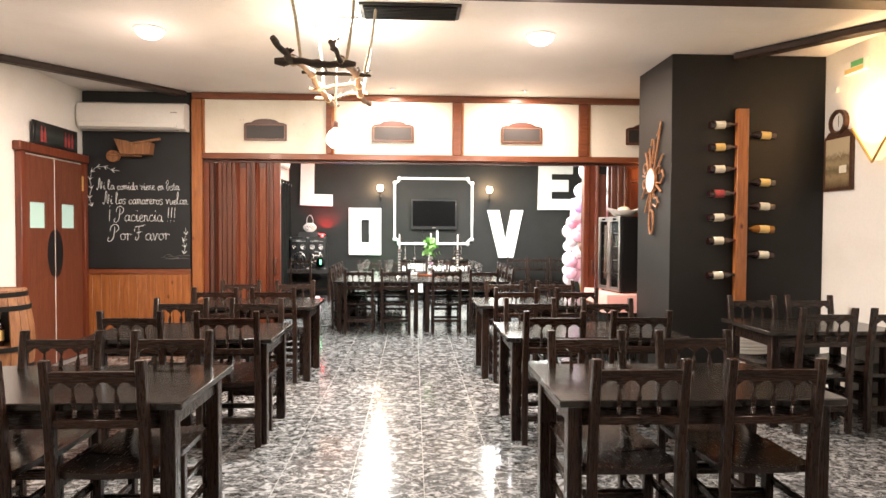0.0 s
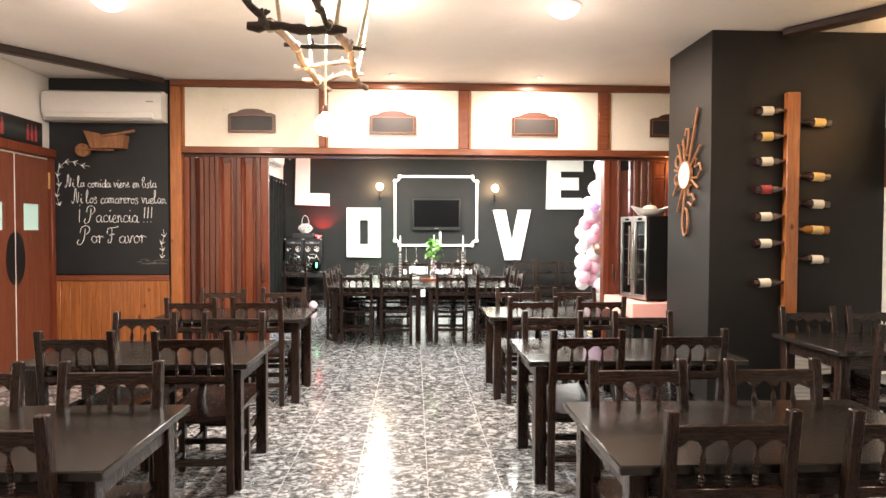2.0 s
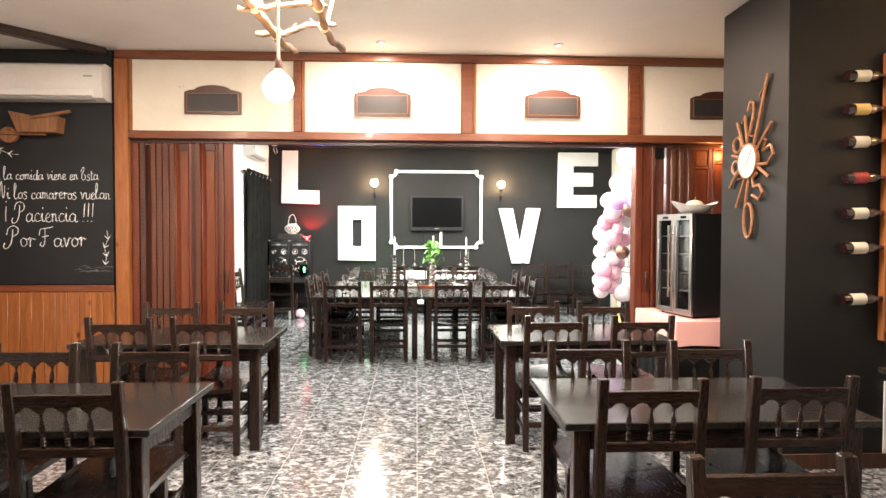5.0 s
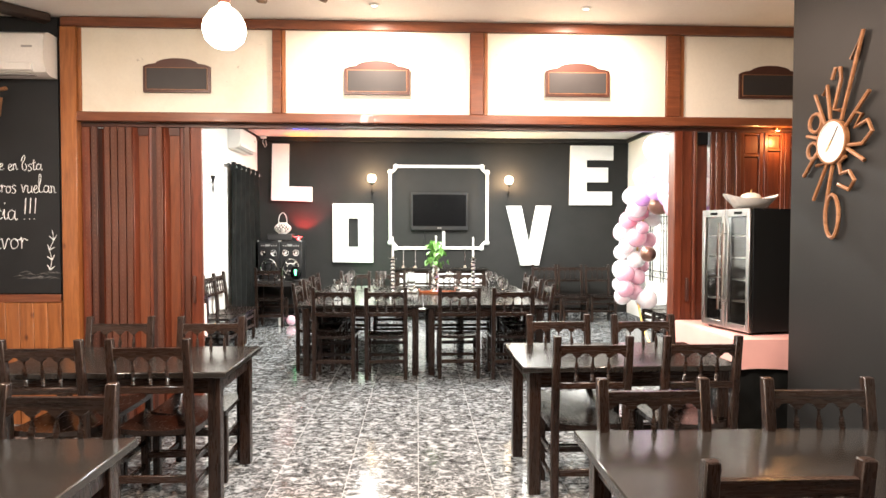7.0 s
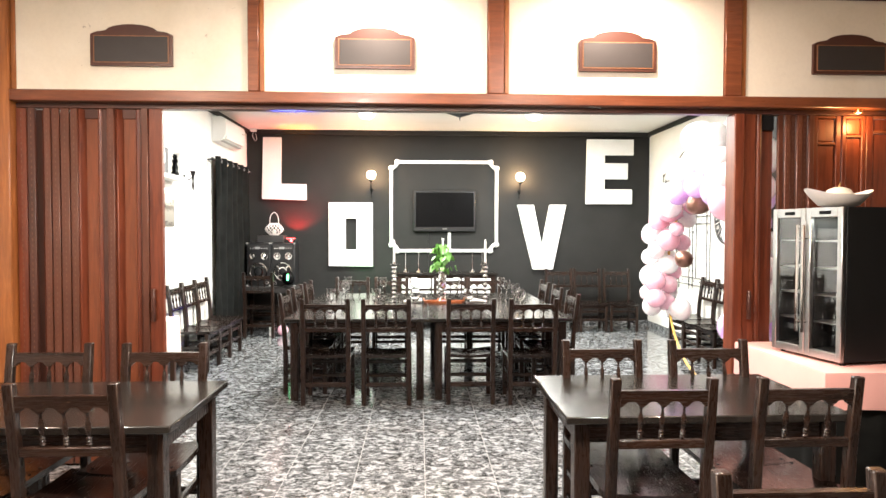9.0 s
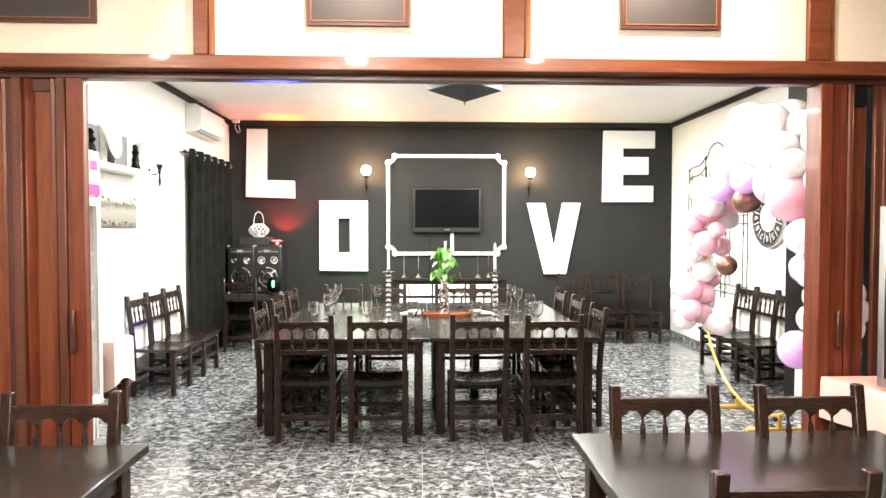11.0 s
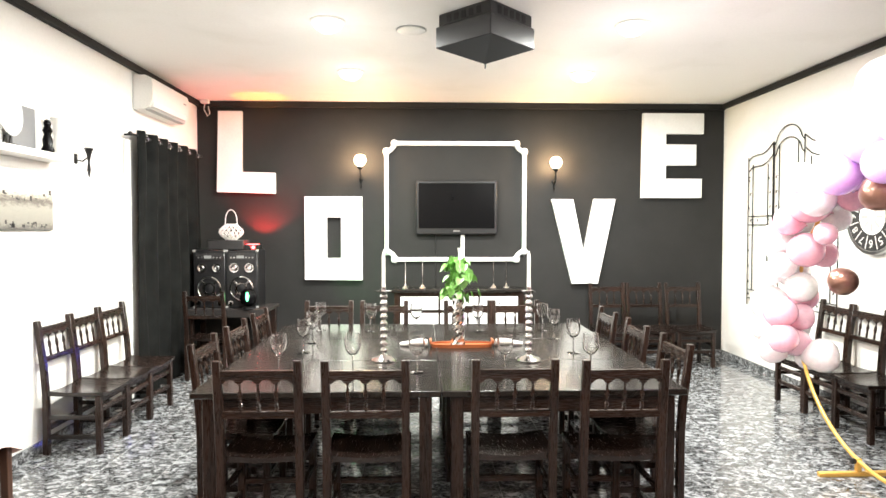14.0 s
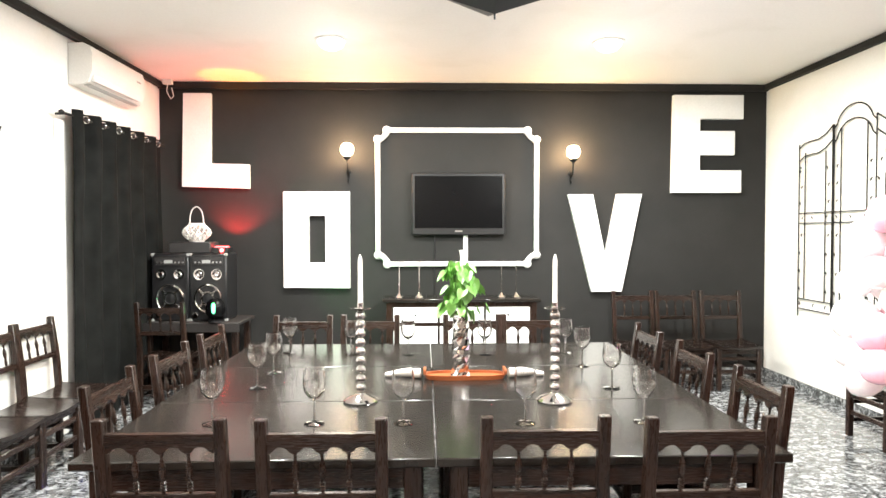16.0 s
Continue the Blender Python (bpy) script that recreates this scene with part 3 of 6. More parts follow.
def chalk_line(text, x0, x1, z, height):
    """One line of joined handwriting between x0 and x1, drawn with a stub of chalk."""
    lines, pen = [], 0.0
    for ch_ in text:
        glyph = GLYPHS[ch_]
        lines += [[(pen + px, pz) for px, pz in stroke] for stroke in glyph[1:]]
        pen += glyph[0]
    lo, hi = min(px for q in lines for px, pz in q), max(px for q in lines for px, pz in q)
    bm = None
    for q in lines:
        lean = random.uniform(-0.05, 0.05)
        pts = [Vector((x0 + (px - lo) * (x1 - x0) / (hi - lo) + 0.004 * pz * lean, PY - 0.0005, z + pz * height + 0.003 * math.sin(px * 1.7))) for px, pz in q]
        smooth = []
        for k in range(len(pts) - 1):
            a, b, c, d = pts[max(k - 1, 0)], pts[k], pts[k + 1], pts[min(k + 2, len(pts) - 1)]
            for f in (0.0, 0.33, 0.67):
                smooth.append(0.5 * (2 * b + (c - a) * f + (2 * a - 5 * b + 4 * c - d) * f * f + (3 * b - a - 3 * c + d) * f ** 3))
        smooth.append(pts[-1])
        width = 0.0028 + height * 0.012
        bm = tube(smooth, [width * random.uniform(0.65, 1.2) for _ in smooth], 5, bm=bm)
    part("chalk_writing", bm, M_CHALK, board)["kind"] = "stuff"


random.seed(41)
for line in LINES:
    chalk_line(*line)


def chalk_sprig(points, flip):
    stem = [Vector((x, PY - 0.0015, z)) for x, z in points]
    bm = tube(stem, 0.0022, 5)
    for i in range(1, len(stem)):
        a, w = stem[i], (stem[i] - stem[i - 1]).normalized()
        for s in (-1, 1):
            side = Vector((w.z, 0, -w.x)) * s
            bm = tube([a, a + w * -0.035 + side * 0.03 * flip], [0.006, 0.002], 5, bm=bm)
    part("chalk_sprig", bm, M_CHALK, board)


chalk_sprig([(-3.74, 2.28), (-3.83, 2.29), (-3.92, 2.33), (-4.01, 2.33), (-4.08, 2.27), (-4.10, 2.17), (-4.08, 2.06), (-4.11, 1.94), (-4.08, 1.84)], 1)
chalk_sprig([(-2.935, 1.57), (-2.925, 1.49), (-2.96, 1.41), (-2.94, 1.33), (-2.955, 1.25)], 1)
random.seed(4)
bm = None
for k in range(16):
    a = Vector((-3.27 + 0.34 * random.random(), PY - 0.0012, 1.17 + 0.06 * random.random()))
    bm = tube([a, a + Vector((0.05, 0, 0.012)), a + Vector((0.1, 0, 0.0))], [0.001, 0.006, 0.001], 4, bm=bm)
part("chalk_smear", bm, M_DUST, board)

# partition: posts, beams, cream panels
partition = thing("partition", "wooden partition with cream panels above an opening", "partition", kind="structure")
E_ = XR
part("top_beam", box(-2.845, E_, PY - 0.02, PY + 0.14, 3.19, ZC - 0.002, 0.006), M_REDRAIL, partition)
part("header_beam", box(-2.72, E_, PY - 0.03, PY + 0.14, 2.44, 2.515, 0.006), M_REDRAIL, partition)
part("track", box(-2.72, E_, PY + 0.04, PY + 0.11, 2.405, 2.437, 0.003), M_STRIP, partition, "brown sliding door track")
part("post", box(-2.845, -2.72, PY - 0.03, PY + 0.14, 0, 3.186, 0.006), M_ORANGE, partition, "varnished pine post")
for x0, x1 in [(-1.178, -1.105), (0.425, 0.535), (2.055, 2.172)]:
    part("stud", box(x0, x1, PY - 0.018, PY + 0.12, 2.518, 3.187, 0.005), M_REDRAIL, partition)
for x0, x1 in [(-2.717, -1.18), (-1.102, 0.422), (0.538, 2.052), (2.175, E_ - 0.003)]:
    part("panel", box(x0, x1, PY + 0.005, PY + 0.10, 2.518, 3.187, 0.002), M_FASCIA, partition, "cream painted panel")
    part("bead", box(x0, x0 + 0.03, PY - 0.006, PY + 0.004, 2.52, 3.185, 0.003), M_ORANGE, partition)


def plaque(x):
    p = thing("plaque", "small slate plaque in an arched red-brown wooden frame", "plaque", "plaques on the partition", pose(x, PY + 0.004, 2.675))
    w = 0.265
    arch = [(-w, 0.0), (w, 0.0), (w, 0.205), (w - 0.04, 0.222)] + [(0.17 * math.cos(a), 0.222 + 0.05 * math.sin(a)) for a in np.linspace(0.15, math.pi - 0.15, 9)] + [(-w + 0.04, 0.222), (-w, 0.205)]
    part("frame", prism(arch, -0.022), M_STRIP, p, smooth=0)
    part("slate", box(-w + 0.028, w - 0.028, -0.027, -0.0225, 0.025, 0.192, 0.001), M_SLATE, p)
    bm = None
    for x0, x1, z0, z1 in [(-w + 0.022, w - 0.022, 0.02, 0.025), (-w + 0.022, w - 0.022, 0.192, 0.197), (-w + 0.022, -w + 0.027, 0.025, 0.192), (w - 0.027, w - 0.022, 0.025, 0.192)]:
        bm = box(x0, x1, -0.0262, -0.0222, z0, z1, 0, bm)
    part("inlay", bm, M_COPPER, p)


for x in (-1.935, -0.335, 1.31, 2.935):
    plaque(x)

# folding doors, gathered at both sides of the opening




def door_board(door_, name, xa, ya, xb, yb, material, thick=0.012):
    """An upright board from (xa, ya) to (xb, yb), the y counted from the partition's face."""
    va, vb = Vector((xa, PY + ya, 0)), Vector((xb, PY + yb, 0))
    m = Matrix.Translation(va) @ Matrix.Rotation(math.atan2((vb - va).y, (vb - va).x), 4, "Z")
    return part(name, box(0, (vb - va).length, -thick, thick, 0.015, 2.402, 0.004, m=m), material, door_)


def stitched_strip(door_, x0, x1, y, material, stitched=True):
    """A proud hinge strip with a row of small pale stitches down its middle."""
    strip = door_board(door_, "hinge_strip", x0, y, x1, y, material, 0.014)
    if stitched:
        verts, faces = [], []
        c = (x0 + x1) / 2
        for k in range(52):
            b, z = len(verts), 0.32 + 0.04 * k
            verts += [(c + dx, PY + y - dy, z + dz) for dy in (0.0138, 0.0148) for dx, dz in ((-0.0025, 0), (0.0025, 0), (0.0025, 0.016), (-0.0025, 0.016))]
            faces += [(b + 4, b + 5, b + 6, b + 7)] + [(b + q, b + (q + 1) % 4, b + 4 + (q + 1) % 4, b + 4 + q) for q in range(4)]
        me = bpy.data.meshes.new("stitching")
        me.from_pydata(verts, [], faces)
        me.materials.append(M_STITCH)
        row = new("stitching", me)
        row.parent = strip
        row["kind"] = "stuff"


left = thing("folding_door", "gathered red-brown wooden folding door", "door", "folding doors of the partition")
# Added board behind the leaves, stops light showing through their gaps.
door_board(left, "rear_leaf", -2.715, 0.15, -1.80, 0.15, M_REDWOOD, 0.008)
stitched_strip(left, -2.715, -2.648, 0.045, M_REDWOOD)
door_board(left, "panel", -2.64, 0.11, -2.575, 0.11, M_STRIP)
stitched_strip(left, -2.633, -2.585, 0.03, M_STRIP)
door_board(left, "panel", -2.58, 0.11, -2.535, 0.09, M_REDWOOD)
for xa, xb in ((-2.533, -2.488), (-2.481, -2.430), (-2.423, -2.366), (-2.359, -2.312)):
    stitched_strip(left, xa, xb, 0.035, M_STRIPRED)
for xa, xb in ((-2.31, -2.19), (-2.062, -1.94)):
    door_board(left, "panel", xa, 0.03, xa + 0.028, 0.075, M_REDWOOD)
    door_board(left, "panel", xa + 0.03, 0.08, xb, 0.08, M_FOLDPANEL)
    door_board(left, "panel", xb, 0.075, xb + 0.02, 0.04, M_REDWOOD)
    part("top_slot", box(xa + 0.032, xb - 0.002, PY + 0.055, PY + 0.067, 2.34, 2.4025, 0.002), M_STRIP, left, "dark slot at the head of the leaf")
for x0 in (-2.166, -1.918):
    door_board(left, "panel", x0, 0.06, x0 + 0.04, 0.06, M_STRIP)
stitched_strip(left, -2.118, -2.068, 0.025, M_STRIPRED)
stitched_strip(left, -1.892, -1.848, 0.025, M_STRIPRED, False)
door_board(left, "end_post", -1.845, 0.04, -1.757, 0.04, M_REDWOOD, 0.02)
part("handle", box(-1.83, -1.805, PY - 0.012, PY + 0.0195, 0.98, 1.20, 0.006), M_STRIP, left, "dark brown pull handle")

right = thing("folding_door", "gathered red-brown folding door beside the cooler", "door", "folding doors of the partition")
door_board(right, "end_post", 2.205, 0.035, 2.29, 0.035, M_REDWOOD, 0.022)
part("handle", box(2.238, 2.262, PY - 0.02, PY + 0.0125, 0.98, 1.18, 0.006), M_STRIP, right, "dark brown pull handle")
part("edge_bead", lathe([(0.021, 0.015), (0.021, 2.402)], 12, (2.318, PY + 0.035, 0)), M_REDWOOD, right)
door_board(right, "panel", 2.345, 0.12, 2.455, 0.10, M_REDWOOD)
part("top_slot", box(2.345, 2.445, PY + 0.06, PY + 0.085, 2.30, 2.4025, 0.003), M_BLACK, right, "dark slot at the head of the leaf")
for k in range(6):
    stitched_strip(right, 2.462 + k * 0.042, 2.499 + k * 0.042, 0.045 - 0.012 * (k % 2), M_STRIPRED, k in (1, 2, 3, 4))
setting(part("door_jamb", box(2.13, 2.20, PY - 0.01, PY + 0.12, 0, 2.403, 0.006), M_REDWOOD), "red-brown lacquered jamb of the opening", "jamb")
pan = thing("wall_panelling", "red-brown wooden panelled doors closing the partition", "panelling", kind="structure")
for x0, x1, edge, low in [(2.72, 2.92, 0.035, 2.20), (2.93, 3.10, 0.03, 2.25), (3.105, 3.52, 0.05, 2.28), (3.525, 3.94, 0.05, 2.28)]:
    part("stile", box(x0, x0 + edge, PY + 0.05, PY + 0.10, 0, 2.403, 0.004), M_REDWOOD, pan)
    part("stile", box(x1 - edge, x1, PY + 0.05, PY + 0.10, 0, 2.403, 0.004), M_REDWOOD, pan)
    for z0, z1 in [(0, 0.15), (1.05, 1.17), (low, low + 0.02), (2.385, 2.403)]:
        part("rail", box(x0 + edge + 0.001, x1 - edge - 0.001, PY + 0.052, PY + 0.098, z0, z1, 0.003), M_REDRAIL, pan)
    for z0, z1 in [(0.152, 1.048), (1.172, low - 0.002), (low + 0.022, 2.383)]:
        part("raised_panel", box(x0 + edge + 0.002, x1 - edge - 0.002, PY + 0.062, PY + 0.09, z0, z1, 0.008), M_REDWOOD, pan)

# service door in the west wall
door = thing("door_1", "closed double swing door in reddish plywood with small panes", "door", kind="structure")
for y0, y1 in [(7.46, 7.54), (8.72, 8.792)]:
    part("jamb", box(XL + 0.001, XL + 0.07, y0, y1, 0, 2.36, 0.006), M_REDWOOD, door)
part("lintel", box(XL + 0.001, XL + 0.09, 7.42, 8.795, 2.363, 2.46, 0.01), M_REDWOOD, door)
for y0, y1, w0, w1 in [(7.55, 8.115, 7.66, 7.95), (8.135, 8.71, 8.27, 8.55)]:
    leaf = part("leaf", box(XL + 0.004, XL + 0.035, y0, w0, 0.012, 2.34, 0.002), M_RUSSET, door)
    bm = box(XL + 0.004, XL + 0.035, w0, w1, 0.012, 1.56, 0)
    bm = box(XL + 0.004, XL + 0.035, w0, w1, 1.84, 2.34, 0, bm)
    bm = box(XL + 0.004, XL + 0.035, w1, y1, 0.012, 2.34, 0, bm)
    part("leaf_board", bm, M_RUSSET, leaf)
    part("pane", box(XL + 0.012, XL + 0.018, w0, w1, 1.56, 1.84, 0), M_WINDOWPANE, leaf, "milky green glass pane with a glow of its own")
    part("edge_strip", box(XL + 0.005, XL + 0.034, y0 - 0.006 if y0 > 8 else y1 + 0.001, y0 - 0.001 if y0 > 8 else y1 + 0.006, 0.012, 2.34, 0), M_PLASTIC, leaf)
    part("top_strip", box(XL + 0.005, XL + 0.034, y0, y1, 2.342, 2.35, 0), M_PLASTIC, leaf)
    c = y1 if y0 < 8 else y0
    s = -1 if y0 < 8 else 1
    half = [(0, -0.27)] + [(s * 0.14 * math.cos(a), 0.27 * math.sin(a)) for a in np.linspace(-math.pi / 2 + 0.1, math.pi / 2 - 0.1, 12)] + [(0, 0.27)]
    part("push_plate", prism(half, 0.004, m=Matrix.Translation((XL + 0.036, c + s * 0.004, 1.27)) @ Matrix.Rotation(radians(90), 4, "Z") @ Matrix.Scale(-1, 4, (0, 1, 0))), M_BLACK, leaf, "black oval push plate", smooth=0)
part("hinge", lathe([(0.012, 2.02), (0.012, 2.2)], 8, (XL + 0.045, 8.715, 0)), M_BRASS, door, "brass door hinge")

# ---- furniture ----


def table(width, depth, name="table"):
    """A dark dining table with its near left corner at the origin."""
    t = thing("dining_table", "dark-stained wooden dining table, bare and polished", "table", "dining tables")
    part("tabletop", box(0, width, 0, depth, 0.74, 0.775, 0.005), M_TABLETOP, t)
    a = 0.05
    for x in (a, width - a - 0.07):
        for y in (a, depth - a - 0.07):
            part("leg", box(x, x + 0.07, y, y + 0.07, 0, 0.739, 0.004), M_DARKWOOD, t)
    for y in (a + 0.015, depth - a - 0.04):
        part("apron", box(a + 0.071, width - a - 0.071, y, y + 0.025, 0.64, 0.7395, 0.002), M_DARKRAIL, t)
    for x in (a + 0.015, width - a - 0.04):
        part("apron", box(x, x + 0.025, a + 0.071, depth - a - 0.071, 0.64, 0.7395, 0.002), M_DARKWOOD, t)
    return t


def chair():
    """A rustic Castilian chair; the sitter looks to +y; the back legs stand at y = 0."""
    c = thing("chair", "dark-stained rustic wooden chair with turned spindles", "chair", "rustic dining chairs")
    W = 0.45
    for s in (-1, 1):
        bm = bmesh.new()
        sec = [(0.0, 0.0), (0.44, 0.0), (0.62, -0.012), (0.955, -0.055)]
        rings = []
        for z, y in sec:
            x0, x1 = (s * W / 2 - s * 0.042, s * W / 2)
            k = 0.0 if z < 0.9 else 0.003
            rings.append([bm.verts.new(v) for v in ((x0, y - 0.02 + k, z), (x1, y - 0.02 + k, z), (x1, y + 0.022 - k, z), (x0, y + 0.022 - k, z))])
        for a, b in zip(rings, rings[1:]):
            for k in range(4):
                bm.faces.new((a[k], a[(k + 1) % 4], b[(k + 1) % 4], b[k]))
        bm.faces.new(rings[0])
        bm.faces.new(rings[-1])
        bmesh.ops.recalc_face_normals(bm, faces=bm.faces)
        bmesh.ops.bevel(bm, geom=[e for e in bm.edges], offset=0.004, segments=1, affect="EDGES")
        part("back_post", bm, M_DARKWOOD, c)
        part("front_leg", box(s * W / 2 - (0.042 if s > 0 else 0), s * W / 2 + (0.042 if s < 0 else 0), 0.36, 0.402, 0, 0.418, 0.004), M_DARKWOOD, c)
    h = W / 2 - 0.0415
    n, r = 4, 0.035
    out = [(-h, 0.905), (h, 0.905)]
    pitch = 2 * h / n
    edge = [(h, 0.840)]
    for k in range(n):
        cx = h - pitch * (k + 0.5)
        edge += [(cx + r + 0.004, 0.836), (cx + r, 0.841), (cx + r - 0.007, 0.844)] + [(cx + (r - 0.010) * math.cos(a), 0.846 + 0.014 * math.sin(a)) for a in np.linspace(0.15, math.pi - 0.15, 6)] + [(cx - r + 0.007, 0.844), (cx - r, 0.841), (cx - r - 0.004, 0.836)]
    edge += [(-h, 0.840)]
    shear = Matrix(((1, 0, 0, 0), (0, 1, -0.13, 0.068), (0, 0, 1, 0), (0, 0, 0, 1)))
    part("top_rail", prism(out + edge, 0.026, m=Matrix.Translation((0, -0.012, 0)) @ shear), M_DARKRAIL, c, smooth=0)
    for x in (-pitch, 0.0, pitch):
        bm = lathe([(0.007, 0.6935), (0.007, 0.700), (0.012, 0.706), (0.007, 0.712), (0.012, 0.718), (0.007, 0.724), (0.012, 0.730), (0.006, 0.737), (0.008, 0.745), (0.0125, 0.772), (0.011, 0.792), (0.0055, 0.812), (0.005, 0.822), (0.009, 0.837)], 8, (x, 0, 0))
        bmesh.ops.transform(bm, matrix=shear, verts=bm.verts)
        part("spindle", bm, M_DARKRAIL, c)
    part("mid_rail", box(-h, h, -0.013, 0.013, 0.658, 0.694, 0.003, m=Matrix.Translation((0, -0.021, 0))), M_DARKRAIL, c)
    bm = bmesh.new()
    nx, ny = 8, 3
    top, bot = [], []
    for j in range(ny + 1):
        for k in range(nx + 1):
            x = -0.225 + 0.45 * k / nx
            dip = -0.02 * math.cos(math.pi * (k / nx - 0.5)) + (0.012 if j == 0 else 0.0)
            y = 0.022 + 0.40 * j / ny
            top.append(bm.verts.new((x, y, 0.448 + dip)))
            bot.append(bm.verts.new((x, y, 0.422 + dip * 0.5 - 0.003)))
    q = nx + 1
    for j in range(ny):
        for k in range(nx):
            i = j * q + k
            bm.faces.new((top[i], top[i + 1], top[i + q + 1], top[i + q]))
            bm.faces.new((bot[i], bot[i + q], bot[i + q + 1], bot[i + 1]))
    ring = list(range(nx)) + [nx + j * q for j in range(ny)] + [ny * q + nx - k for k in range(nx)] + [(ny - j) * q for j in range(ny)]
    for a, b in zip(ring, ring[1:] + ring[:1]):
        bm.faces.new((top[a], top[b], bot[b], bot[a]))
    seat = part("seat", bm, M_SEAT, c)
    for x in (-0.185, 0.185):
        for y in (0.07, 0.37):
            part("nail", lathe([(0.009, 0.0), (0.009, 0.003), (0.005, 0.006), (0, 0.007)], 8, (x, y, 0.4395)), M_NAIL, seat)
    for z in (0.17, 0.30):
        part("stretcher", box(-h, h, 0.37, 0.392, z, z + 0.035, 0.003), M_DARKRAIL, c)
    part("stretcher", box(-h, h, -0.011, 0.011, 0.165, 0.205, 0.003), M_DARKRAIL, c)
    for s in (-1, 1):
        x = s * (W / 2 - 0.021)
        for z in (0.11, 0.25):
            part("stretcher", box(x - 0.011, x + 0.011, 0.023, 0.359, z, z + 0.032, 0.003), M_SEAT, c)
    part("seat_apron", box(-h, h, 0.365, 0.39, 0.365, 0.414, 0.002), M_DARKRAIL, c)
    return c


TABLE_AT = [(-2.458, 3.588), (-2.43, 5.25), (-2.435, 7.165), (0.602, 3.572), (0.610, 5.275)]
first = table(1.36, 0.80)
first.matrix_basis = pose(TABLE_AT[0][0], TABLE_AT[0][1], 0)
for x, y in TABLE_AT[1:]:
    copy_thing(first, pose(x, y, 0))
banquet = table(1.345, 0.803)
tagged(banquet, "dark-stained table pushed into one long banquet table", "table", "tables of the banquet")
BX, BY, BW, BD = -1.287, 10.355, 1.349, 0.807
banquet.matrix_basis = pose(BX, BY, 0)
for i, j in ((0, 1), (0, 2), (1, 0), (1, 1), (1, 2)):
    copy_thing(banquet, pose(BX + i * BW, BY + j * BD, 0))
side = table(1.30, 0.80)
side.matrix_basis = pose(0.604, 7.235, 0)
corner = table(1.10, 0.78)
corner.matrix_basis = pose(2.715, 5.52, 0)

model = chair()
model.matrix_basis = pose(-1.456, 3.58, 0) @ Matrix.Diagonal((1.0, 1.0, 1.026, 1))
SEATS = [(-2.07, 3.58, 0), (-2.03, 4.30, 180), (-1.425, 4.30, 180), (-2.04, 5.265, 0), (-1.375, 5.25, 1), (-2.00, 6.03, 180), (-1.378, 6.02, 179),
         (-2.03, 7.12, 0), (-1.465, 7.13, 0), (-2.03, 7.94, 180), (-1.415, 7.93, 181),
         (0.955, 3.56, 0), (1.575, 3.555, -1), (0.93, 4.27, 180), (1.56, 4.27, 181), (0.945, 5.24, 0), (1.585, 5.27, 0), (0.93, 6.03, 180), (1.595, 6.02, 179),
         (0.978, 7.14, 0), (1.60, 7.14, 0), (0.985, 7.955, 180), (1.585, 7.945, 180),
         (3.01, 6.27, 180), (3.55, 6.28, 181), (3.09, 5.42, 0), (3.65, 5.42, 0)]
BANQUET = [(-0.885, 10.25, 0), (-0.335, 10.235, 0), (0.435, 10.24, 0), (1.0, 10.215, 0), (-0.914, 12.83, 180), (-0.40, 12.83, 180), (0.383, 12.83, 180), (0.83, 12.83, 180),
           (-1.335, 10.87, -90), (-1.335, 11.54, -91), (-1.335, 12.21, -90), (1.46, 10.78, 90), (1.46, 11.48, 89), (1.46, 12.19, 90)]
WALLSIDE = [(-2.79, 11.84, -90), (-2.79, 12.27, -90), (-2.79, 12.71, -91), (3.76, 12.69, 90), (3.76, 12.26, 90), (3.76, 11.84, 90),
            (2.255, 14.70, 180), (2.72, 14.70, 180), (3.21, 14.70, 180), (-2.40, 13.88, 0)]
for x, y, a in SEATS:
    copy_thing(model, pose(x, y, 0, 0, 0, a))
for x, y, a in BANQUET:
    tagged(copy_thing(model, pose(x, y, 0, 0, 0, a)), "dark wooden chair drawn up to the banquet table", "chair", "chairs round the banquet table")
for x, y, a in WALLSIDE:
    tagged(copy_thing(model, pose(x, y, 0, 0, 0, a)), "dark rustic wooden chair set against the wall", "chair", "chairs along the walls")

# ---- lamps and fixtures ----


def downlight(x, y, z, r=0.115):
    d = thing("downlight", "round recessed ceiling downlight, switched on", "ceiling light", "recessed downlights", pose(x, y, z))
    part("ring", lathe([(r, -0.001), (r + 0.022, -0.001), (r + 0.022, -0.008), (r + 0.004, -0.016), (r, -0.012), (r, -0.001)], 24), M_PLASTIC, d)
    # Dome depth and radius shape the lamp's round glare into the diffuser.
    part("diffuser", lathe([(0, -0.001), (r - 0.001, -0.001), (r - 0.001, -0.2 * r), (r * 0.85, -0.45 * r), (r * 0.5, -0.68 * r), (0, -0.76 * r)], 24), M_DISC, d, "glowing diffuser domed to imitate round glare")


for x, y in MAIN_LAMPS:
    downlight(x, y, ZC)
for x, y in BACK_LAMPS:
    downlight(x, y, ZB)
for x, y in FASCIA_LAMPS:
    downlight(x, y, ZC, 0.02)
spot = thing("header_spotlight", "tiny warm spotlight under the wooden header beam", "spotlight", "", pose(3.015, PY + 0.012, 2.4395))
part("housing", lathe([(0, -0.001), (0.026, -0.001), (0.028, -0.022), (0.022, -0.026), (0.022, -0.018), (0, -0.018)], 16), M_BRASS, spot)
part("lens", lathe([(0, -0.019), (0.0215, -0.019), (0.012, -0.027), (0, -0.029)], 14), M_SHADEGLOW, spot, "glowing warm lens")
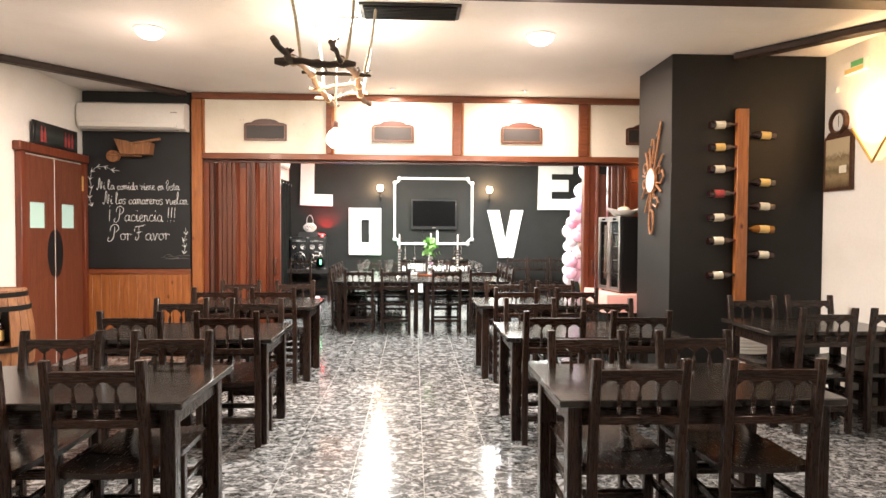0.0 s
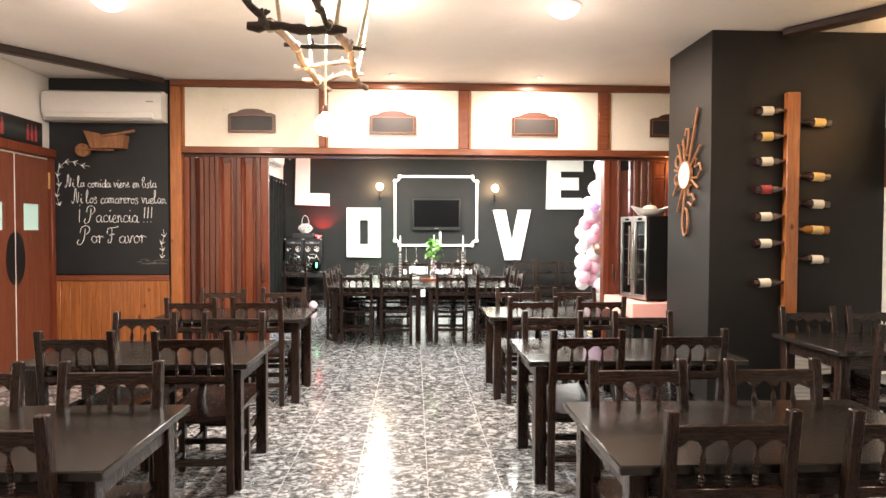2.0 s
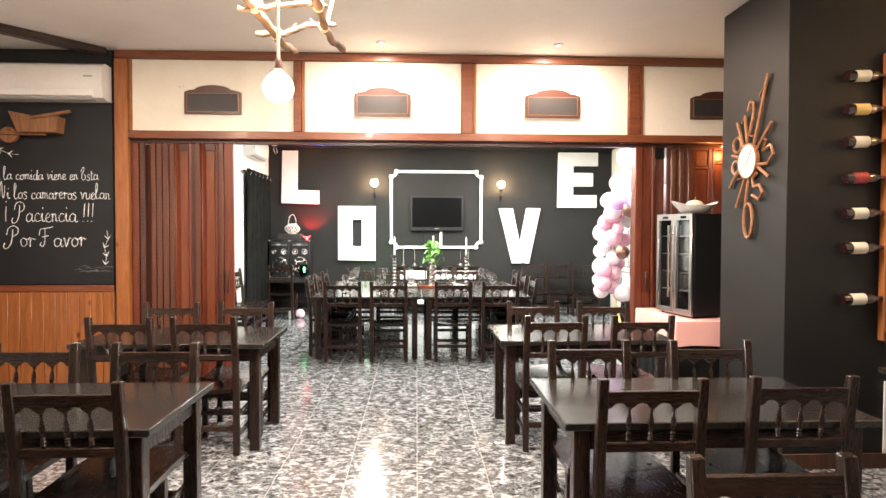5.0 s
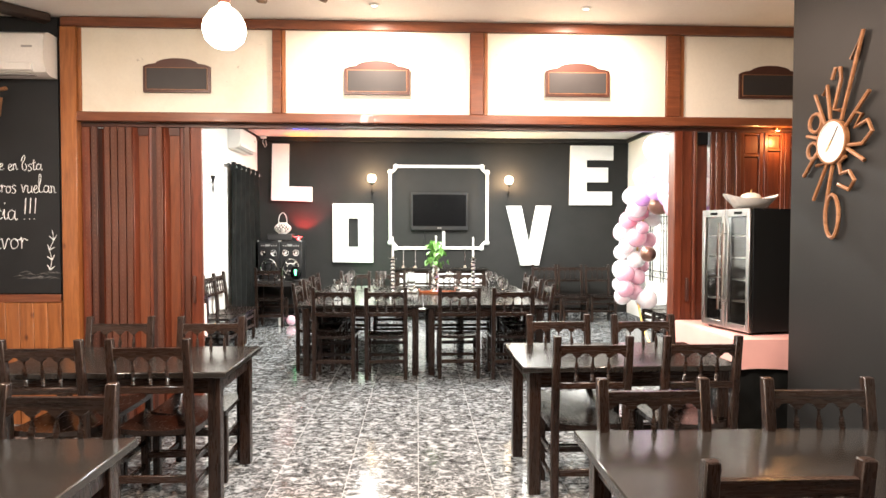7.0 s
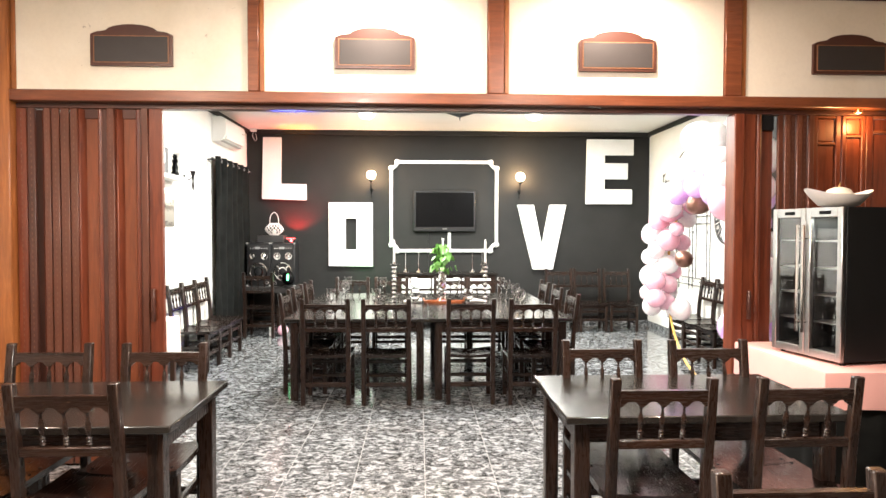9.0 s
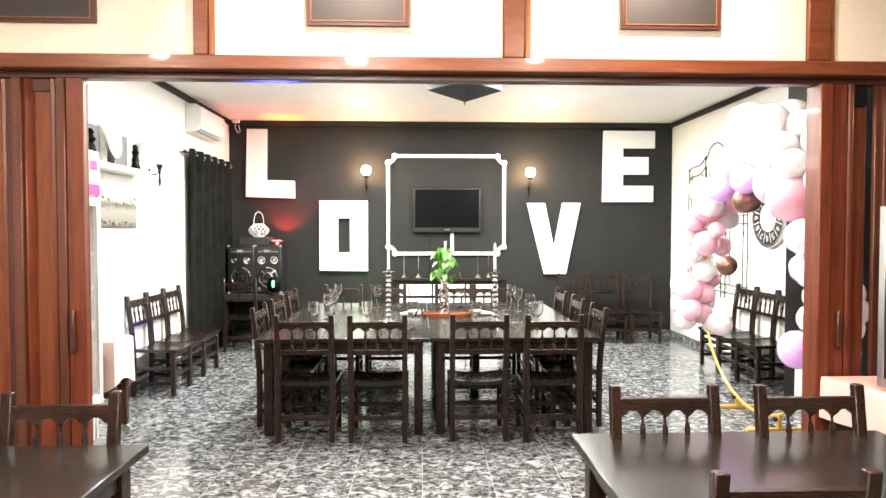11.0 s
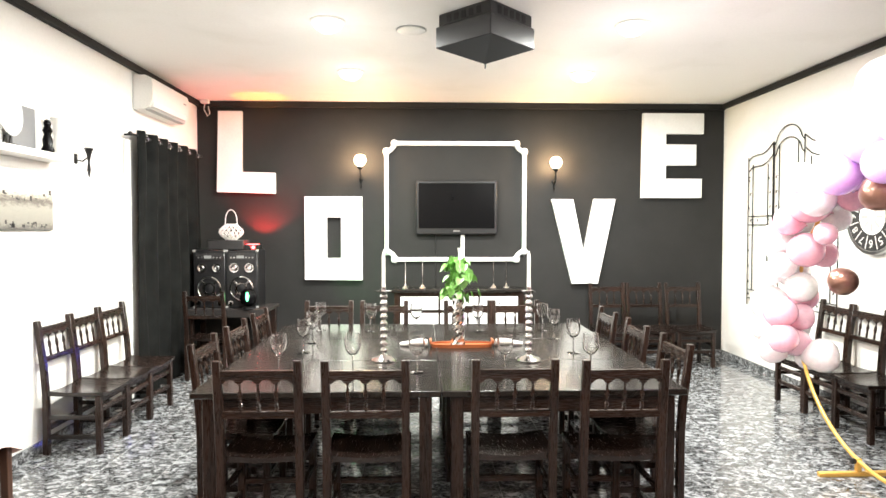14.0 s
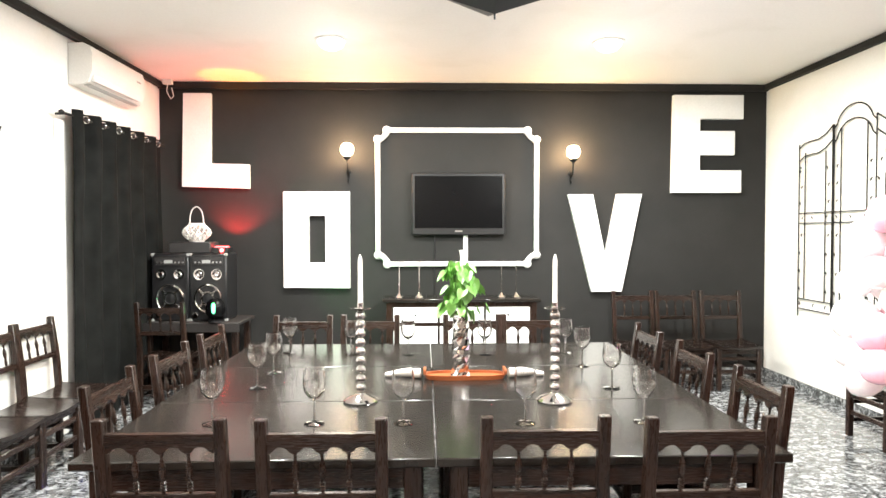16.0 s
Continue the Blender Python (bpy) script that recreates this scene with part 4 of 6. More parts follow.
panel = thing("ceiling_panel_light", "square white ceiling light panel, switched on", "ceiling light", "", pose(-0.62, 6.0, ZC) @ Matrix.Diagonal((0.5, 0.5, 1, 1)))
for a in range(4):
    part("frame", box(-0.22, 0.22, 0.20, 0.22, -0.018, -0.001, 0.003, m=Matrix.Rotation(radians(90 * a), 4, "Z") if a % 2 == 0 else Matrix.Rotation(radians(90 * a), 4, "Z") @ Matrix.Diagonal((0.9, 1, 1, 1))), M_PLASTIC, panel)
part("diffuser", box(-0.197, 0.197, -0.197, 0.197, -0.012, -0.001, 0), M_PANELGLOW, panel, "glowing square diffuser")

vent = thing("ceiling_vent", "black slatted air vent in the ceiling", "vent", "", pose(-0.1, 5.71, ZC))
part("frame", box(-0.39, 0.39, -0.16, 0.16, -0.02, -0.001, 0.004), M_BLACK, vent)
for k in range(9):
    part("slat", box(-0.36, 0.36, -0.004, 0.004, -0.034, -0.021, 0.001, m=Matrix.Translation((0, -0.128 + k * 0.032, 0))), M_IRON, vent)

smoke = thing("smoke_detector", "flat round white ceiling cover", "detector", "", pose(-0.13, 12.1, ZB))
part("cover", lathe([(0, -0.001), (0.11, -0.001), (0.115, -0.01), (0.10, -0.016), (0, -0.018)], 24), M_PLASTIC, smoke)
# Solid grey ring drawn for the shaded line round the cover.
part("shadow_gap", lathe([(0.118, -0.0008), (0.126, -0.0008), (0.126, -0.003), (0.118, -0.003)], 24), M_GREYPLASTIC, smoke)

box_lamp = thing("ceiling_speaker", "black faceted ceiling loudspeaker box hanging from the ceiling", "loudspeaker", "", pose(0.43, 11.74, ZB, 0, 0, 45) @ Matrix.Diagonal((1.1, 1.1, 1.04, 1)))
part("mount", box(-0.225, 0.225, -0.225, 0.225, -0.09, -0.001, 0.005), M_BLACK, box_lamp)
part("housing", box(-0.24, 0.24, -0.24, 0.24, -0.24, -0.092, 0.006), M_BLACK, box_lamp)
bm = bmesh.new()
base = [bm.verts.new((sx * 0.238, sy * 0.238, -0.241)) for sx, sy in ((-1, -1), (1, -1), (1, 1), (-1, 1))]
tip = bm.verts.new((0, 0, -0.35))
bm.faces.new(base)
for k in range(4):
    bm.faces.new((base[k], base[(k + 1) % 4], tip))
part("lower_pyramid", bm, M_BLACK, box_lamp, smooth=0)
part("tip", lathe([(0.006, -0.345), (0.005, -0.38)], 6), M_IRON, box_lamp)
for s in range(4):
    for k in range(5):
        part("slot", box(-0.15 + k * 0.065, -0.11 + k * 0.065, -0.2275, -0.224, -0.075, -0.02, 0.001, m=Matrix.Rotation(radians(90 * s), 4, "Z")), M_IRON, box_lamp)

# branch chandelier: a ladder of branches hung flat under the ceiling
random.seed(7)


ch = thing("branch_chandelier", "rustic chandelier of bark branches lashed with rope", "chandelier")


def gnarled(name, points, r, material):
    """A crooked branch through the points, with short stubs where twigs were cut."""
    pts, rad = [], []
    for a, b in zip(points, points[1:]):
        for f in (0.0, 0.25, 0.5, 0.75):
            pts.append(Vector(a).lerp(Vector(b), f) + Vector((random.uniform(-1, 1), random.uniform(-1, 1), random.uniform(-1, 1))) * r * 0.28)
            rad.append(r * random.uniform(0.78, 1.22))
    pts.append(Vector(points[-1]))
    rad.append(r * 0.6)
    bm = tube(pts, rad, 9)
    for k in range(3):
        q = pts[random.randrange(1, len(pts) - 1)]
        bm = tube([q, q + Vector((random.uniform(-0.05, 0.05), random.uniform(-0.02, 0.04), random.uniform(0.02, 0.05)))], [r * 0.6, r * 0.3], 6, bm=bm)
    return part(name, bm, material, ch)


gnarled("near_knob", [(-0.945, 4.73, 2.74), (-0.90, 4.86, 2.69), (-0.875, 4.98, 2.655)], 0.023, M_BARKBACKLIT)
gnarled("near_knob", [(-0.59, 4.74, 2.73), (-0.57, 4.88, 2.70), (-0.555, 5.02, 2.66)], 0.018, M_BARKBACKLIT)
gnarled("side_branch", [(-0.87, 5.0, 2.69), (-0.843, 5.4, 2.72), (-0.851, 5.64, 2.742), (-0.863, 6.1, 2.746), (-0.845, 6.5, 2.737), (-0.855, 6.8, 2.75), (-0.814, 7.02, 2.78)], 0.026, M_BARK)
gnarled("side_branch", [(-0.555, 5.02, 2.69), (-0.521, 5.4, 2.726), (-0.511, 5.64, 2.748), (-0.535, 6.1, 2.775), (-0.555, 6.5, 2.775), (-0.539, 6.8, 2.785), (-0.498, 7.03, 2.79)], 0.024, M_BARK)
gnarled("rung", [(-0.985, 4.98, 2.663), (-0.80, 4.99, 2.668), (-0.62, 5.0, 2.655), (-0.46, 5.02, 2.662)], 0.026, M_BARKBACKLIT)
gnarled("rung", [(-0.93, 5.645, 2.763), (-0.78, 5.64, 2.752), (-0.60, 5.64, 2.748), (-0.40, 5.63, 2.735)], 0.015, M_BARKBACKLIT)
gnarled("rung", [(-0.94, 6.07, 2.72), (-0.80, 6.10, 2.745), (-0.62, 6.15, 2.79), (-0.50, 6.21, 2.80)], 0.014, M_BARK)
gnarled("rung", [(-0.97, 6.58, 2.755), (-0.80, 6.54, 2.745), (-0.66, 6.50, 2.79), (-0.48, 6.45, 2.775)], 0.018, M_BARK)
for x, y, z in ((-0.872, 5.0, 2.67), (-0.556, 5.02, 2.67), (-0.85, 5.64, 2.748), (-0.512, 5.64, 2.748), (-0.862, 6.09, 2.748), (-0.535, 6.15, 2.78), (-0.846, 6.53, 2.742), (-0.555, 6.48, 2.775)):
    part("lashing", lathe([(0.022, -0.032), (0.032, -0.016), (0.029, 0.0), (0.033, 0.016), (0.022, 0.032)], 10, (x, y, z), Matrix.Rotation(radians(70), 4, "X")), M_ROPE, ch)
for (x0, y0, z0), x1 in (((-0.84, 5.1, 2.72), -0.93), ((-0.53, 5.1, 2.70), -0.47), ((-0.83, 6.1, 2.76), -0.89), ((-0.45, 5.62, 2.745), -0.36), ((-0.54, 6.5, 2.78), -0.45)):
    part("rope", tube([(x0, y0, z0), ((x0 + x1) / 2 + 0.01, y0, (z0 + ZC) / 2), (x1, y0, ZC - 0.003)], 0.011, 8), M_ROPE, ch, "thick pale rope")
part("bulb_cable", tube([(-0.71, 5.97, 2.44), (-0.712, 5.97, 2.70), (-0.705, 5.97, 2.95), (-0.71, 5.97, ZC - 0.003)], 0.009, 8), M_ROPE, ch)
part("bulb_socket", lathe([(0.020, 2.388), (0.022, 2.395), (0.021, 2.43), (0.012, 2.445)], 12, (-0.71, 5.97, 0.0)), M_STRIP, ch)
bulb = part("bulb", lathe([(0.019, 0.088), (0.022, 0.078), (0.050, 0.058), (0.073, 0.022), (0.078, -0.008), (0.068, -0.042), (0.04, -0.068), (0, -0.078)], 20, (-0.71, 5.97, 2.30)), M_BULB, ch, "lit round glass bulb")
bulb.visible_shadow = False


def wall_lamp(x, y, z):
    w = thing("wall_lamp", "black iron wall lamp with a lit frosted shade", "wall lamp", "wall lamps beside the screen", pose(x, y, z))
    part("plate", lathe([(0.03, 0), (0.03, 0.012), (0.012, 0.02)], 12, (0, 0, -0.20), Matrix.Rotation(radians(90), 4, "X")), M_IRON, w)
    part("arm", tube([(0, -0.012, -0.20), (0, -0.06, -0.24), (0, -0.13, -0.20), (0, -0.14, -0.12), (0, -0.14, -0.075)], 0.009, 8), M_IRON, w)
    part("scroll", tube([(0, -0.012, -0.20), (0, -0.03, -0.29), (0, -0.05, -0.31), (0, -0.06, -0.28)], 0.007, 6), M_IRON, w)
    part("cup", lathe([(0.014, -0.085), (0.035, -0.07), (0.042, -0.05), (0.036, -0.05), (0.01, -0.075)], 14, (0, -0.14, 0)), M_IRON, w)
    # Shade made wider than the glass, so its shape includes the glare.
    s = part("shade", lathe([(0.028, -0.049), (0.062, -0.02), (0.074, 0.02), (0.070, 0.06), (0.045, 0.09), (0, 0.10)], 16, (0, -0.14, 0)), M_SHADEGLOW, w, "glowing frosted glass shade widened to imitate its glare")
    s.visible_shadow = False


wall_lamp(-0.815, YB - 0.002, 2.48)
wall_lamp(1.635, YB - 0.002, 2.46)
iron = thing("iron_candle_sconce", "unlit black iron wall sconce on the white wall", "wall lamp", "", pose(BL, 12.21, 2.23))
part("plate", box(0.001, 0.012, -0.02, 0.02, -0.05, 0.03, 0.004), M_IRON, iron)
part("arm", tube([(0.012, 0, -0.02), (0.06, 0, -0.03), (0.10, 0, 0.0)], 0.007, 8), M_IRON, iron)
part("drop", lathe([(0.004, -0.16), (0.016, -0.10), (0.008, -0.04), (0.014, 0.0), (0.02, 0.03), (0.035, 0.075)], 12, (0.11, 0, 0)), M_IRON, iron)
part("shade", lathe([(0.03, 0.076), (0.04, 0.12), (0.032, 0.12), (0.02, 0.08)], 14, (0.11, 0, 0)), M_PLASTIC, iron)

up = thing("uplight_sconce", "triangular lit wall sconce with a brass rim", "wall lamp", "", pose(XR, 6.0, 2.16))
fan = [(-0.26, 0.33), (-0.02, 0.0), (0.02, 0.0), (0.26, 0.33)]
s = part("shade", prism([(x * 0.93, z * 0.93 + 0.02) for x, z in fan], 0.07, m=Matrix.Translation((-0.075, 0, 0)) @ Matrix.Rotation(radians(-90), 4, "Z")), M_UPGLOW, up, "glowing cream shade", smooth=0)
s.visible_shadow = False
for a, b in (((-0.26, 0.33), (0, 0.0)), ((0.26, 0.33), (0, 0.0))):
    part("rim", tube([(-0.08, a[0], a[1]), (-0.08, b[0], b[1])], 0.012, 6), M_BRASS, up)
exit_sign = thing("exit_sign", "small green and white emergency exit light", "exit sign", "", pose(XR, 6.30, 3.06))
part("body", box(-0.045, -0.002, -0.15, 0.15, -0.06, 0.06, 0.006), M_PLASTIC, exit_sign)
part("pictogram", box(-0.047, -0.0455, -0.12, 0.04, -0.005, 0.045, 0), paint("exit_green", (0.10, 0.38, 0.16), 0.5), exit_sign)
part("lens", box(-0.047, -0.0455, -0.12, 0.12, -0.05, -0.012, 0), M_LABELGOLD, exit_sign)
hook = part("wall_hook", lathe([(0.0, -0.03), (0.02, -0.02), (0.022, 0.0), (0.01, 0.03), (0, 0.032)], 10, (XR - 0.02, 6.55, 2.90)), M_PLASTIC)
tagged(hook, "small white round wall socket", "wall fitting")

# ---- things on the walls of the dining room ----


def air_conditioner(length, at):
    a = thing("air_conditioner", "white split air conditioner fixed high on the wall", "air conditioner", "air conditioners", at)
    prof = [(0.0, 0.0), (0.0, 0.33), (-0.12, 0.335), (-0.17, 0.31), (-0.19, 0.25), (-0.185, 0.10), (-0.15, 0.02), (-0.10, 0.0)]
    turn = Matrix.Rotation(radians(90), 4, "Z")
    part("body", prism(prof, -length, m=turn @ Matrix.Identity(4)), M_PLASTIC, a, smooth=35)
    part("flap", box(0.03, length - 0.09, -0.192, -0.150, 0.028, 0.085, 0.006), M_PLASTIC, a)
    part("air_slot", box(0.03, length - 0.09, -0.160, -0.105, -0.003, 0.004, 0), M_GREYPLASTIC, a)
    for x in (-0.004, length - 0.006):
        part("end_cap", prism(prof, -0.010, m=Matrix.Translation((x, 0, 0)) @ turn), M_PLASTIC, a, smooth=35)
    part("badge", box(length - 0.16, length - 0.08, -0.1915, -0.1885, 0.20, 0.215, 0), M_GREYPLASTIC, a)
    return a


air_conditioner(1.28, pose(-4.16, PY - 0.002, 2.77))
air_conditioner(0.95, pose(BL + 0.002, 13.255, 2.82, 0, 0, 90))

cart = thing("wooden_wheelbarrow", "small wooden wheelbarrow ornament hung on the chalkboard", "ornament", "", pose(-3.53, PY - 0.004, 2.43) @ Matrix.Diagonal((0.95, 1, 0.86, 1)))
part("tray", prism([(-0.22, 0.27), (-0.14, 0.05), (0.22, 0.05), (0.24, 0.22), (0.10, 0.21), (0.0, 0.19), (-0.06, 0.24)], -0.14), M_CASK, cart, smooth=0)
part("handle", tube([(0.0, -0.145, 0.20), (0.2, -0.15, 0.235), (0.37, -0.15, 0.27)], 0.018, 6), M_CASK, cart)
part("shaft", tube([(-0.33, -0.08, 0.045), (0.1, -0.08, 0.035)], 0.018, 6), M_CASK, cart)
part("wheel", lathe([(0.0, -0.02), (0.085, -0.02), (0.085, 0.02), (0.0, 0.02)], 16, (-0.27, -0.05, 0.03), Matrix.Rotation(radians(90), 4, "X")), M_CASK, cart)

bp = thing("bottle_picture", "framed dark picture of bottles leaning above the door", "picture", "", pose(XL + 0.03, 0, 2.462, 0, 0, 0))
part("frame", box(0, 0.03, 7.70, 8.58, 0, 0.26, 0.006), M_BLACK, bp)
part("print", box(0.0305, 0.034, 7.73, 8.55, 0.025, 0.235, 0), M_NIGHT, bp)
for y in (7.84, 7.90, 8.31, 8.38, 8.45):
    part("painted_bottle", prism([(-0.022, 0), (0.022, 0), (0.022, 0.10), (0.008, 0.13), (0.008, 0.17), (-0.008, 0.17), (-0.008, 0.13), (-0.022, 0.10)], -0.001, m=Matrix.Translation((0.0345, y, 0.04)) @ Matrix.Rotation(radians(90), 4, "Z")), M_LABELRED, bp, smooth=0)

barrel = thing("barrel", "oak barrel cut open as a bottle stand with dark hoops", "barrel", "", pose(-3.86, 6.62, 0))
R = [0.245, 0.275, 0.30, 0.31, 0.30, 0.275, 0.245]
bm = None
for k in range(20):
    a0, a1 = 2 * math.pi * k / 20 + 0.01, 2 * math.pi * (k + 1) / 20 - 0.01
    front = -2.3 < ((a0 + a1) / 2 + math.pi) % (2 * math.pi) - math.pi < -0.5
    for lo, hi in ((0, 3), (5, 6)) if front else ((0, 6),):
        b = bmesh.new()
        col = [[b.verts.new((rr * math.cos(a), rr * math.sin(a), i / 6)) for rr, a in ((R[i], a0), (R[i], a1), (R[i] - 0.025, a1), (R[i] - 0.025, a0))] for i in range(lo, hi + 1)]
        for one, two in zip(col, col[1:]):
            for q in range(4):
                b.faces.new((one[q], one[(q + 1) % 4], two[(q + 1) % 4], two[q]))
        b.faces.new(col[0][::-1])
        b.faces.new(col[-1])
        part("stave", b, M_CASK, barrel)
for z, r in ((0.06, 0.262), (0.30, 0.297), (0.48, 0.312), (0.84, 0.280), (0.96, 0.254)):
    part("hoop", lathe([(r - 0.004, z - 0.022), (r + 0.004, z - 0.022), (r + 0.004, z + 0.022), (r - 0.004, z + 0.022), (r - 0.004, z - 0.022)], 28), M_IRON, barrel)
part("lid", lathe([(0, 0.975), (0.222, 0.975), (0.222, 0.995), (0, 0.995)], 24), M_CASK, barrel)
part("inner_shelf", lathe([(0, 0.49), (0.27, 0.49), (0.27, 0.505), (0, 0.505)], 20), M_CASK, barrel)
# Black sheet added behind the bottles, makes the opening dark.
part("inner_back", box(-0.2, 0.2, 0.05, 0.07, 0.506, 0.97, 0), M_BLACK, barrel)


def bottle_profile(h=0.31, r=0.038):
    return [(0.0, 0.0), (r, 0.003), (r, 0.58 * h), (r * 0.8, 0.66 * h), (0.015, 0.74 * h), (0.0145, 0.93 * h), (0.017, 0.94 * h), (0.017, h), (0, h)]


def bottle(at, body, label_mat, foil, h=0.31, r=0.038, group="wine bottles", text="dark wine bottle with a pale label", sharp=0.2):
    b = thing("wine_bottle", text, "bottle", group, at)
    part("glass", lathe(bottle_profile(h, r), 16), body, b)
    part("label", lathe([(r + 0.0008, h * 0.17), (r + 0.0008, h * 0.48)], 16), label_mat, b, "printed paper label")
    part("foil", lathe([(0.0158, h * 0.80), (0.0158, h * 0.93), (0.0182, h * 0.935), (0.0182, h + 0.001), (0, h + 0.001)], 12), foil, b, "foil neck capsule")
    return b


M_GOLDFOIL = paint("gold_foil", (0.70, 0.52, 0.22), 0.3, 0.7)
M_REDFOIL = paint("dark_red_foil", (0.16, 0.02, 0.03), 0.35, 0.3)
for x, y in ((-3.93, 6.47), (-3.83, 6.45), (-3.74, 6.48)):
    bottle(pose(x, y, 0.507), M_BOTTLEDARK, M_LABELGOLD, M_GOLDFOIL, 0.30, 0.04, "sparkling bottles in the barrel", "sparkling wine bottle with gold foil in the barrel")

rack = thing("bottle_rack", "varnished pine board holding wine bottles by the neck", "wine rack", "", pose(3.095, 6.748, 0))
part("board", box(-0.055, 0.055, -0.075, -0.012, 0.86, 2.74, 0.005), M_ORANGE, rack)
for z in (1.0, 2.6):
    part("bracket", box(-0.03, 0.03, -0.011, 0.0, z - 0.03, z + 0.03, 0.002), M_STEEL, rack)
for z, lab, foil in ((2.58, M_LABEL, M_REDFOIL), (2.365, M_LABELGOLD, M_REDFOIL), (2.155, M_LABEL, M_REDFOIL), (1.92, M_LABELRED, M_REDFOIL), (1.69, M_LABEL, M_REDFOIL), (1.465, M_LABEL, M_REDFOIL), (1.13, M_LABEL, M_BLACK)):
    bottle(pose(3.035 - 0.265, 6.70, z, 0, 88, 0), M_BOTTLEDARK, lab, foil, 0.31, 0.037, "bottles in the wall rack", "dark wine bottle stuck neck first in the rack")
for z, lab in ((2.485, M_LABELGOLD), (2.03, M_LABELGOLD), (1.80, M_LABEL), (1.58, M_LABELGOLD), (1.33, M_LABEL)):
    bottle(pose(3.42, 6.70, z, 0, -88, 0), M_AMBER if z == 1.58 else M_BOTTLEDARK, lab, M_BLACK, 0.31, 0.037, "bottles in the wall rack", "dark wine bottle stuck neck first in the rack")

grille = thing("floor_grille", "white slatted ventilation grille low on the pillar", "grille", "", pose(3.10, 6.746, 0.10))
part("frame", box(0, 0.42, -0.012, -0.001, 0, 0.48, 0.002), M_PLASTIC, grille)
for k in range(13):
    part("slat", box(0.02, 0.40, -0.028, -0.013, 0.022 + k * 0.034, 0.044 + k * 0.034, 0.002), M_PLASTIC, grille)
grille2 = thing("floor_grille", "white slatted ventilation grille low on the dark pillar", "grille", "", pose(3.498, 11.2, 0.05, 0, 0, -90))
part("frame", box(0, 0.75, -0.012, -0.001, 0, 0.34, 0.002), M_PLASTIC, grille2)
for k in range(9):
    part("slat", box(0.02, 0.73, -0.026, -0.013, 0.018 + k * 0.034, 0.040 + k * 0.034, 0.002), M_PLASTIC, grille2)

# sunburst clock with long numerals on the pillar's side
sun = thing("sunburst_clock", "copper-brown clock with long radiating numerals and a white dial", "clock", "", west(2.418, 7.19, 2.085))
part("dial", lathe([(0, 0.018), (0.115, 0.018), (0.122, 0.022), (0.122, 0.034), (0.112, 0.036), (0.110, 0.030), (0, 0.030)], 28), M_DIAL, sun)
part("rim", lathe([(0.118, 0.010), (0.130, 0.010), (0.130, 0.036), (0.123, 0.040), (0.118, 0.036), (0.118, 0.010)], 28), M_COPPER, sun)
part("minute_hand", box(-0.003, 0.003, -0.02, 0.10, 0.032, 0.034, 0, m=Matrix.Rotation(radians(-35), 4, "Z")), M_BLACK, sun)
part("hour_hand", box(-0.004, 0.004, -0.01, 0.065, 0.0345, 0.036, 0, m=Matrix.Rotation(radians(140), 4, "Z")), M_BRASS, sun)


def loop(cx, cy, a, b):
    return [(cx + a * math.cos(t), cy + b * math.sin(t)) for t in np.linspace(0, 2 * math.pi, 16, endpoint=False)]


STROKES = [[(0.068, 0.118), (0.232, 0.574), (0.136, 0.439)], [(-0.027, 0.135), (-0.06, 0.338), (-0.095, 0.287)], [(-0.019, 0.363), (0.008, 0.422), (0.05, 0.414), (0.058, 0.345), (0.0, 0.186), (0.06, 0.172)],
           [(-0.068, 0.101), (-0.172, 0.304)], [(-0.245, 0.068), (-0.112, 0.034)], [(-0.118, -0.035), (-0.16, -0.06), (-0.272, -0.177)], [(-0.15, -0.123), (-0.046, -0.115), (-0.172, -0.329)],
           [(0.005, -0.118), (-0.03, -0.25), (-0.058, -0.405)], [(0.109, -0.095), (0.054, -0.127), (0.07, -0.19), (0.14, -0.18), (0.185, -0.235), (0.14, -0.285), (0.049, -0.25)], [(0.10, -0.042), (0.259, -0.135)],
           [(0.115, 0.085), (0.18, 0.14), (0.235, 0.12), (0.183, 0.055), (0.28, 0.08), (0.313, 0.017), (0.24, -0.042), (0.125, -0.035)], [(0.10, 0.071), (0.286, 0.236)]]
for stroke in STROKES:
    part("numeral", tube([(x, y, 0.018) for x, y in stroke], 0.0115, 6), M_COPPER, sun)
for q in (loop(-0.163, 0.135, 0.058, 0.055), loop(-0.183, -0.03, 0.05, 0.048), loop(0.0, -0.43, 0.058, 0.125)):
    part("numeral", tube([(x, y, 0.018) for x, y in q], 0.012, 6, True), M_COPPER, sun)
part("standoff", tube([(0, 0, 0), (0, 0, 0.017)], 0.03, 8), M_BLACK, sun)

# old picture with a small clock, on the east wall
old = thing("picture_clock", "dark wooden framed village picture with a clock on top", "clock", "", west(XR - 0.002, 6.52, 1.95))
part("frame", prism([(-0.20, 0), (0.20, 0), (0.20, 0.50), (0.13, 0.56), (-0.13, 0.56), (-0.20, 0.50)], -0.025, m=Matrix.Rotation(radians(-90), 4, "X")), M_WALNUT, old, smooth=0)
part("print", box(-0.165, 0.165, 0.03, 0.49, 0.0255, 0.028, 0), M_VILLAGE, old)
part("clock_ring", lathe([(0.085, 0.0), (0.12, 0.0), (0.12, 0.04), (0.095, 0.045), (0.085, 0.03), (0.085, 0.0)], 24, (0, 0.64, 0)), M_WALNUT, old)
part("dial", lathe([(0, 0.001), (0.0845, 0.001), (0.0845, 0.02), (0, 0.021)], 24, (0, 0.64, 0)), M_DIAL, old)
part("clock_hand", box(-0.003, 0.003, 0.60, 0.70, 0.0215, 0.023, 0), M_BLACK, old)
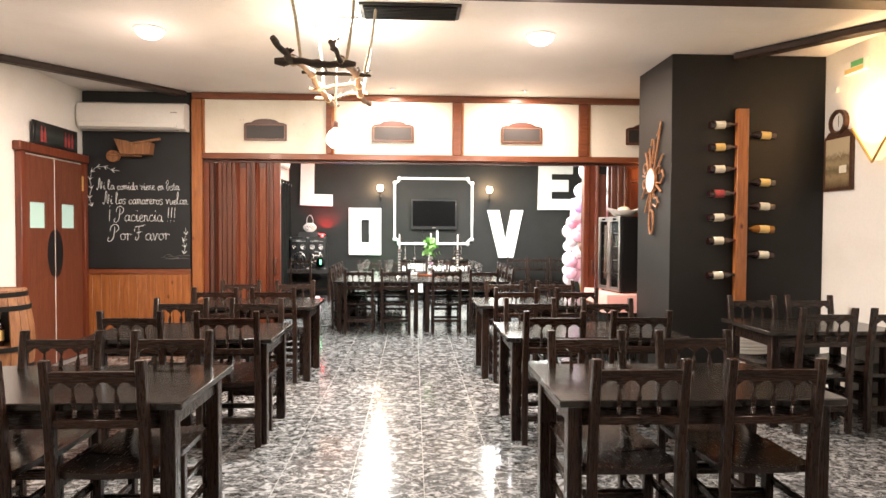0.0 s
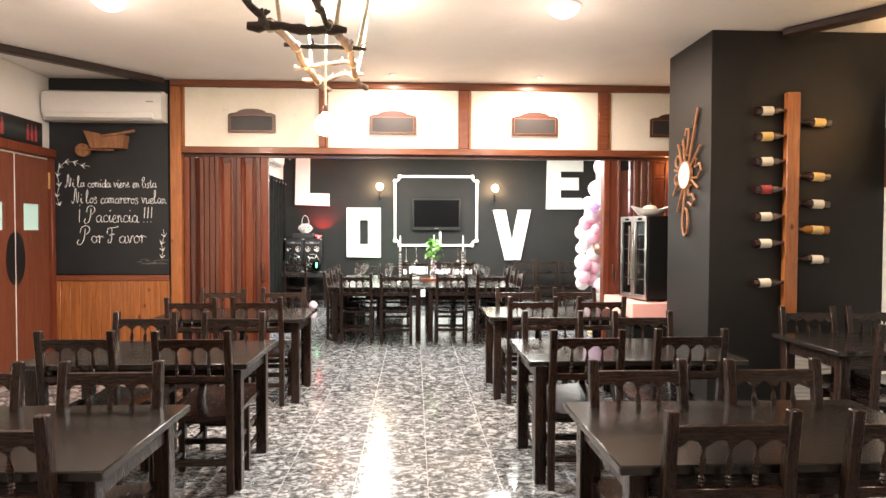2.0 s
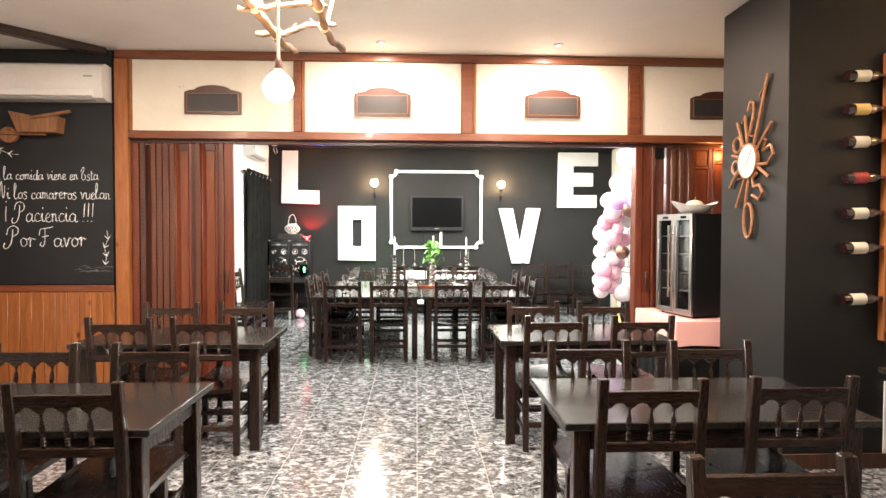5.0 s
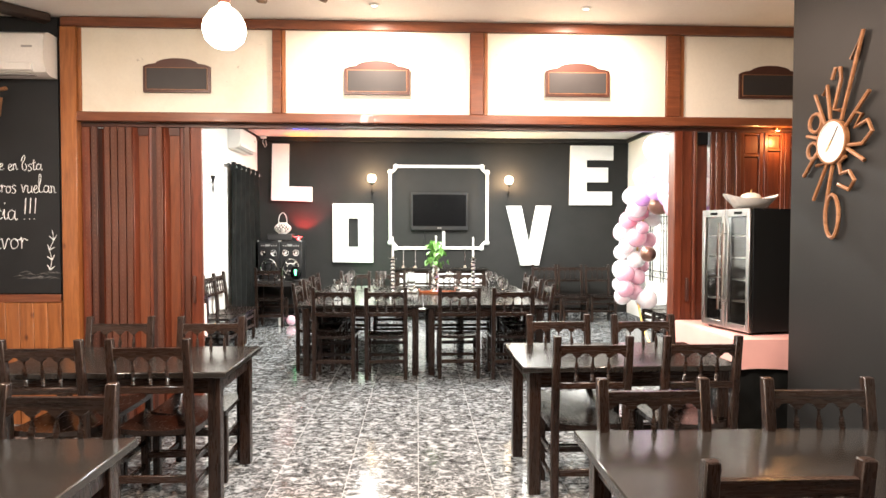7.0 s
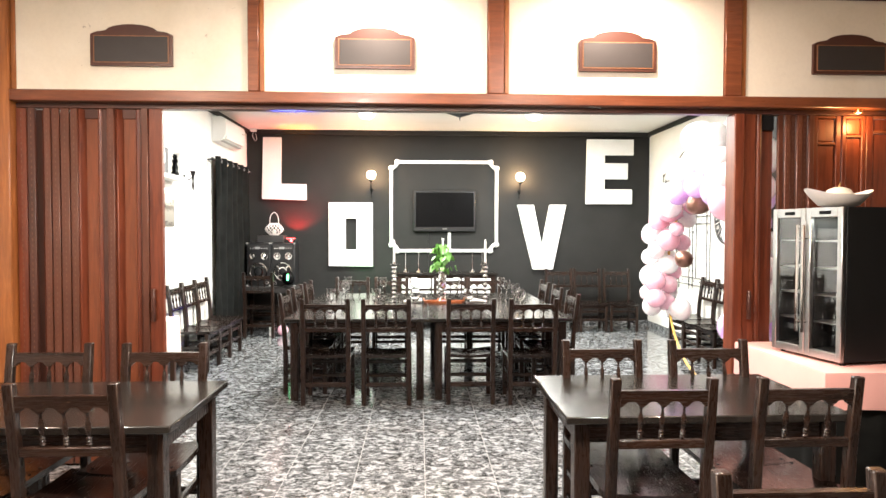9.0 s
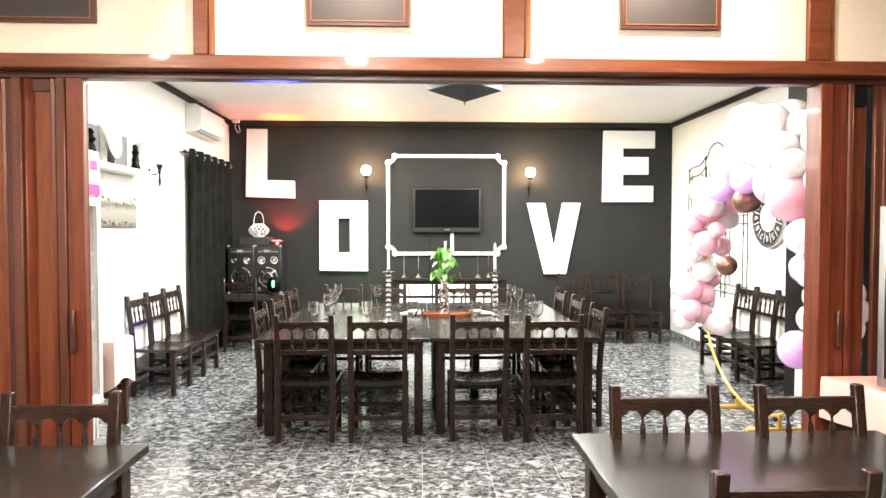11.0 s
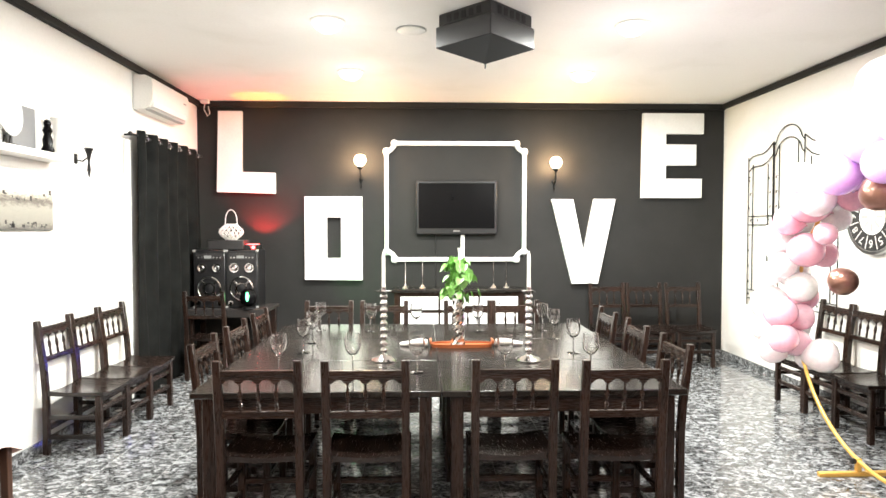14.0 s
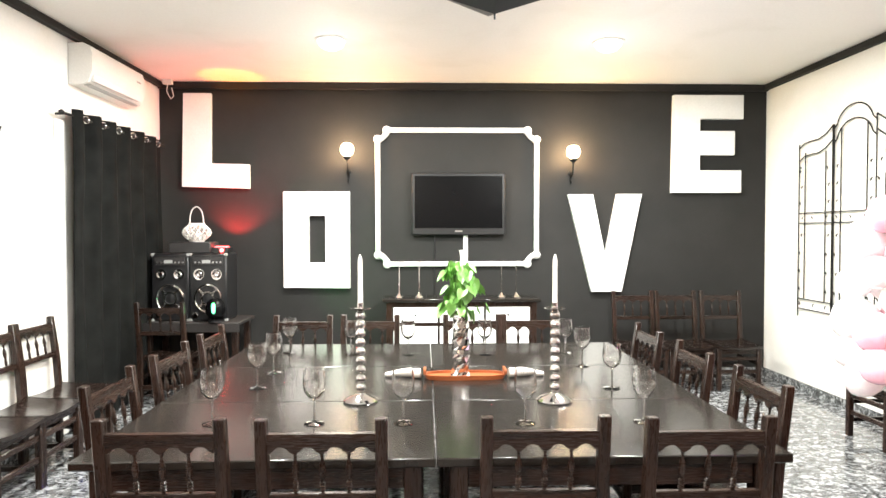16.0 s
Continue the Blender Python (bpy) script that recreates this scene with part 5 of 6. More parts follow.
part("painted_house", box(0.03, 0.13, 0.16, 0.23, 0.0285, 0.0295, 0), M_LABEL, old)

# ---- corner with the wine cooler ----
pink = thing("serving_table", "small table under a pink tablecloth, dark sheet below", "table", "")
bm = bmesh.new()
x0, x1, y0, y1 = 2.14, 3.10, 7.80, 8.76
ring0, ring1, ring2 = [], [], []
steps = 16
edge = [(x0 + (x1 - x0) * k / steps, y0) for k in range(steps)] + [(x1, y0 + (y1 - y0) * k / steps) for k in range(steps)] + [(x1 - (x1 - x0) * k / steps, y1) for k in range(steps)] + [(x0, y1 - (y1 - y0) * k / steps) for k in range(steps)]
cx, cy = (x0 + x1) / 2, (y0 + y1) / 2
for k, (x, y) in enumerate(edge):
    f = 1 + 0.012 * math.sin(k * 1.9) + 0.008 * math.sin(k * 0.7)
    ring0.append(bm.verts.new((x, y, 0.83)))
    ring1.append(bm.verts.new((cx + (x - cx) * 1.006, cy + (y - cy) * 1.006, 0.815)))
    ring2.append(bm.verts.new((cx + (x - cx) * (f + 0.006), cy + (y - cy) * (f + 0.008), 0.62 + 0.012 * math.sin(k * 0.5))))
for k in range(len(edge)):
    q = (k + 1) % len(edge)
    bm.faces.new((ring0[k], ring0[q], ring1[q], ring1[k]))
    bm.faces.new((ring1[k], ring1[q], ring2[q], ring2[k]))
bm.faces.new(ring0)
part("tablecloth", bm, M_PINKCLOTH, pink, "pink tablecloth hanging over the edges")
part("tabletop", box(x0 + 0.01, x1 - 0.01, y0 + 0.01, y1 - 0.01, 0.79, 0.826, 0.003), M_DARKWOOD, pink)
# Black sheet added for the deep shade beneath the tabletop.
bm, rows = bmesh.new(), []
for z in (0.788, 0.40, 0.012):
    rows.append([bm.verts.new((cx + (x - cx) * 0.965 + 0.008 * math.sin(k * 1.7), cy + (y - cy) * 0.955 + 0.008 * math.sin(k * 2.1), z)) for k, (x, y) in enumerate(edge)])
for a, b in zip(rows, rows[1:]):
    for k in range(len(edge)):
        q = (k + 1) % len(edge)
        bm.faces.new((a[k], a[q], b[q], b[k]))
part("underskirt", bm, M_CURTAIN, pink, "black sheet standing in for shade under the table", smooth=70)
for x in (x0 + 0.05, x1 - 0.11):
    for y in (y0 + 0.05, y1 - 0.11):
        part("leg", box(x, x + 0.06, y, y + 0.06, 0, 0.787, 0.003), M_DARKWOOD, pink)

cool = thing("wine_cooler", "black wine cooler with two steel-framed glass doors", "wine cooler", "", pose(2.325, 7.95, 0.83, 0, 0, 11))
D, WD, H = 0.5, 0.53, 0.90
for n, (a, b, c, d, e, f) in {"side": (0.03, D, 0, 0.02, 0.02, H), "side_far": (0.03, D, WD - 0.02, WD, 0.02, H), "back": (D - 0.02, D, 0.0205, WD - 0.0205, 0.02, H), "top": (0.03, D - 0.021, 0.0205, WD - 0.0205, H - 0.03, H - 0.001), "bottom": (0.03, D - 0.021, 0.0205, WD - 0.0205, 0.02, 0.06), "divider": (0.05, D - 0.03, WD / 2 - 0.01, WD / 2 + 0.01, 0.061, H - 0.031)}.items():
    part(n.replace("_far", ""), box(a, b, c, d, e, f, 0.002), M_COOLER, cool)
for k in range(2):
    y0 = k * (WD / 2) + 0.003
    y1 = y0 + WD / 2 - 0.006
    dr = part("door", box(0.0, 0.028, y0, y0 + 0.035, 0.02, H, 0.003), M_STEEL, cool, "steel-framed glass door")
    for c0, c1, e0, e1 in ((y1 - 0.035, y1, 0.02, H), (y0 + 0.0355, y1 - 0.0355, 0.02, 0.065), (y0 + 0.0355, y1 - 0.0355, H - 0.055, H)):
        part("door_frame", box(0.0, 0.028, c0, c1, e0, e1, 0.002), M_STEEL, dr)
    g = part("glass_pane", box(0.010, 0.016, y0 + 0.035, y1 - 0.035, 0.065, H - 0.055, 0), M_GLASS, dr)
    g.visible_shadow = False
    hy = y1 - 0.02 if k == 0 else y0 + 0.02
    part("handle", tube([(-0.035, hy, 0.16), (-0.035, hy, 0.80)], 0.009, 8), M_CHROME, dr, "steel bar handle")
    for z in (0.22, 0.72):
        part("handle_mount", tube([(0.0, hy, z), (-0.035, hy, z)], 0.006, 6), M_CHROME, dr)
    part("display", box(-0.002, 0.0, y0 + 0.08, y0 + 0.16, H - 0.04, H - 0.02, 0), M_SCREEN, dr)
    for z in (0.22, 0.38, 0.54, 0.70):
        part("shelf", box(0.05, D - 0.05, y0 + 0.02, y1 - 0.02, z, z + 0.008, 0), M_STEEL, cool)
        for j in range(2):
            part("stored_bottle", lathe(bottle_profile(0.28, 0.036), 12, (D - 0.06, y0 + 0.075 + j * 0.10, z + 0.045), Matrix.Rotation(radians(-90), 4, "Y")), M_BOTTLEDARK, cool)
for x in (0.05, D - 0.06):
    for y in (0.04, WD - 0.05):
        part("foot", lathe([(0.014, 0.0), (0.014, 0.0195)], 8, (x, y, 0)), M_BLACK, cool)
lamp("cooler_lamp", "AREA", tuple(cool.matrix_basis @ Vector((0.2, WD / 4, H - 0.06))), 1.6, (0.9, 1.0, 0.95), 0.1)

dish = thing("serving_dish", "white boat-shaped dish on top of the cooler", "dish", "", pose(2.44, 8.16, 1.7325, 0, 0, 8) @ Matrix.Diagonal((0.92, 0.9, 0.85, 1)))
bm = bmesh.new()
rings = []
for s, z0 in ((0.35, 0.0), (0.6, 0.012), (0.9, 0.055), (1.0, 0.085), (0.97, 0.083), (0.86, 0.055), (0.55, 0.02)):
    rings.append([bm.verts.new((0.24 * s * math.cos(a), 0.11 * s * math.sin(a), z0 + (0.045 * abs(math.cos(a)) ** 3 if s > 0.8 else 0))) for a in np.linspace(0, 2 * math.pi, 24, endpoint=False)])
for a, b in zip(rings, rings[1:]):
    for k in range(24):
        bm.faces.new((a[k], a[(k + 1) % 24], b[(k + 1) % 24], b[k]))
bm.faces.new(rings[0])
bm.faces.new(rings[-1])
part("dish_body", bm, M_PLASTIC, dish)
gourd = thing("ornamental_ball", "cream ceramic gourd lying in the dish", "ornament", "", pose(2.44, 8.16, 1.753) @ Matrix.Scale(0.85, 4))
part("body", lathe([(0, 0), (0.05, 0.006), (0.085, 0.04), (0.09, 0.07), (0.07, 0.10), (0.03, 0.115), (0.012, 0.112)], 18), M_LABEL, gourd)
part("stalk", tube([(0, 0, 0.11), (0.004, 0.0, 0.13), (0.012, 0, 0.145)], 0.006, 6), M_BRASS, gourd)

# ---- the back room: letters, frame, screen ----
LY = YB - 0.002


def letter(name, outline, label, hole=None, tilt=0.0):
    ob = part(name, prism(outline, -0.06, holes=hole), M_LETTER, smooth=0)
    ob.location = (0, LY, 0)
    return tagged(ob, label, "letter", "letters on the back wall")


letter("letter", [(-2.605, 2.115), (-1.885, 2.095), (-1.885, 2.355), (-2.30, 2.365), (-2.29, 3.12), (-2.58, 3.12)], "large white wooden letter L on the dark wall")
letter("letter", [(-1.52, 1.015), (-0.80, 1.005), (-0.80, 2.06), (-1.52, 2.06)], "large white wooden letter O on the dark wall", [(-1.245, 1.285), (-1.065, 1.285), (-1.065, 1.80), (-1.245, 1.80)])
letter("letter", [(1.60, 2.03), (1.875, 2.03), (2.015, 1.36), (2.145, 2.035), (2.42, 2.035), (2.20, 0.955), (1.865, 0.955)], "large white wooden letter V on the dark wall")
letter("letter", [(2.755, 2.05), (3.53, 2.05), (3.53, 2.295), (3.065, 2.295), (3.065, 2.465), (3.455, 2.465), (3.455, 2.73), (3.065, 2.73), (3.065, 2.865), (3.55, 2.865), (3.55, 3.125), (2.77, 3.125)], "large white wooden letter E on the dark wall")

orn = thing("ornate_frame", "white carved picture frame round the screen", "frame", "", pose(0, LY, 0))
fx0, fx1, fz0, fz1, rc = -0.495, 1.255, 1.265, 2.735, 0.10
path = []
for cx, cz, a0 in ((fx0, fz0, 90), (fx1, fz0, 180), (fx1, fz1, 270), (fx0, fz1, 0)):
    arc = [(cx + rc * math.cos(radians(a0 - q)), cz + rc * math.sin(radians(a0 - q))) for q in (0, 22, 45, 68, 90)]
    path.append(arc)
flat = [p for arc in path for p in arc]
for k in range(4):
    a, b = path[k][-1], path[(k + 1) % 4][0]
    w = 0.027
    x0, x1, z0, z1 = min(a[0], b[0]), max(a[0], b[0]), min(a[1], b[1]), max(a[1], b[1])
    horiz = x1 - x0 > z1 - z0
    part("rail", box(x0 - (0 if horiz else w), x1 + (0 if horiz else w), -0.04, 0, z0 - (w if horiz else 0), z1 + (w if horiz else 0), 0.008), M_LETTER, orn)
    pts = [(x, -0.024, z) for x, z in path[k]]
    part("corner_scroll", tube(pts, [0.040, 0.034, 0.030, 0.034, 0.040], 10), M_LETTER, orn)
    for x, z in (path[k][0], path[k][-1]):
        part("rosette", lathe([(0, 0.0), (0.048, 0.0), (0.046, 0.03), (0.025, 0.05), (0, 0.052)], 12, (x, 0, z), Matrix.Rotation(radians(90), 4, "X")), M_LETTER, orn)

tv = thing("television", "flat black television on the dark wall, switched off", "television", "", pose(0.39, LY, 1.925))
part("bezel", box(-0.515, 0.515, -0.075, -0.025, -0.34, 0.34, 0.012), M_BLACK, tv)
part("screen", box(-0.48, 0.48, -0.078, -0.0755, -0.265, 0.305, 0), M_SCREEN, tv, "dark glossy screen")
part("bracket", box(-0.2, 0.2, -0.0245, 0, -0.15, 0.15, 0.003), M_IRON, tv)
part("badge", box(-0.04, 0.04, -0.0765, -0.0752, -0.305, -0.29, 0), M_STEEL, tv)
cable = thing("cable_trunking", "thin cables and a white cable duct below the television", "cable", "", pose(0, LY, 0))
part("duct", box(0.445, 0.495, -0.02, 0, 1.29, 1.58, 0.003), M_LETTER, cable)
part("cord", tube([(0.13, -0.006, 1.58), (0.125, -0.006, 1.3), (0.128, -0.006, 0.93)], 0.006, 6), M_BLACK, cable)
camx = thing("wall_sensor", "small white sensor box with a cord in the ceiling corner", "sensor", "", pose(-2.72, YB - 0.12, ZB))
part("box", box(-0.05, 0.05, -0.03, 0.03, -0.05, -0.001, 0.006), M_PLASTIC, camx)
part("cord", tube([(0.0, 0.0, -0.05), (-0.02, 0.02, -0.12), (0.02, 0.03, -0.2), (0.05, 0.03, -0.17), (0.03, 0.03, -0.08)], 0.005, 6), M_PLASTIC, camx)

sb = thing("sideboard", "dark wooden sideboard with white drawer fronts", "sideboard", "", pose(0.405, 14.6, 0))
part("top", box(-0.83, 0.83, -0.03, 0.37, 0.885, 0.92, 0.006), M_TABLETOP, sb)
for x in (-0.79, 0.73):
    for y in (0.0, 0.30):
        part("leg", box(x, x + 0.06, y, y + 0.05, 0, 0.884, 0.004), M_DARKWOOD, sb)
part("case", box(-0.77, 0.77, 0.012, 0.34, 0.16, 0.884, 0.003), M_DARKWOOD, sb)
for k in range(3):
    x = -0.715 + k * 0.485
    part("drawer_front", box(x, x + 0.46, -0.008, 0.011, 0.67, 0.83, 0.004), M_LETTER, sb, "white drawer front")
    part("cupboard_door", box(x, x + 0.46, -0.008, 0.011, 0.20, 0.63, 0.004), M_LETTER, sb, "white cupboard door")
    part("knob", lathe([(0.006, 0), (0.012, 0.012), (0.0, 0.018)], 8, (x + 0.23, -0.008, 0.75), Matrix.Rotation(radians(90), 4, "X")), M_IRON, sb)
for x in (-0.25, -0.04, 0.83, 0.985):
    h = thing("pendulum_ornament", "thin silver stand with a small cup at its foot", "ornament", "silver stands on the sideboard", pose(x, 14.66, 0.92))
    part("foot", lathe([(0, 0), (0.048, 0.0), (0.05, 0.012), (0.03, 0.035), (0.01, 0.05), (0.006, 0.06)], 14), M_CHROME, h)
    part("stem", tube([(0, 0, 0.05), (0, 0, 0.36), (0.004, 0, 0.385), (0.02, 0, 0.395), (0.032, 0, 0.385), (0.034, 0, 0.37)], 0.0045, 6), M_CHROME, h)

# speakers on a covered table
st = thing("speaker_table", "low table under a dark woven cloth", "table", "", pose(-2.32, 14.62, 0))
part("top", box(-0.5, 0.5, -0.32, 0.26, 0.69, 0.725, 0.008), M_DARKVINYL, st)
part("cloth_edge", box(-0.505, 0.505, -0.328, -0.3205, 0.63, 0.72, 0.003), M_DARKVINYL, st)
for x in (-0.46, 0.40):
    for y in (-0.24, 0.18):
        part("leg", box(x, x + 0.06, y, y + 0.06, 0, 0.689, 0.004), M_DARKWOOD, st)
part("lower_shelf", box(-0.44, 0.44, -0.2, 0.2, 0.25, 0.275, 0.003), M_DARKWOOD, st)
for x in (-2.535, -2.16):
    sp = thing("party_speaker", "tall black loudspeaker with silver cone rings", "loudspeaker", "party loudspeakers", pose(x, 14.42, 0.726) @ Matrix.Diagonal((0.925, 1, 0.97, 1)))
    part("cabinet", box(-0.2, 0.2, 0, 0.36, 0, 0.70, 0.012), M_BLACK, sp)
    rot = Matrix.Rotation(radians(90), 4, "X")
    part("woofer_ring", lathe([(0.125, 0.0), (0.152, 0.0), (0.150, 0.018), (0.138, 0.022), (0.127, 0.012), (0.125, 0.0)], 28, (0, 0, 0.235), rot), M_CHROME, sp, "silver woofer ring")
    part("woofer_cone", lathe([(0.0, 0.016), (0.045, 0.013), (0.06, 0.004), (0.124, 0.009), (0.124, 0.001), (0, 0.001)], 24, (0, 0, 0.235), rot), M_BLACK, sp)
    for a in (45, 135, 225, 315):
        part("woofer_spoke", box(0.065, 0.135, -0.012, 0.012, 0.010, 0.020, 0.002, m=Matrix.Translation((0, 0, 0.235)) @ rot @ Matrix.Rotation(radians(a), 4, "Z")), M_CHROME, sp)
    part("woofer_inner_ring", lathe([(0.06, 0.006), (0.076, 0.006), (0.076, 0.02), (0.06, 0.02), (0.06, 0.006)], 24, (0, 0, 0.235), rot), M_CHROME, sp)
    for dx in (-0.095, 0.095):
        part("tweeter", lathe([(0.0, 0.012), (0.02, 0.014), (0.03, 0.006), (0.045, 0.012), (0.056, 0.012), (0.056, 0.0), (0, 0.0)], 20, (dx, 0, 0.485), rot), M_CHROME, sp)
        part("port", lathe([(0.018, 0.0), (0.032, 0.0), (0.032, 0.01), (0.018, 0.01), (0.018, 0.0)], 16, (dx * 1.45, 0, 0.06), rot), M_CHROME, sp)
    part("control_panel", box(-0.16, 0.16, -0.008, -0.001, 0.58, 0.66, 0.002), M_SLATE, sp)
    for dx in (-0.13, -0.09, 0.06, 0.10, 0.14):
        part("knob", lathe([(0.010, 0.0), (0.009, 0.012), (0, 0.013)], 8, (dx, -0.008, 0.61), rot), M_STEEL, sp)
    part("display", box(-0.06, 0.03, -0.0105, -0.0085, 0.60, 0.635, 0), M_GREYPLASTIC, sp)
    for cx in (-0.19, 0.19):
        for cz in (0.01, 0.69):
            part("corner_guard", box(cx - 0.016, cx + 0.016, -0.005, 0.03, cz - 0.014, cz + 0.014, 0.004), M_GREYPLASTIC, sp)
ball = thing("disco_light", "small dark party light ball showing green", "party light", "", pose(-2.06, 14.33, 0.726))
part("base", lathe([(0.07, 0), (0.07, 0.02), (0.03, 0.03)], 14), M_BLACK, ball)
part("dome", lathe([(0.03, 0.03), (0.085, 0.07), (0.098, 0.13), (0.08, 0.20), (0.04, 0.235), (0, 0.24)], 18), M_SCREEN, ball)
part("light_spot", lathe([(0, 0), (0.032, 0), (0.02, 0.012), (0, 0.014)], 12, (0.012, -0.096, 0.15), Matrix.Rotation(radians(90), 4, "X") @ Matrix.Diagonal((0.6, 1.7, 1, 1))), M_GREENLED, ball, "green light")
amp = thing("amplifier", "grey box standing on the loudspeakers", "amplifier", "", pose(-2.36, 14.60, 1.406))
part("case", box(-0.21, 0.21, -0.13, 0.13, 0, 0.115, 0.01), M_SLATE, amp)
red = thing("laser_light", "flat black party light glowing red", "party light", "", pose(-2.06, 14.56, 1.406))
part("case", box(-0.085, 0.085, -0.08, 0.08, 0, 0.06, 0.006), M_BLACK, red)
part("front_lens", lathe([(0, 0), (0.022, 0), (0.018, 0.008), (0, 0.010)], 12, (0.02, -0.08, 0.03), Matrix.Rotation(radians(90), 4, "X")), M_REDLED, red, "glowing red lens")
part("red_light", box(-0.06, 0.06, -0.05, 0.05, 0.0605, 0.068, 0.002), M_REDLED, red, "glowing red strip")

lan = thing("wicker_lantern", "white wicker lantern with a tall handle", "lantern", "", pose(-2.33, 14.60, 1.5215))
for k in range(14):
    for s in (-1, 1):
        pts = []
        for q in range(7):
            f = q / 6
            a = 2 * math.pi * k / 14 + s * f * 1.1
            r = 0.065 + 0.075 * math.sin(math.pi * min(1, max(0, f)))
            pts.append((r * math.cos(a), r * math.sin(a), 0.01 + 0.17 * f))
        part("cane", tube(pts, 0.006, 5), M_WICKER, lan)
for z, r in ((0.006, 0.066), (0.183, 0.072)):
    part("band", tube([(r * math.cos(a), r * math.sin(a), z) for a in np.linspace(0, 2 * math.pi, 20, endpoint=False)], 0.01, 6, True), M_WICKER, lan)
part("handle", tube([(0.07 * math.cos(a), 0, 0.19 + 0.17 * math.sin(a) ** 0.8) for a in np.linspace(0, math.pi, 13)], 0.006, 6), M_WICKER, lan)
part("candle", lathe([(0, 0.003), (0.03, 0.003), (0.03, 0.09), (0, 0.092)], 12), M_CANDLE, lan)

# curtain on the west wall
cur = thing("curtain", "floor-length black eyelet curtain, drawn closed", "curtain", "")
bm = bmesh.new()
NY, NZ = 90, 10
grid = []
for j in range(NZ + 1):
    row = []
    for k in range(NY + 1):
        y = 13.14 + 1.68 * k / NY
        z = 2.60 - 2.585 * j / NZ
        f = math.sin(2 * math.pi * k / 15.0) * (0.038 + 0.010 * math.sin(j * 0.9 + k * 0.05)) + 0.008 * math.sin(k * 0.33 + j * 0.6)
        row.append((BL + 0.085 + f, y + 0.006 * math.sin(j * 1.3 + k), z))
    grid.append(row)
fr = [[bm.verts.new(p) for p in row] for row in grid]
bk = [[bm.verts.new((p[0] - 0.004, p[1], p[2])) for p in row] for row in grid]
for j in range(NZ):
    for k in range(NY):
        bm.faces.new((fr[j][k], fr[j][k + 1], fr[j + 1][k + 1], fr[j + 1][k]))
        bm.faces.new((bk[j][k], bk[j + 1][k], bk[j + 1][k + 1], bk[j][k + 1]))
part("cloth", bm, M_CURTAIN, cur, "black pleated cloth", smooth=70)
part("rod", tube([(BL + 0.085, 13.02, 2.545), (BL + 0.085, 14.9, 2.545)], 0.011, 8), M_IRON, cur)
part("finial", lathe([(0, 0), (0.014, 0.005), (0.022, 0.025), (0.012, 0.05), (0, 0.06)], 10, (BL + 0.085, 13.02, 2.545), Matrix.Rotation(radians(90), 4, "X")), M_IRON, cur)
for y in (13.06, 14.85):
    part("bracket", tube([(BL + 0.001, y, 2.545), (BL + 0.085, y, 2.545)], 0.009, 6), M_IRON, cur)
for k in range(12):
    y = 13.14 + 1.68 * (k * 7.5 + 3.6) / NY
    part("eyelet", tube([(BL + 0.085 + 0.03 * math.cos(a) * 0.35, y + 0.026 * math.cos(a), 2.545 + 0.028 * math.sin(a)) for a in np.linspace(0, 2 * math.pi, 14, endpoint=False)], 0.006, 6, True), M_CHROME, cur)
setting(part("window_casing", box(BL + 0.001, BL + 0.03, 13.03, 13.12, 0.02, 2.5, 0.004), M_PLASTIC), "white casing of the covered window", "window")

# drinks fridge, trolley, shelf, picture on the west wall
fr_ = thing("drinks_fridge", "tall white drinks fridge with a glass door and a purple sign", "fridge", "", pose(BL + 0.02, 9.52, 0))
FW, FD, FH = 0.72, 0.45, 2.2
for n, (a, b, c, d, e, f) in {"side_panel": (0, FD - 0.03, FW - 0.03, FW, 0.06, FH), "side_panel_b": (0, FD - 0.03, 0, 0.03, 0.06, FH), "back_panel": (0, 0.02, 0.031, FW - 0.031, 0.06, FH), "sign_box": (0.021, FD - 0.02, 0.031, FW - 0.031, 1.86, FH - 0.001), "base": (0.021, FD - 0.04, 0.031, FW - 0.031, 0.06, 0.32)}.items():
    part(n.replace("_b", ""), box(a, b, c, d, e, f, 0.004), M_LINER if n == "back_panel" else M_PLASTIC, fr_)
dr = part("door", box(FD - 0.028, FD + 0.01, FW - 0.055, FW, 0.325, 1.855, 0.006), M_PLASTIC, fr_)
for c, d, e, f in ((0, 0.055, 0.325, 1.855), (0.056, FW - 0.056, 0.325, 0.40), (0.056, FW - 0.056, 1.79, 1.855)):
    part("door_frame", box(FD - 0.028, FD + 0.01, c, d, e, f, 0.004), M_PLASTIC, dr)
g = part("glass_pane", box(FD - 0.012, FD - 0.004, 0.056, FW - 0.056, 0.401, 1.789, 0), M_GLASS, dr)
g.visible_shadow = False
part("sign_face", box(FD - 0.019, FD + 0.006, 0.005, FW - 0.005, 1.87, FH - 0.01, 0.004), M_LETTER, fr_)
part("sign_band", box(FD + 0.0065, FD + 0.009, 0.01, FW - 0.01, 1.87, 1.95, 0), M_PURPLE, fr_)
for k, (dz, w) in enumerate(((2.05, 0.10), (2.05, 0.05), (2.05, 0.09), (2.05, 0.08))):
    part("sign_mark", box(FD + 0.0065, FD + 0.008, FW - 0.14 - k * 0.12, FW - 0.14 - k * 0.12 + w, dz, dz + 0.07, 0.001), M_PURPLE, fr_)
part("kick_band", box(FD - 0.0385, FD - 0.03, 0.0, FW, 0.25, 0.31, 0), M_PURPLE, fr_)
for k in range(6):
    part("vent_slot", box(FD - 0.0395, FD - 0.036, 0.10, FW - 0.06, 0.085 + k * 0.025, 0.095 + k * 0.025, 0), M_GREYPLASTIC, fr_)
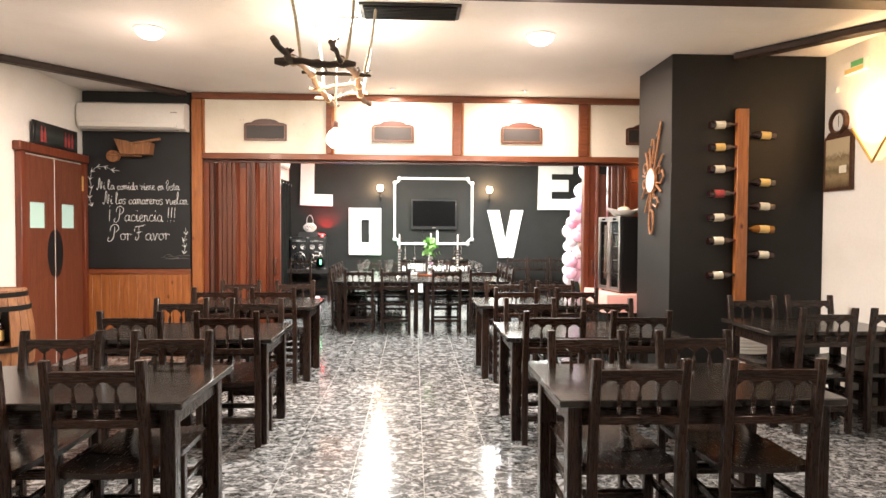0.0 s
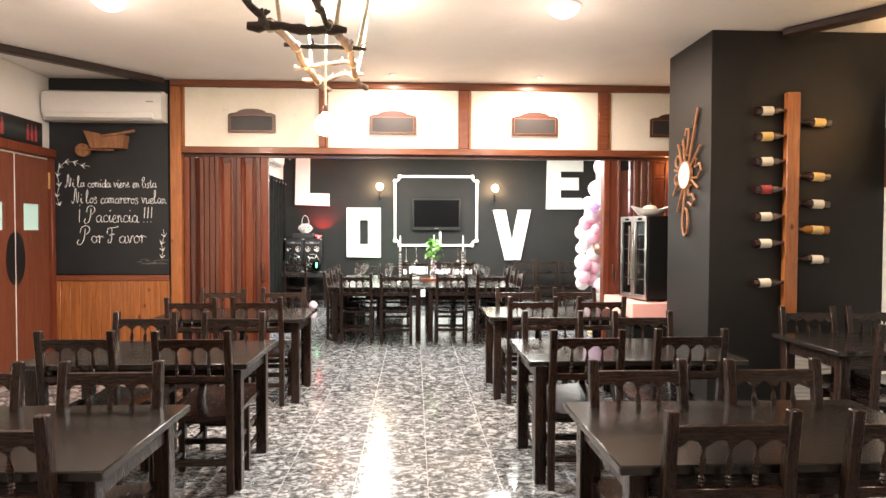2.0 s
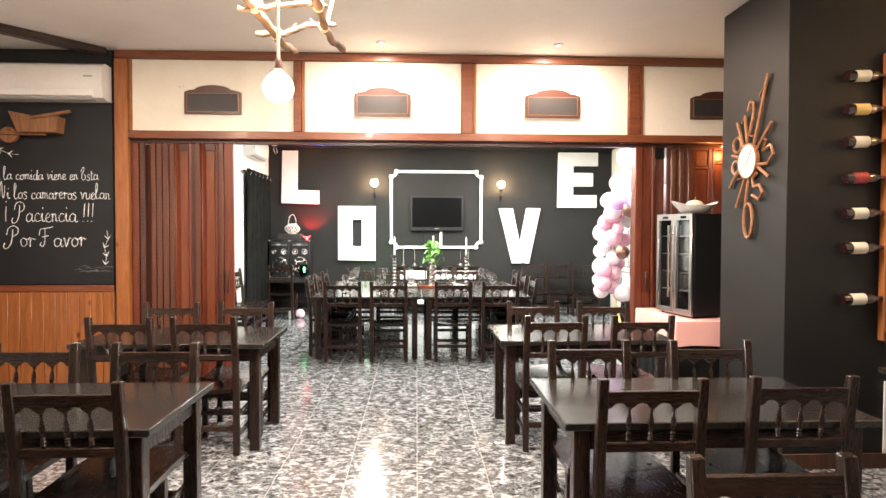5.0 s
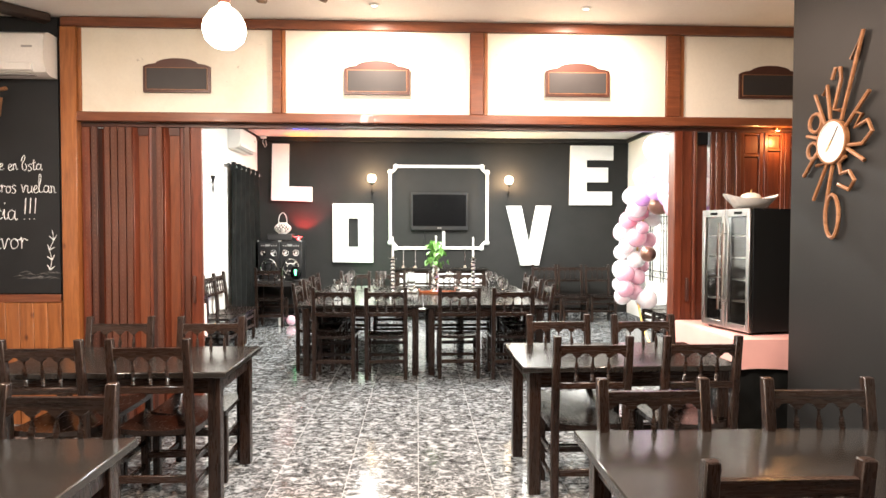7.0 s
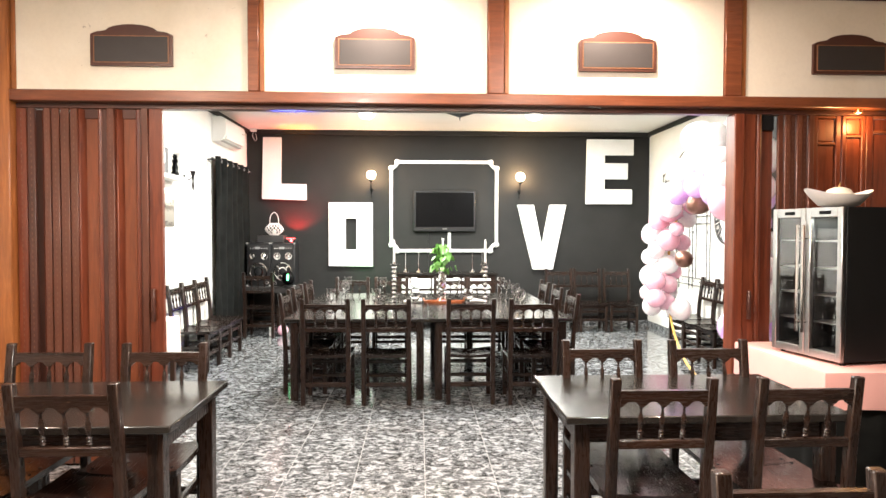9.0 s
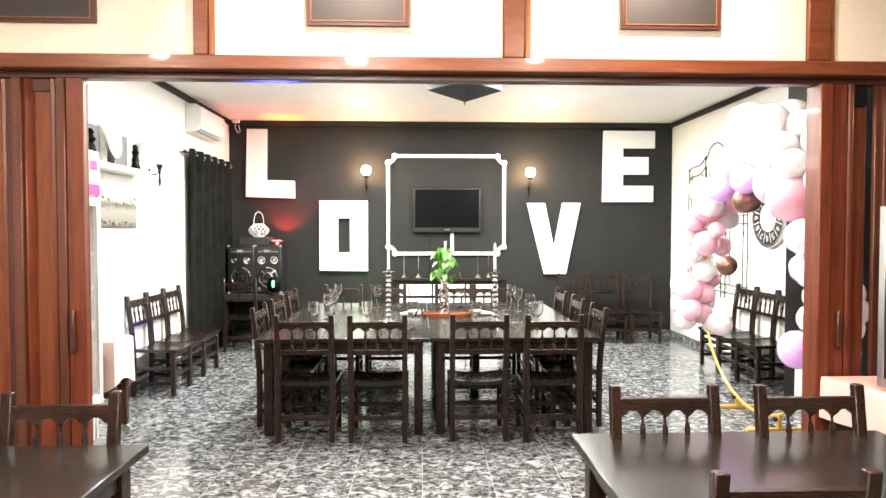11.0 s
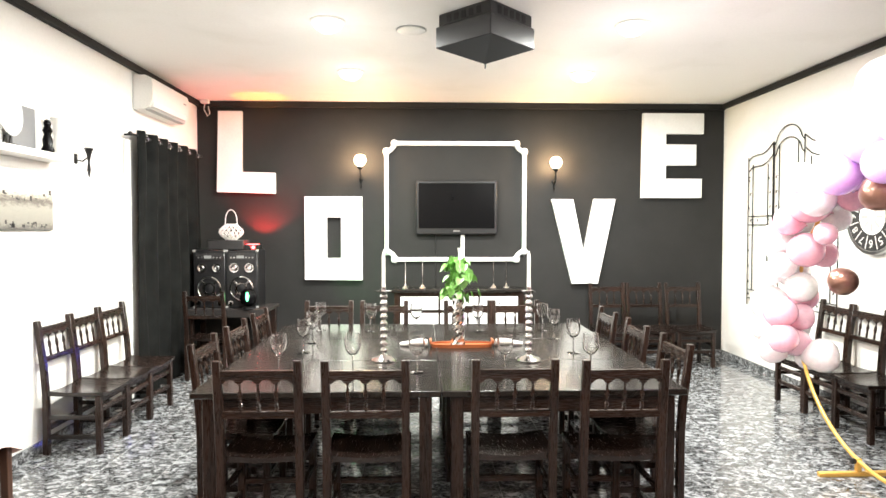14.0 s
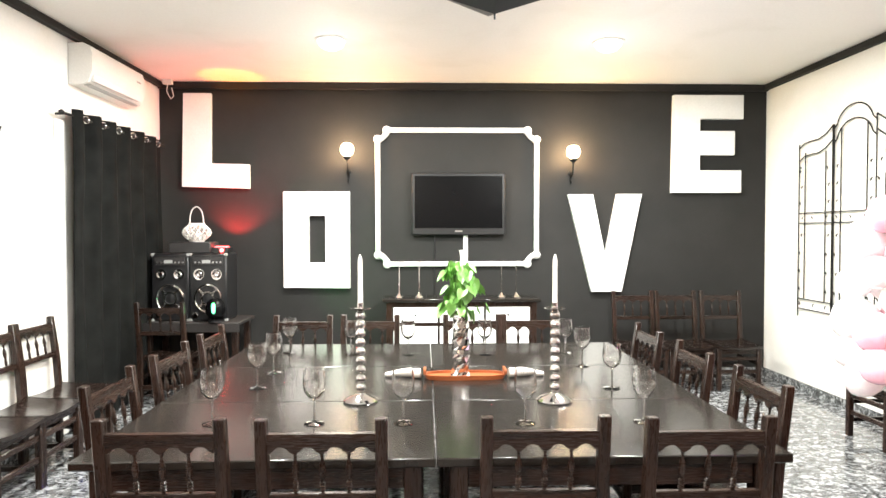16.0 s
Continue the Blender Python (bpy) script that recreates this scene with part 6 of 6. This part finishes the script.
for z in (0.62, 0.90, 1.18, 1.46):
    part("wire_shelf", box(0.03, FD - 0.06, 0.035, FW - 0.035, z, z + 0.008, 0), M_PLASTIC, fr_)
for x in (0.04, FD - 0.09):
    for y in (0.05, FW - 0.08):
        part("foot", lathe([(0.02, 0), (0.02, 0.059)], 8, (x, y, 0)), M_BLACK, fr_)

tr = thing("trolley", "dark wooden trolley on castors under a pink cloth", "trolley", "", pose(BL + 0.03, 10.28, 0))
for x in (0.02, 0.445):
    for y in (0.04, 0.23):
        lg = part("leg", box(x, x + 0.045, y, y + 0.045, 0.075, 0.739, 0.004), M_WALNUT, tr)
        part("castor", lathe([(0.0, -0.012), (0.034, -0.012), (0.036, 0.0), (0.034, 0.012), (0, 0.012)], 14, (x + 0.032, y + 0.022, 0.036), Matrix.Rotation(radians(90), 4, "X")), M_GREYPLASTIC, lg, "small grey castor wheel")
        part("castor_fork", box(x + 0.008, x + 0.036, y + 0.006, y + 0.039, 0.05, 0.0745, 0.003), M_STEEL, lg)
for y in (0.045, 0.235):
    part("rail", box(0.066, 0.444, y, y + 0.035, 0.33, 0.39, 0.004), M_WALNUT, tr)
part("shelf", box(0.066, 0.444, 0.082, 0.233, 0.35, 0.37, 0.003), M_WALNUT, tr)
part("top", box(0.0, 0.51, 0.02, 0.295, 0.74, 0.765, 0.004), M_WALNUT, tr)
bm = bmesh.new()
rims = []
outline = [(0.51 * k / 10, 0.0) for k in range(10)] + [(0.51, 0.30 * k / 6) for k in range(6)] + [(0.51 * (1 - k / 10), 0.30) for k in range(10)] + [(0.0, 0.30 * (1 - k / 6)) for k in range(6)]
for z, out in ((0.772, 1.0), (0.762, 1.02), (0.60, 1.03), (0.42, 1.045)):
    rims.append([])
    for k, (x, y) in enumerate(outline):
        fold = (0.766 - z) * 0.045 * math.sin(k * 2.4) if z < 0.7 else 0.0
        dip = 0.05 * math.sin(k * 0.55 + 1.0) if z < 0.5 else 0.0
        rims[-1].append(bm.verts.new((max(0.255 + (x - 0.255) * (out + fold), -0.02), 0.15 + (y - 0.15) * (out + 0.03 + fold), z + dip)))
for a, b in zip(rims, rims[1:]):
    for k in range(len(outline)):
        q = (k + 1) % len(outline)
        bm.faces.new((a[k], a[q], b[q], b[k]))
bm.faces.new(rims[0])
part("cloth", bm, M_PALEPINK, tr, "pale pink cloth hanging in folds", smooth=70)

sh = thing("wall_shelf", "white floating shelf with ornaments", "shelf", "", pose(BL + 0.001, 10.40, 2.15))
part("board", box(0, 0.165, 0, 1.47, 0, 0.05, 0.004), M_PLASTIC, sh)
SZ = 2.2015
for y, w, h in ((10.66, 0.425, 0.315), (11.335, 0.26, 0.30)):
    tagged(part("white_box", box(BL + 0.02, BL + 0.06, y, y + w, SZ, SZ + h, 0.004), M_PALEGREY), "pale grey ornamental panel standing on the shelf", "ornament", "panels on the shelf")
plate = thing("plate_on_stand", "white oval plate on a dark stand", "plate", "", pose(BL + 0.105, 11.215, SZ))
part("plate", lathe([(0, 0), (0.08, 0.004), (0.115, 0.016), (0.112, 0.020), (0.07, 0.010), (0, 0.007)], 24, (0, 0, 0.222), Matrix.Rotation(radians(84), 4, "Y") @ Matrix.Diagonal((1.46, 1.18, 1, 1))), M_DIAL, plate)
part("stand", tube([(-0.01, -0.03, 0.005), (0.0, -0.03, 0.06)], 0.005, 6), M_IRON, plate)
part("stand", tube([(-0.01, 0.03, 0.005), (0.0, 0.03, 0.06)], 0.005, 6), M_IRON, plate)
part("stand_foot", box(-0.05, 0.04, -0.05, 0.05, 0, 0.008, 0.002), M_IRON, plate)
for y, wide in ((10.795, 1.75), (11.65, 1.0)):
    f = part("figurine", lathe([(r * wide, z * (1.0 if wide == 1.0 else 1.08)) for r, z in [(0.04, 0), (0.045, 0.02), (0.03, 0.05), (0.035, 0.09), (0.022, 0.13), (0.034, 0.16), (0.02, 0.19), (0.026, 0.21), (0.018, 0.235), (0, 0.24)]], 12, (BL + 0.11, y, SZ)), M_SCREEN)
    tagged(f, "glossy black abstract figurine on the shelf", "figurine", "black figurines")
v = part("vase", lathe([(0, 0), (0.04, 0), (0.05, 0.05), (0.03, 0.12), (0.036, 0.16), (0.034, 0.22), (0.052, 0.275), (0.044, 0.275), (0.02, 0.22), (0, 0.19)], 16, (BL + 0.09, 11.81, SZ)), M_PLASTIC)
tagged(v, "slim white turned vase on the shelf", "vase")
pic = thing("panorama_picture", "grey canvas print of a seaside town", "picture", "", pose(BL + 0.001, 10.98, 1.64))
part("canvas", box(0, 0.022, 0, 0.875, 0, 0.36, 0.003), M_PANORAMA, pic)
random.seed(8)
bm = box(0.0222, 0.0232, 0.19, 0.196, 0.27, 0.35, 0)
for k in range(46):
    y, low = random.uniform(0.02, 0.85), k % 2
    z = random.uniform(0.015, 0.05) if low else 0.235 + 0.03 * math.sin(y * 9)
    bm = box(0.0222, 0.0232, y, y + random.uniform(0.006, 0.03), z, z + random.uniform(0.008, 0.035), 0, bm)
part("inked_town", bm, M_SLATE, pic)["kind"] = "stuff"

# ---- east side of the back room ----
clk = thing("wall_clock", "large black and silver wall clock with white numerals", "clock", "", west(BR - 0.002, 12.235, 1.755))
part("case", lathe([(0, 0.0), (0.325, 0.0), (0.33, 0.02), (0.325, 0.05), (0.305, 0.055), (0.30, 0.045), (0, 0.045)], 40), M_STEEL, clk, "silver rim")
part("chapter_ring", lathe([(0.16, 0.0455), (0.295, 0.0455), (0.295, 0.049), (0.16, 0.049), (0.16, 0.0455)], 40), M_BLACK, clk)
part("centre", lathe([(0, 0.0455), (0.155, 0.0455), (0.155, 0.048), (0, 0.049)], 32), M_DIAL, clk)
for k in range(12):
    a = radians(90 - 30 * (k + 1))
    q = writing("numeral", str(k + 1), 0.10, Matrix.Translation((0.235 * math.cos(a), 0.235 * math.sin(a), 0.050)) @ Matrix.Rotation(a - math.pi / 2, 4, "Z") @ Matrix.Translation((-0.022 if k < 9 else -0.035, -0.036, 0)), M_DIAL, clk, 0.0008, 0, 0.044 if k < 9 else 0.07)
    b = a + radians(15)
    part("divider", box(0.17, 0.285, -0.005, 0.005, 0.0492, 0.0505, 0, m=Matrix.Rotation(b, 4, "Z")), M_DIAL, clk)
for k in range(8):
    part("fretwork", box(0.05, 0.13, -0.012, 0.012, 0.0492, 0.0505, 0, m=Matrix.Rotation(radians(45 * k), 4, "Z")), M_GREYPLASTIC, clk)

tre = thing("iron_trellis", "black wrought iron arched wall trellis", "trellis", "", west(BR - 0.002, 14.33, 0.76))
X0, X1, X2, X3 = 0.0, 0.53, 1.09, 1.62
for x, top in ((X0, 1.73), (X0 + 0.10, 1.64), (X1 - 0.11, 1.62), (X1 - 0.01, 1.85), (X1 + 0.01, 1.85), (X1 + 0.11, 1.80), (X2 - 0.11, 1.80), (X2, 1.85), (X2 + 0.11, 1.62), (X3 - 0.10, 1.64), (X3, 1.73)):
    part("upright", tube([(x, 0.0 if top > 1.7 else 0.18, 0.02), (x, top, 0.02)], 0.0065, 6), M_IRON, tre)
for z in (0.08, 0.18, 0.94, 1.04):
    part("crossbar", tube([(X0, z, 0.022), (X3, z, 0.022)], 0.006, 6), M_IRON, tre)
for off in (0.0, 0.13):
    part("arch", tube([(X1, 1.80 - off, 0.02)] + [(0.81 - 0.24 * math.cos(a), 1.79 - off + 0.20 * math.sin(a), 0.02) for a in np.linspace(0.25, math.pi - 0.25, 12)] + [(X2, 1.80 - off, 0.02)], 0.0065, 6), M_IRON, tre)
    for s in (1, -1):
        c = 0.81 - 0.81 * s
        part("shoulder", tube([(c + s * x, z - off, 0.02) for x, z in ((0.0, 1.69), (0.08, 1.735), (0.20, 1.745), (0.31, 1.745), (0.42, 1.78), (0.53, 1.85))], 0.0065, 6), M_IRON, tre)
random.seed(12)
SPRIG = [(0, 0), (0.012, 0.014), (0.034, 0.018), (0.018, 0.002), (0.008, -0.018)]
for x in (X0 + 0.05, X1 - 0.06, X1 + 0.06, X2 - 0.06, X2 + 0.06, X3 - 0.05):
    for z in (0.28, 0.46, 0.64, 0.82, 1.14, 1.30, 1.46):
        part("iron_leaf", prism(SPRIG, 0.004, m=Matrix.Translation((x - 0.012, z, 0.022)) @ Matrix.Rotation(radians(random.choice((0, 180))), 4, "Y") @ Matrix.Rotation(radians(-90), 4, "X")), M_IRON, tre, smooth=0)
for z in (0.13, 0.99):
    for k in range(9):
        part("iron_leaf", prism(SPRIG, 0.004, m=Matrix.Translation((0.05 + k * 0.185, z, 0.022)) @ Matrix.Rotation(radians(random.choice((0, 180))), 4, "Y") @ Matrix.Rotation(radians(-90), 4, "X")), M_IRON, tre, smooth=0)
for x in (X0, X3):
    for z in (0.12, 1.5):
        part("wall_pin", tube([(x, z, 0.0), (x, z, 0.02)], 0.007, 6), M_IRON, tre)

# balloon ring on a stand
CY, CZ, CR, CX = 10.76, 1.06, 1.0, 2.865
ring = thing("balloon_ring_stand", "gold metal hoop stand for balloons", "balloon stand", "")
part("hoop", tube([(CX, CY + CR * math.cos(a), CZ + CR * math.sin(a)) for a in np.linspace(0, 2 * math.pi, 72, endpoint=False)], 0.014, 8, True), M_GOLD, ring)
for y in (11.05, 10.38):
    zb = CZ - math.sqrt(CR**2 - (y - CY) ** 2)
    part("foot_bar", box(CX - 0.27, CX + 0.27, y - 0.018, y + 0.018, 0.0, 0.03, 0.004), M_GOLD, ring)
    part("upright", box(CX - 0.016, CX + 0.016, y - 0.016, y + 0.016, 0.0305, max(zb + 0.01, 0.12), 0.003), M_GOLD, ring)
    part("clamp_knob", lathe([(0.012, 0), (0.02, 0.01), (0.02, 0.03), (0, 0.034)], 10, (CX - 0.017, y, 0.10), Matrix.Rotation(radians(-90), 4, "Y")), M_BLACK, ring)

SHAPE = [(0.0, -1.13), (0.06, -1.11), (0.03, -1.06), (0.14, -1.0), (0.45, -0.86), (0.72, -0.62), (0.93, -0.25), (1.0, 0.10), (0.94, 0.45), (0.75, 0.74), (0.45, 0.93), (0.0, 1.0)]
balloon_meshes = [finish("balloon", lathe(SHAPE, 20), m, 180) for m in M_BALLOONS]
TITLES = ["pearly white balloon tied to the hoop", "glossy pink balloon tied to the hoop", "pale pink balloon tied to the hoop", "pearly balloon tinted lilac for violet light, tied to the hoop", "rose gold metallic balloon tied to the hoop"]
random.seed(21)


def balloon(x, y, z, r, k, inward):
    ob = new("balloon", balloon_meshes[k])
    tagged(ob, TITLES[k], "balloon", "balloons on the hoop")
    q = Vector(inward).to_track_quat("-Z", "Y").to_matrix().to_4x4()
    ob.matrix_basis = Matrix.Translation((x, y, z)) @ q @ Matrix.Scale(r, 4)
    return ob


SPOTS = []
tries = 0
while len(SPOTS) < 112 and tries < 9000:
    tries += 1
    a = random.uniform(-24, 200)
    out = Vector((0, math.cos(radians(a)), math.sin(radians(a))))
    hoop = Vector((CX, CY, CZ)) + out * CR
    crown = 58 < a < 150
    off = random.uniform(-0.02, 0.14 + 0.38 * math.sin(radians((a - 58) * 1.95))) if crown else random.uniform(-0.09, 0.19 if a < 58 else 0.12)
    p = hoop + out * off + Vector((random.uniform(-0.17, 0.12), 0, 0))
    r = random.uniform(0.125, 0.19) if crown else random.uniform(0.10, 0.15)
    if any((p - q).length < 0.74 * (r + s) for q, s in SPOTS):
        continue
    SPOTS.append((p, r))
    if a < 58:
        k = random.choice((0, 0, 2, 2) if off > 0.10 else (1, 1, 1, 2, 2, 0))
    elif crown:
        k = random.choice((3, 3, 3, 3, 1) if off < 0.20 else (0, 0, 0, 2, 2))
    else:
        k = random.choice((0, 0, 0, 2, 3))
    balloon(*p, r, k, hoop - p + out * -0.02)
for y, z, r in ((0.03, 1.88, 0.12), (0.37, 1.30, 0.095), (0.56, 1.62, 0.08)):
    p = Vector((CX - 0.08, CY + y, z))
    c = Vector((CX, CY, CZ))
    balloon(*p, r, 4 if r > 0.09 else 1, (p - c))

ball = part("ball", lathe([(0, -0.085), (0.035, -0.078), (0.066, -0.053), (0.083, -0.018), (0.083, 0.018), (0.066, 0.053), (0.035, 0.078), (0, 0.085)], 20, (-2.10, 14.12, 0.085)), M_BALLOONS[1])
tagged(ball, "pink ball lying on the tiled floor", "ball")
carton = part("carton", box(-2.305, -2.245, 14.10, 14.16, 0.001, 0.13, 0.004), M_PLASTIC)
tagged(carton, "small white carton standing on the floor", "box")

# ---- the laid table ----
TZ = 0.7755
wine = None
GLASSES = [(-0.912, 10.808), (-0.883, 11.439), (-0.883, 11.808), (-0.922, 12.429), (-0.466, 10.798), (-0.077, 10.788), (0.457, 10.769), (0.981, 10.769), (1.02, 11.371), (1.001, 11.934), (0.991, 12.361), (-0.097, 12.342), (0.428, 12.322), (-0.485, 12.352)]
for x, y in GLASSES:
    if wine is None:
        wine = thing("wine_glass", "clear empty stemmed wine glass on the dark table", "glass", "wine glasses on the banquet table", pose(x, y, TZ) @ Matrix.Scale(1.24, 4))
        part("foot", lathe([(0, 0), (0.036, 0), (0.036, 0.002), (0.010, 0.006), (0.0045, 0.014)], 20), M_GLASS, wine)
        part("stem", lathe([(0.0045, 0.0141), (0.0038, 0.05), (0.0045, 0.085)], 10), M_GLASS, wine)
        part("bowl", lathe([(0.0045, 0.0851), (0.020, 0.094), (0.036, 0.115), (0.041, 0.145), (0.036, 0.195), (0.0345, 0.195), (0.0385, 0.145), (0.034, 0.117), (0.018, 0.098), (0, 0.092)], 20), M_GLASS, wine)
    else:
        copy_thing(wine, pose(x, y, TZ))
for x, y in ((-0.3, 11.157), (0.661, 11.128)):
    c = thing("candlestick", "tall silver beaded candlestick with a white candle", "candlestick", "candlesticks on the banquet table", pose(x, y, TZ))
    part("foot", lathe([(0, 0), (0.085, 0), (0.088, 0.008), (0.07, 0.022), (0.03, 0.036), (0.02, 0.045)], 24), M_CHROME, c)
    bead = []
    for k in range(9):
        z0 = 0.046 + k * 0.045
        bead += [(0.012, z0), (0.022, z0 + 0.010), (0.026, z0 + 0.0225), (0.022, z0 + 0.035)]
    part("stem", lathe(bead + [(0.012, 0.4515)], 16), M_CHROME, c, "beaded silver stem")
    part("drip_tray", lathe([(0.012, 0.452), (0.05, 0.460), (0.052, 0.466), (0.02, 0.462), (0.015, 0.464), (0.016, 0.49), (0.0, 0.49)], 20), M_CHROME, c)
    part("candle", lathe([(0, 0.4905), (0.0125, 0.4905), (0.0115, 0.70), (0.004, 0.725), (0, 0.73)], 12), M_CANDLE, c, "white unlit candle")

tray = thing("wooden_tray", "orange-brown wooden boat-shaped tray", "tray", "", pose(0.248, 11.65, TZ) @ Matrix.Diagonal((0.88, 0.95, 1, 1)))
bm = bmesh.new()
ol = [(0.27 * math.copysign(abs(math.cos(a)) ** 0.6, math.cos(a)), 0.085 * math.copysign(abs(math.sin(a)) ** 0.8, math.sin(a))) for a in np.linspace(0, 2 * math.pi, 24, endpoint=False)]
lo, hi = [bm.verts.new((x * 0.95, y * 0.95, 0)) for x, y in ol], [bm.verts.new((x, y, 0.026)) for x, y in ol]
inn, fl = [bm.verts.new((x * 0.95, y * 0.9, 0.026)) for x, y in ol], [bm.verts.new((x * 0.93, y * 0.88, 0.012)) for x, y in ol]
for a, b in ((lo, hi), (hi, inn), (inn, fl)):
    for k in range(24):
        bm.faces.new((a[k], a[(k + 1) % 24], b[(k + 1) % 24], b[k]))
bm.faces.new(lo)
bm.faces.new(fl)
part("body", bm, M_TRAY, tray)
for s in (-1, 1):
    part("end_handle", box(s * 0.262 - 0.009, s * 0.262 + 0.009, -0.055, 0.055, 0.0265, 0.055, 0.004), M_TRAY, tray)
    nap = thing("napkin", "rolled white napkin beside the tray", "napkin", "rolled napkins", pose(0.248 + s * 0.33, 11.65, TZ, 0, 0, 4 * s))
    part("cloth", tube([(-0.075 * s, 0, 0.028), (0.0, 0.005, 0.027), (0.09 * s, 0.012, 0.018), (0.13 * s, 0.015, 0.014)], [0.027, 0.026, 0.018, 0.012], 10), M_NAPKIN, nap)
    part("fold", tube([(-0.075 * s, 0.03, 0.016), (0.0, 0.04, 0.015), (0.06 * s, 0.045, 0.01)], [0.016, 0.014, 0.009], 8), M_NAPKIN, nap)

vase = thing("silver_vase", "faceted silver vase with an ivy-like green plant", "vase", "", pose(0.224, 11.66, TZ + 0.0135))
bm = bmesh.new()
random.seed(3)
rings = []
for j in range(17):
    z = 0.40 * j / 16
    r = 0.052 - 0.010 * (j / 16) + (0.004 if j in (0, 16) else 0)
    rings.append([bm.verts.new(((r + random.uniform(-0.006, 0.006)) * math.cos(a + 0.25 * (j % 2)), (r + random.uniform(-0.006, 0.006)) * math.sin(a + 0.25 * (j % 2)), z)) for a in np.linspace(0, 2 * math.pi, 12, endpoint=False)])
for a, b in zip(rings, rings[1:]):
    for k in range(12):
        bm.faces.new((a[k], a[(k + 1) % 12], b[(k + 1) % 12]))
        bm.faces.new((a[k], b[(k + 1) % 12], b[k]))
bm.faces.new(rings[0])
bm.faces.new(rings[-1])
part("body", bm, M_CHROME, vase, "crumpled mirror-silver body", smooth=10)
plant = thing("vase_plant", "bright green heart-leaved trailing plant", "plant", "", pose(0.224, 11.66, TZ + 0.414))
HEART = [(0, 0), (0.018, 0.012), (0.030, 0.004), (0.034, -0.014), (0.024, -0.040), (0, -0.075), (-0.024, -0.040), (-0.034, -0.014), (-0.030, 0.004), (-0.018, 0.012)]
random.seed(17)
leaf_mesh = []
for k in range(3):
    bm = bmesh.new()
    mid = bm.verts.new((0, -0.025, -0.010))
    vs = [bm.verts.new((x, y, 0.010 * abs(x) / 0.034 - 0.006 * (y / -0.075) * k)) for x, y in HEART]
    for i in range(10):
        bm.faces.new((mid, vs[i], vs[(i + 1) % 10]))
    leaf_mesh.append(finish("leaf", bm, M_LEAF, 180))
for k in range(84):
    a = random.uniform(0, 2 * math.pi)
    h = random.uniform(-0.05, 0.25)
    r = random.uniform(0.02, 0.145) * (1.15 - max(h, 0) * 2.6)
    ob = new("leaf", leaf_mesh[k % 3])
    ob.parent = plant
    ob.matrix_basis = pose(r * math.cos(a), r * math.sin(a), h, random.uniform(35, 85), random.uniform(-20, 20), math.degrees(a) + 90 + random.uniform(-30, 30)) @ Matrix.Scale(random.uniform(0.65, 1.15), 4)
for k in range(6):
    a = 2 * math.pi * k / 6
    part("stalk", tube([(0.0, 0, -0.05), (0.02 * math.cos(a), 0.02 * math.sin(a), 0.06), (0.06 * math.cos(a), 0.06 * math.sin(a), 0.14 + 0.02 * (k % 3))], 0.003, 5), M_LEAF, plant)
part("white_flower", lathe([(0, 0.0), (0.012, 0.02), (0.022, 0.06), (0.012, 0.12), (0.010, 0.26), (0.016, 0.30), (0, 0.30)], 10, (0.01, 0.02, 0.02)), M_CANDLE, plant, "tall white blossom")

# ---- floor tiles ----
floor = setting(part("floor", box(XL - 0.1, XR + 0.1, YS - 0.1, YB + 0.1, -0.1, -0.0025, 0), M_GROUT), "glossy marbled grey floor tiles", "floor")
TILE, GAP = 0.45, 0.0025
tile_mesh = finish("tile", box(-TILE / 2 + GAP, TILE / 2 - GAP, -TILE / 2 + GAP, TILE / 2 - GAP, -0.008, 0, 0.0012), M_TILE)
rest = []
nearest = 0
for i in range(-10, 10):
    for j in range(-5, 34):
        x, y = (i + 0.5) * TILE, (j + 0.5) * TILE + 0.12
        if x - TILE / 2 < XL - 0.05 or x + TILE / 2 > XR + 0.2 or y > YB + 0.15 or y < YS - 0.1:
            continue
        if -5 <= i <= 4 and 7 <= j <= 33 and nearest < 300:
            nearest += 1
            ob = new("tile", tile_mesh)
            ob.parent = floor
            ob.location = (x, y, 0)
        else:
            rest.append((x, y))
verts, faces = [], []
h = TILE / 2 - GAP
for x, y in rest:
    b = len(verts)
    verts += [(x + sx * h, y + sy * h, z) for z in (-0.008, 0.0) for sx, sy in ((-1, -1), (1, -1), (1, 1), (-1, 1))]
    faces += [(b + 4, b + 5, b + 6, b + 7)] + [(b + k, b + (k + 1) % 4, b + 4 + (k + 1) % 4, b + 4 + k) for k in range(4)]
me = bpy.data.meshes.new("tiles")
me.from_pydata(verts, [], faces)
me.materials.append(M_TILE)
ob = new("tile_field", me)
ob.parent = floor
tagged(ob, "glossy marbled tiles out of the way", kind="stuff")
